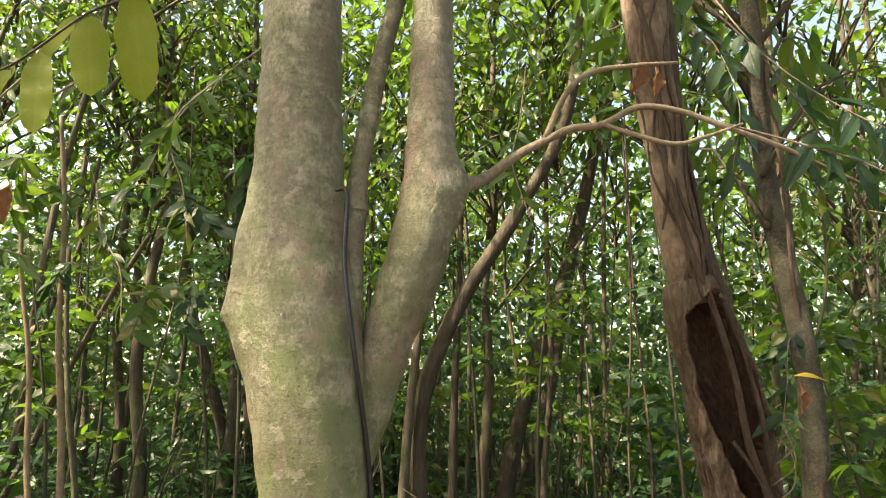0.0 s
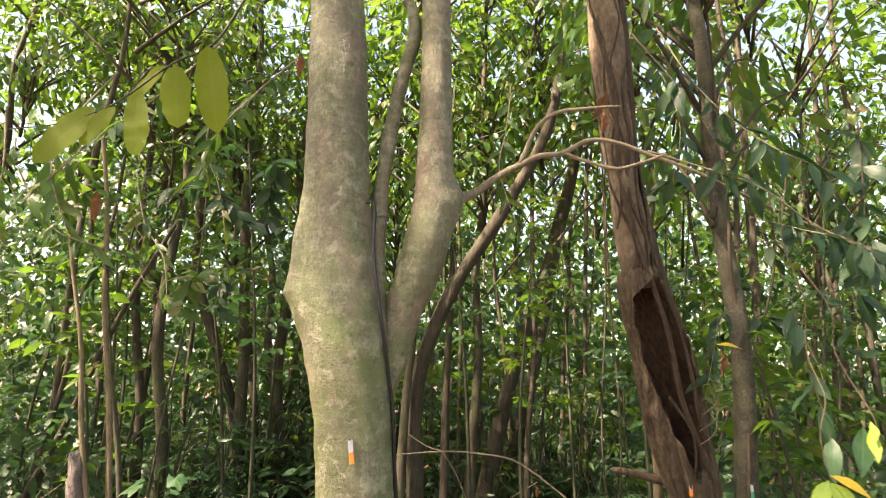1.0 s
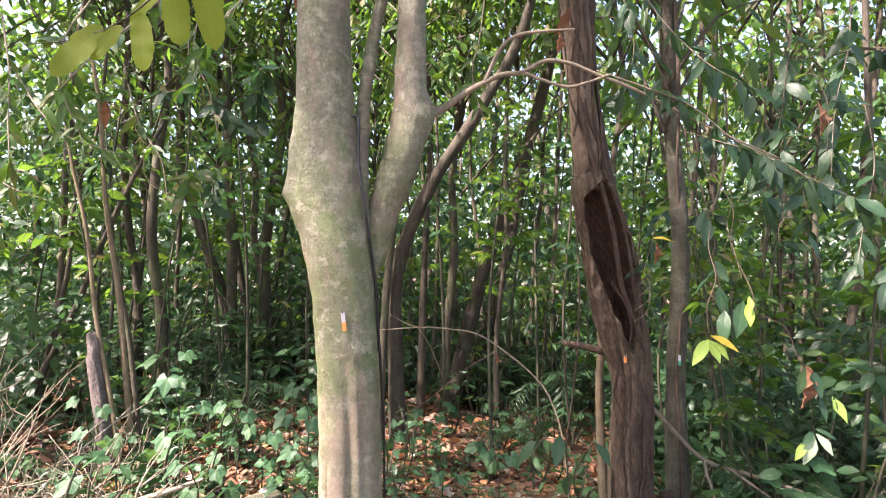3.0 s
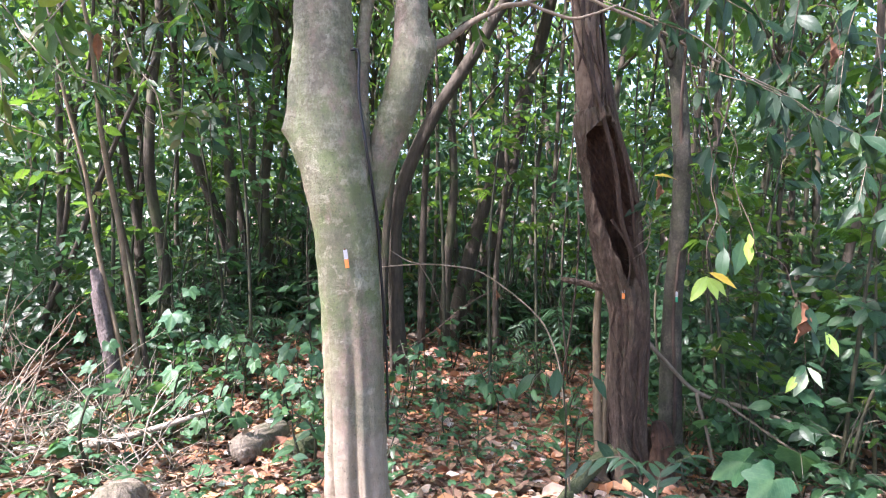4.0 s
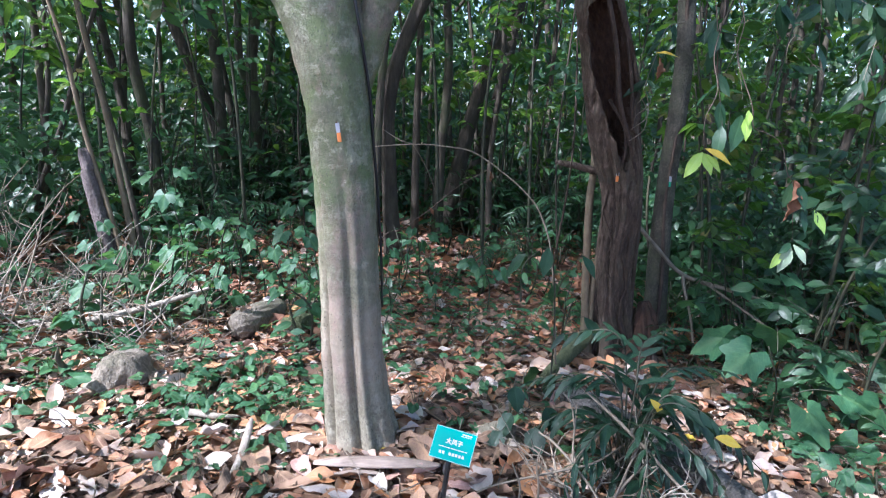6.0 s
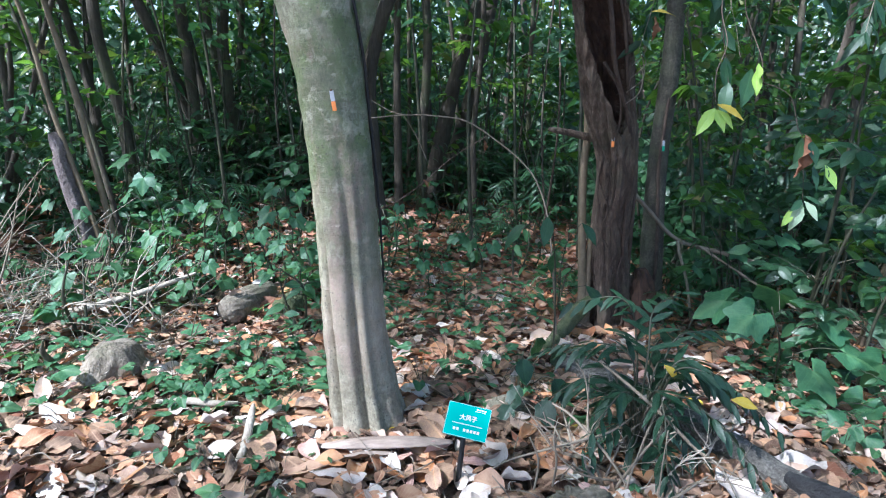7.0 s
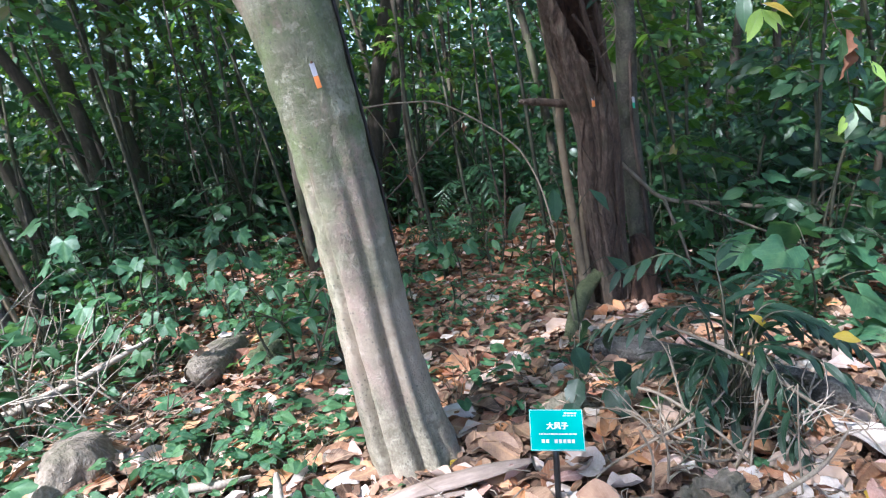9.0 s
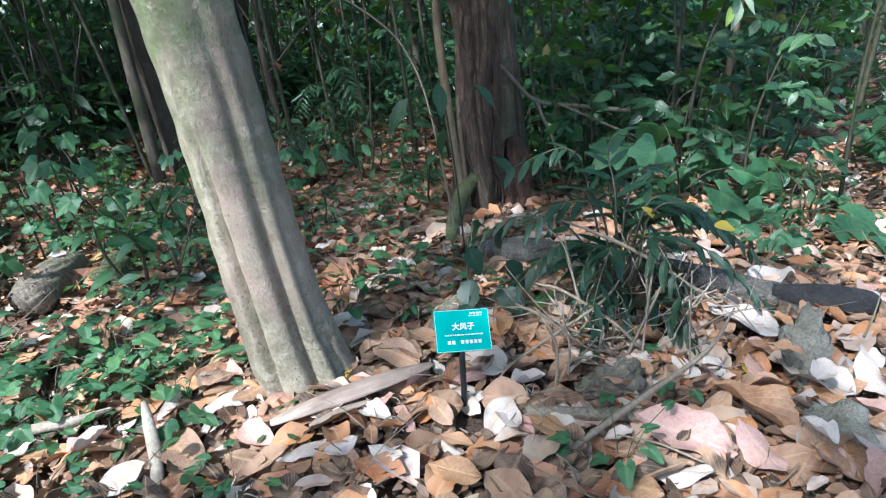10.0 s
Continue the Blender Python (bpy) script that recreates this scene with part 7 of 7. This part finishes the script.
SPRAYS = [
    ([(1.05, 0.55, 3.1, 0.006), (1.25, 0.35, 2.6, 0.005), (1.42, 0.2, 1.95, 0.004), (1.46, 0.15, 1.6, 0.003), (1.49, 0.1, 1.35, 0.002)], 9, 0.14),
    ([(1.0, 0.25, 2.43, 0.005), (1.22, 0.22, 2.34, 0.005), (1.39, 0.2, 2.26, 0.004), (1.58, 0.2, 2.11, 0.004), (1.77, 0.15, 2.0, 0.003), (1.90, 0.1, 1.87, 0.002)], 16, 0.15),
    ([(1.38, 0.3, 2.18, 0.004), (1.5, 0.2, 2.11, 0.004), (1.64, 0.15, 2.05, 0.0035), (1.93, 0.1, 1.89, 0.003), (2.16, 0.1, 1.79, 0.002)], 13, 0.14),
    ([(1.75, 0.5, 2.5, 0.005), (1.82, 0.4, 2.2, 0.004), (1.9, 0.3, 1.95, 0.003), (1.88, 0.2, 1.68, 0.002)], 10, 0.14),
    ([(2.5, 0.8, 2.5, 0.005), (2.42, 0.6, 2.1, 0.004), (2.3, 0.5, 1.8, 0.003), (2.2, 0.4, 1.58, 0.002)], 11, 0.15),
    ([(2.8, 0.7, 2.1, 0.005), (2.6, 0.55, 1.85, 0.004), (2.45, 0.45, 1.65, 0.003), (2.3, 0.35, 1.52, 0.002)], 9, 0.15),
    ([(2.2, 0.9, 2.9, 0.006), (2.0, 0.6, 2.5, 0.005), (1.85, 0.4, 2.15, 0.004), (1.7, 0.3, 1.75, 0.002)], 16, 0.16),
    ([(1.3, 1.0, 3.4, 0.006), (1.42, 0.8, 2.95, 0.005), (1.6, 0.6, 2.6, 0.004), (1.8, 0.45, 2.4, 0.002)], 14, 0.16),
    ([(2.7, 1.2, 3.3, 0.006), (2.5, 0.9, 2.8, 0.005), (2.3, 0.7, 2.4, 0.004), (2.15, 0.5, 2.0, 0.002)], 16, 0.16),
    ([(2.9, 0.9, 2.6, 0.006), (2.75, 0.7, 2.2, 0.005), (2.65, 0.6, 1.95, 0.004), (2.6, 0.5, 1.7, 0.002)], 13, 0.16),
    ([(1.75, 1.4, 1.95, 0.004), (1.6, 1.25, 1.9, 0.004), (1.5, 1.1, 1.72, 0.003), (1.42, 1.0, 1.55, 0.002)], 8, 0.15),
    ([(1.15, 1.2, 3.5, 0.005), (1.3, 1.0, 3.15, 0.004), (1.35, 0.9, 2.8, 0.003), (1.28, 0.85, 2.5, 0.002)], 12, 0.15),
]
for k, (rows, n, ln) in enumerate(SPRAYS):
    spray([(*r[:3], r[3] * 0.6) for r in rows], int(n * 2.0), ln * 0.80, LANCE_M if k % 3 == 1 else OVAL_S, "drooping twig with dark green pointed leaves", 600 + k, 27 if k == 2 else None, M_TWIG if k % 3 else M_VINE, 0.75)
LEFT_SPRAYS = [
    ([(-1.0, 0.9, 3.3, 0.006), (-1.2, 0.7, 2.9, 0.005), (-1.35, 0.5, 2.6, 0.004), (-1.55, 0.4, 2.3, 0.002)], 16, 0.16),
    ([(-1.6, 1.0, 3.2, 0.006), (-1.7, 0.8, 2.8, 0.005), (-1.6, 0.6, 2.5, 0.004), (-1.4, 0.5, 2.15, 0.002)], 16, 0.15),
    ([(-2.2, 1.0, 3.0, 0.006), (-2.0, 0.8, 2.6, 0.005), (-1.85, 0.6, 2.3, 0.004), (-1.75, 0.5, 1.95, 0.002)], 16, 0.15),
    ([(-2.4, 1.4, 2.8, 0.006), (-2.1, 1.2, 2.5, 0.005), (-1.8, 1.0, 2.3, 0.004), (-1.5, 0.9, 2.2, 0.002)], 16, 0.16),
    ([(-2.6, 1.2, 2.4, 0.006), (-2.3, 1.0, 2.2, 0.005), (-2.0, 0.8, 2.0, 0.004), (-1.7, 0.7, 1.9, 0.002)], 14, 0.15),
    ([(-0.8, 1.6, 3.6, 0.006), (-0.95, 1.3, 3.2, 0.005), (-1.05, 1.1, 2.9, 0.004), (-1.1, 1.0, 2.6, 0.002)], 14, 0.16),
    ([(-1.4, 1.8, 3.4, 0.006), (-1.35, 1.6, 3.0, 0.005), (-1.2, 1.5, 2.7, 0.004), (-1.1, 1.4, 2.4, 0.002)], 14, 0.16),
    ([(-2.0, 2.0, 2.9, 0.006), (-1.8, 1.8, 2.55, 0.005), (-1.6, 1.7, 2.3, 0.004), (-1.5, 1.6, 2.0, 0.002)], 16, 0.15),
    ([(-0.45, 2.2, 3.6, 0.006), (-0.55, 2.0, 3.2, 0.005), (-0.6, 1.9, 2.9, 0.004), (-0.7, 1.8, 2.6, 0.002)], 16, 0.16),
    ([(0.05, 2.2, 3.7, 0.006), (0.0, 2.0, 3.3, 0.005), (-0.05, 1.9, 3.0, 0.004), (0.05, 1.8, 2.6, 0.002)], 16, 0.16),
    ([(0.6, 2.0, 3.6, 0.006), (0.55, 1.9, 3.2, 0.005), (0.5, 1.8, 2.9, 0.004), (0.6, 1.7, 2.5, 0.002)], 16, 0.16),
]
for k, (rows, n, ln) in enumerate(LEFT_SPRAYS):
    spray(rows, int(n * 1.5), ln * 0.9, LANCE_L, "leafy twig of a green tree hanging into the clearing", 700 + k, None, M_TWIG, 0.7)
# broad leafy boughs in the upper layer at both sides
g_b = np.random.default_rng(48)
OVAL_L = [leaf_mesh("leaf", s, M_LEAF_FAR) for s in OVAL]
for k in range(26):
    left = k < 15
    x, y, z = (g_b.uniform(-3.2, -0.7), g_b.uniform(1.2, 3.2), g_b.uniform(2.1, 3.6)) if left else (g_b.uniform(1.7, 3.6), g_b.uniform(0.9, 2.6), g_b.uniform(1.9, 3.4))
    a, ln = g_b.uniform(0, 6.28), g_b.uniform(0.5, 0.9)
    dx, dy = math.cos(a) * ln, math.sin(a) * ln * 0.6
    spray([(x, y, z, 0.005), (x + dx * 0.4, y + dy * 0.4, z + 0.06, 0.004), (x + dx * 0.75, y + dy * 0.75, z - 0.03, 0.003), (x + dx, y + dy, z - 0.2, 0.0015)], 24, g_b.uniform(0.10, 0.145), (OVAL_L, LANCE_L, OVAL_S)[k % 3], "leafy bough of a green forest tree", 740 + k, None, M_VINE, 0.45, 1.15)
# dead leaves caught in the twigs
for p, d, s in (((-1.30, 0.5, 2.36), (0.05, -0.1, -1), 0.16), ((-0.42, 0.6, 3.0), (0.1, 0, -1), 0.17), ((-0.50, 0.7, 3.12), (0.0, 0, -1), 0.15), ((1.671, -0.13, 1.213), (0.05, -0.1, -1), 0.20), ((1.98, 0.3, 2.30), (0.3, 0, -1), 0.18), ((0.83, 0.20, 2.58), (0.05, 0, -1), 0.12), ((0.98, 0.8, 2.95), (-0.3, 0, -0.8), 0.2), ((1.475, 0.95, 1.72), (0.1, -0.1, -1), 0.15), ((0.62, 1.04, 1.10), (0.2, 0, -1), 0.08), ((0.285, 0.87, 0.92), (0.5, 0, -0.7), 0.07), ((2.35, 0.4, 1.7), (0.1, 0, -1), 0.15)):
    tagged(link("dead_leaf", RUST_M[int(p[2] * 10) % 2], None, "", leaf_pose(p, d, (0.6, -1, 0.1), s * 0.8, 0.9)), "curled rust-brown dead leaf caught on a twig", "leaf", "dead leaves in the twigs")
tagged(link("dead_leaf", YELLOW_M[0], None, "", leaf_pose((1.45, 0.93, 1.74), (1, 0, 0.05), (0, -0.5, 1), 0.13, 1.2)), "yellow leaf resting on the hollow tree", "leaf", "dead leaves in the twigs")

# the twig of the front tree that holds two of them
held = thing("hanging_twig", (-0.22, 0.20, 3.5), "thin bare twig hanging from the grey tree", "twig", "hanging twigs")
V, F = tube([(-0.20, 0.16, 3.52, 0.006), (-0.36, 0.45, 3.38, 0.004), (-0.47, 0.64, 3.20, 0.003), (-0.50, 0.70, 3.11, 0.0015)], 30, 6, None, 0.06, 2)
V2, F2 = tube([(-0.40, 0.52, 3.32, 0.003), (-0.40, 0.58, 3.14, 0.002), (-0.42, 0.60, 2.99, 0.0012)], 16, 5)
V, F = join([(V, F), (V2, F2)])
link("twig", mesh("twig", V - np.array(held.location), F, M_VINE), held)

# arching bare twigs beside the trees
arch = thing("arching_twig", (1.03, 1.05, -0.05), "long bare arching stem beside the hollow tree", "twig")
off = np.array(arch.location)
for rows in ([(1.06, 1.05, -0.1, 0.008), (1.03, 1.05, 0.28, 0.008), (0.988, 1.05, 0.647, 0.007), (0.918, 1.05, 0.859, 0.007), (0.836, 1.05, 0.972, 0.006), (0.706, 1.05, 1.084, 0.006), (0.53, 1.05, 1.201, 0.006), (0.371, 1.05, 1.232, 0.005), (0.196, 1.05, 1.241, 0.005), (-0.075, 1.05, 1.22, 0.004)],
             [(0.196, 1.05, 1.241, 0.004), (0.117, 1.05, 1.262, 0.004), (0.021, 1.05, 1.319, 0.003)], [(0.19, 1.06, 1.236, 0.004), (0.255, 1.15, 1.113, 0.004), (0.322, 1.2, 0.945, 0.002)]):
    V, F = tube([(*r[:3], r[3] * 0.7) for r in rows], 50, 8, None, 0.06, len(rows))
    link("twig", mesh("twig", V - off, F, M_TWIG), arch)
dead = thing("leaning_twig", (0.004, 0.89, 0.0), "bare grey twig leaning behind the front tree", "twig")
V, F = tube([(-0.35, 0.92, 0.02, 0.004), (0.004, 0.89, 0.694, 0.0035), (0.128, 0.89, 0.789, 0.003), (0.281, 0.89, 0.894, 0.003), (0.434, 0.89, 1.025, 0.0025), (0.615, 0.89, 1.134, 0.002)], 40, 8, None, 0.06, 9)
link("twig", mesh("twig", V - np.array(dead.location), F, M_VINE), dead)

# thin vertical lianas hanging among the trees
g_l = np.random.default_rng(91)
for k in range(14):
    x, y = g_l.uniform(-3.6, 4.2), g_l.uniform(2.8, 7.5)
    z0 = float(gz(x, y))
    x2, y2 = x + g_l.normal(0, 0.25), y + g_l.normal(0, 0.2)
    liana([(x, y, z0 - 0.05, 0.012), (x + g_l.normal(0, 0.1), y, z0 + 1.3, 0.011), (x2 + g_l.normal(0, 0.1), y2, z0 + 2.8, 0.010), (x2, y2, z0 + 4.6, 0.008)], (M_VINE, M_BARK_DARK, M_BARK_TREES)[k % 3], "thin hanging liana among the trees", 40, 6)


# thin wiry twigs hanging through the leaves
g_w = np.random.default_rng(95)
for k in range(16):
    right = k < 9
    x, y = (g_w.uniform(1.45, 3.3), g_w.uniform(0.0, 1.6)) if right else (g_w.uniform(-2.9, -1.3), g_w.uniform(0.9, 2.0))
    z, rows = g_w.uniform(2.0, 3.4), []
    steps = int(g_w.integers(6, 11))
    for s in range(steps):
        rows.append((x, y, z, 0.0021 * (1 - 0.5 * s / steps)))
        x, y, z = x + g_w.normal(0.02, 0.09), y + g_w.normal(0, 0.06), z - g_w.uniform(0.08, 0.26)
    t = thing("hanging_twig", rows[0][:3], "thin bare wiry twig hanging among green leaves", "twig", "hanging twigs")
    V, F = tube(rows, 44, 5, None, 0.05, k)
    link("twig", mesh("twig", V - np.array(rows[0][:3]), F, (M_TWIG, M_VINE, M_VINE)[k % 3]), t)
    for j in range(2):
        b = np.array(rows[int(g_w.integers(1, steps - 1))][:3])
        e = b + np.array([g_w.normal(0, 0.16), g_w.normal(0, 0.08), -g_w.uniform(0.05, 0.25)])
        V, F = tube([(*b, 0.002), (*((b + e) / 2 + g_w.normal(0, 0.03, 3)), 0.0016), (*e, 0.001)], 14, 5)
        link("side_twig", mesh("side_twig", V - np.array(rows[0][:3]), F, (M_TWIG, M_VINE, M_VINE)[k % 3]), t)


# ---- single fallen leaves ----
FALLEN = [[leaf_mesh("fallen_leaf", s, m) for s in CRISP] for m in (M_FALL_TAN, M_FALL_PALE, M_FALL_ROSE)]
FALLEN_LABEL = ("curled tan-orange dry leaf on the forest floor", "pale bleached dry leaf on the forest floor", "rosy-brown dry leaf on the forest floor")
g_f = np.random.default_rng(15)


def fallen(x, y, size, kind, turn=None, tilt=0.25, up=0.02, width=None):
    a = g_f.uniform(0, 6.28) if turn is None else radians(turn)
    d = (math.cos(a), math.sin(a), g_f.normal(0, 0.12))
    nrm = (g_f.normal(0, tilt), g_f.normal(0, tilt), 1)
    c = np.array((x, y, float(gz(x, y)) + up)) - np.array(d) * size / 2
    return tagged(link("fallen_leaf", FALLEN[kind][int(g_f.integers(7))], None, "", leaf_pose(c, d, nrm, size, width or g_f.uniform(0.85, 1.3))), FALLEN_LABEL[kind], "leaf", "large fallen leaves")


# the ones that stand out: large leaves round the sign and the stones, then those before the trunk
BY_STONES = [
    (0.81, -0.83, 0.25, 2, -57), (1.05, -0.84, 0.26, 0, -83), (0.92, -0.96, 0.18, 2, -104), (0.95, -0.78, 0.17, 0, 7), (1.28, -0.83, 0.23, 1, -86), (1.23, -0.91, 0.13, 0, -82), (1.09, -1.01, 0.21, 0, 13), (1.17, -1.04, 0.19, 1, -116), (1.38, -0.51, 0.27, 1, -81),
    (1.66, -0.35, 0.28, 1, 5), (1.02, -0.39, 0.24, 1, -103), (1.17, -0.45, 0.13, 1, -100), (1.16, -0.59, 0.18, 1, -110), (1.05, -0.59, 0.12, 1, -91), (0.93, -0.52, 0.11, 0, -78), (0.53, -0.30, 0.21, 1, -82), (0.51, -0.64, 0.16, 0, -73), (0.34, -0.12, 0.13, 0, -69),
    (0.42, -0.09, 0.16, 0, -63), (0.76, -0.42, 0.16, 1, 7), (0.23, -0.71, 0.13, 0, -47), (0.70, -0.91, 0.19, 1, -61), (0.67, -0.75, 0.08, 1, -6), (0.59, -0.44, 0.12, 1, -8), (0.47, -0.61, 0.09, 2, 99), (1.46, -0.57, 0.10, 0, -87), (1.77, -0.40, 0.12, 0, -97),
]
BY_TRUNK = [
    (1.78, -0.64, 0.13, 2, -91), (1.20, -0.73, 0.17, 2, -109), (1.39, -0.92, 0.18, 1, -123), (0.45, -0.57, 0.13, 1, -92), (0.57, -0.65, 0.10, 1, -78), (0.45, -0.35, 0.10, 2, -12), (-0.14, -0.04, 0.15, 0, 33), (-0.24, -0.01, 0.20, 1, 16), (-0.38, -0.18, 0.25, 0, -62),
    (-0.60, -0.04, 0.13, 1, 33), (-0.58, -0.18, 0.07, 0, 7), (-0.07, -0.41, 0.14, 1, 12), (0.02, -0.47, 0.09, 1, 6), (0.23, -0.42, 0.13, 0, 18), (0.30, -0.12, 0.20, 0, -62), (0.24, 0.03, 0.10, 1, 8), (-0.27, -0.13, 0.08, 1, 34),
    (0.02, -0.28, 0.13, 1, -26), (0.11, -0.56, 0.11, 1, -58), (0.30, -0.46, 0.12, 0, -86), (-0.72, -0.01, 0.10, 0, 39), (-0.78, 0.02, 0.07, 1, 29), (0.21, -0.68, 0.05, 0, -69), (0.14, -0.36, 0.12, 1, -61), (-0.17, -0.25, 0.14, 2, -67),
]
for x, y, size, kind, turn in BY_STONES + BY_TRUNK:
    fallen(x, y, size, kind, turn, 0.22, 0.05 + 0.02 * g_f.random(), g_f.uniform(0.85, 1.15))
for k in range(60):
    x, y = g_f.uniform(0.45, 1.9), g_f.uniform(-1.35, -0.25)
    fallen(x, y, g_f.uniform(0.10, 0.20), int(g_f.choice([0, 0, 1, 2])), None, 0.25, g_f.uniform(0.02, 0.05))
for k in range(220):
    x, y = g_f.uniform(-1.9, 2.1), g_f.uniform(-1.5, 1.1)
    if x * x + y * y < 0.045 or (x - 0.34) ** 2 + (y + 0.54) ** 2 < 0.016:
        continue
    fallen(x, y, g_f.uniform(0.09, 0.19), int(g_f.choice([0, 0, 0, 1, 2])), None, 0.3, g_f.uniform(0.02, 0.05))
for x, y, z, kd in ((-1.33, 0.37, 0.16, 0), (-1.22, 0.36, 0.12, 1), (-1.22, 0.42, 0.20, 1), (-0.90, 1.36, 0.15, 0), (-0.82, 1.60, 0.14, 1), (1.21, -0.90, 0.09, 1), (1.19, -0.80, 0.11, 0), (1.04, -1.02, 0.055, 1), (0.78, -0.60, 0.065, 0), (0.84, -0.55, 0.065, 2)):
    fallen(x, y, 0.10, kd, None, 0.5, z - float(gz(x, y)))
for x, y, s in ((0.13, -0.15, 0.07), (0.98, -0.02, 0.1), (1.20, -0.66, 0.12), (1.62, 0.3, 0.12), (-1.55, 0.3, 0.09), (0.40, -0.08, 0.08)):
    tagged(link("fallen_leaf", YELLOW_M[0], None, "", leaf_pose((x, y, float(gz(x, y)) + 0.045), (math.cos(9 * x), math.sin(9 * x), 0.1), (0.1, -0.2, 1), s, 1.5)), "small bright yellow fallen leaf", "leaf", "large fallen leaves")
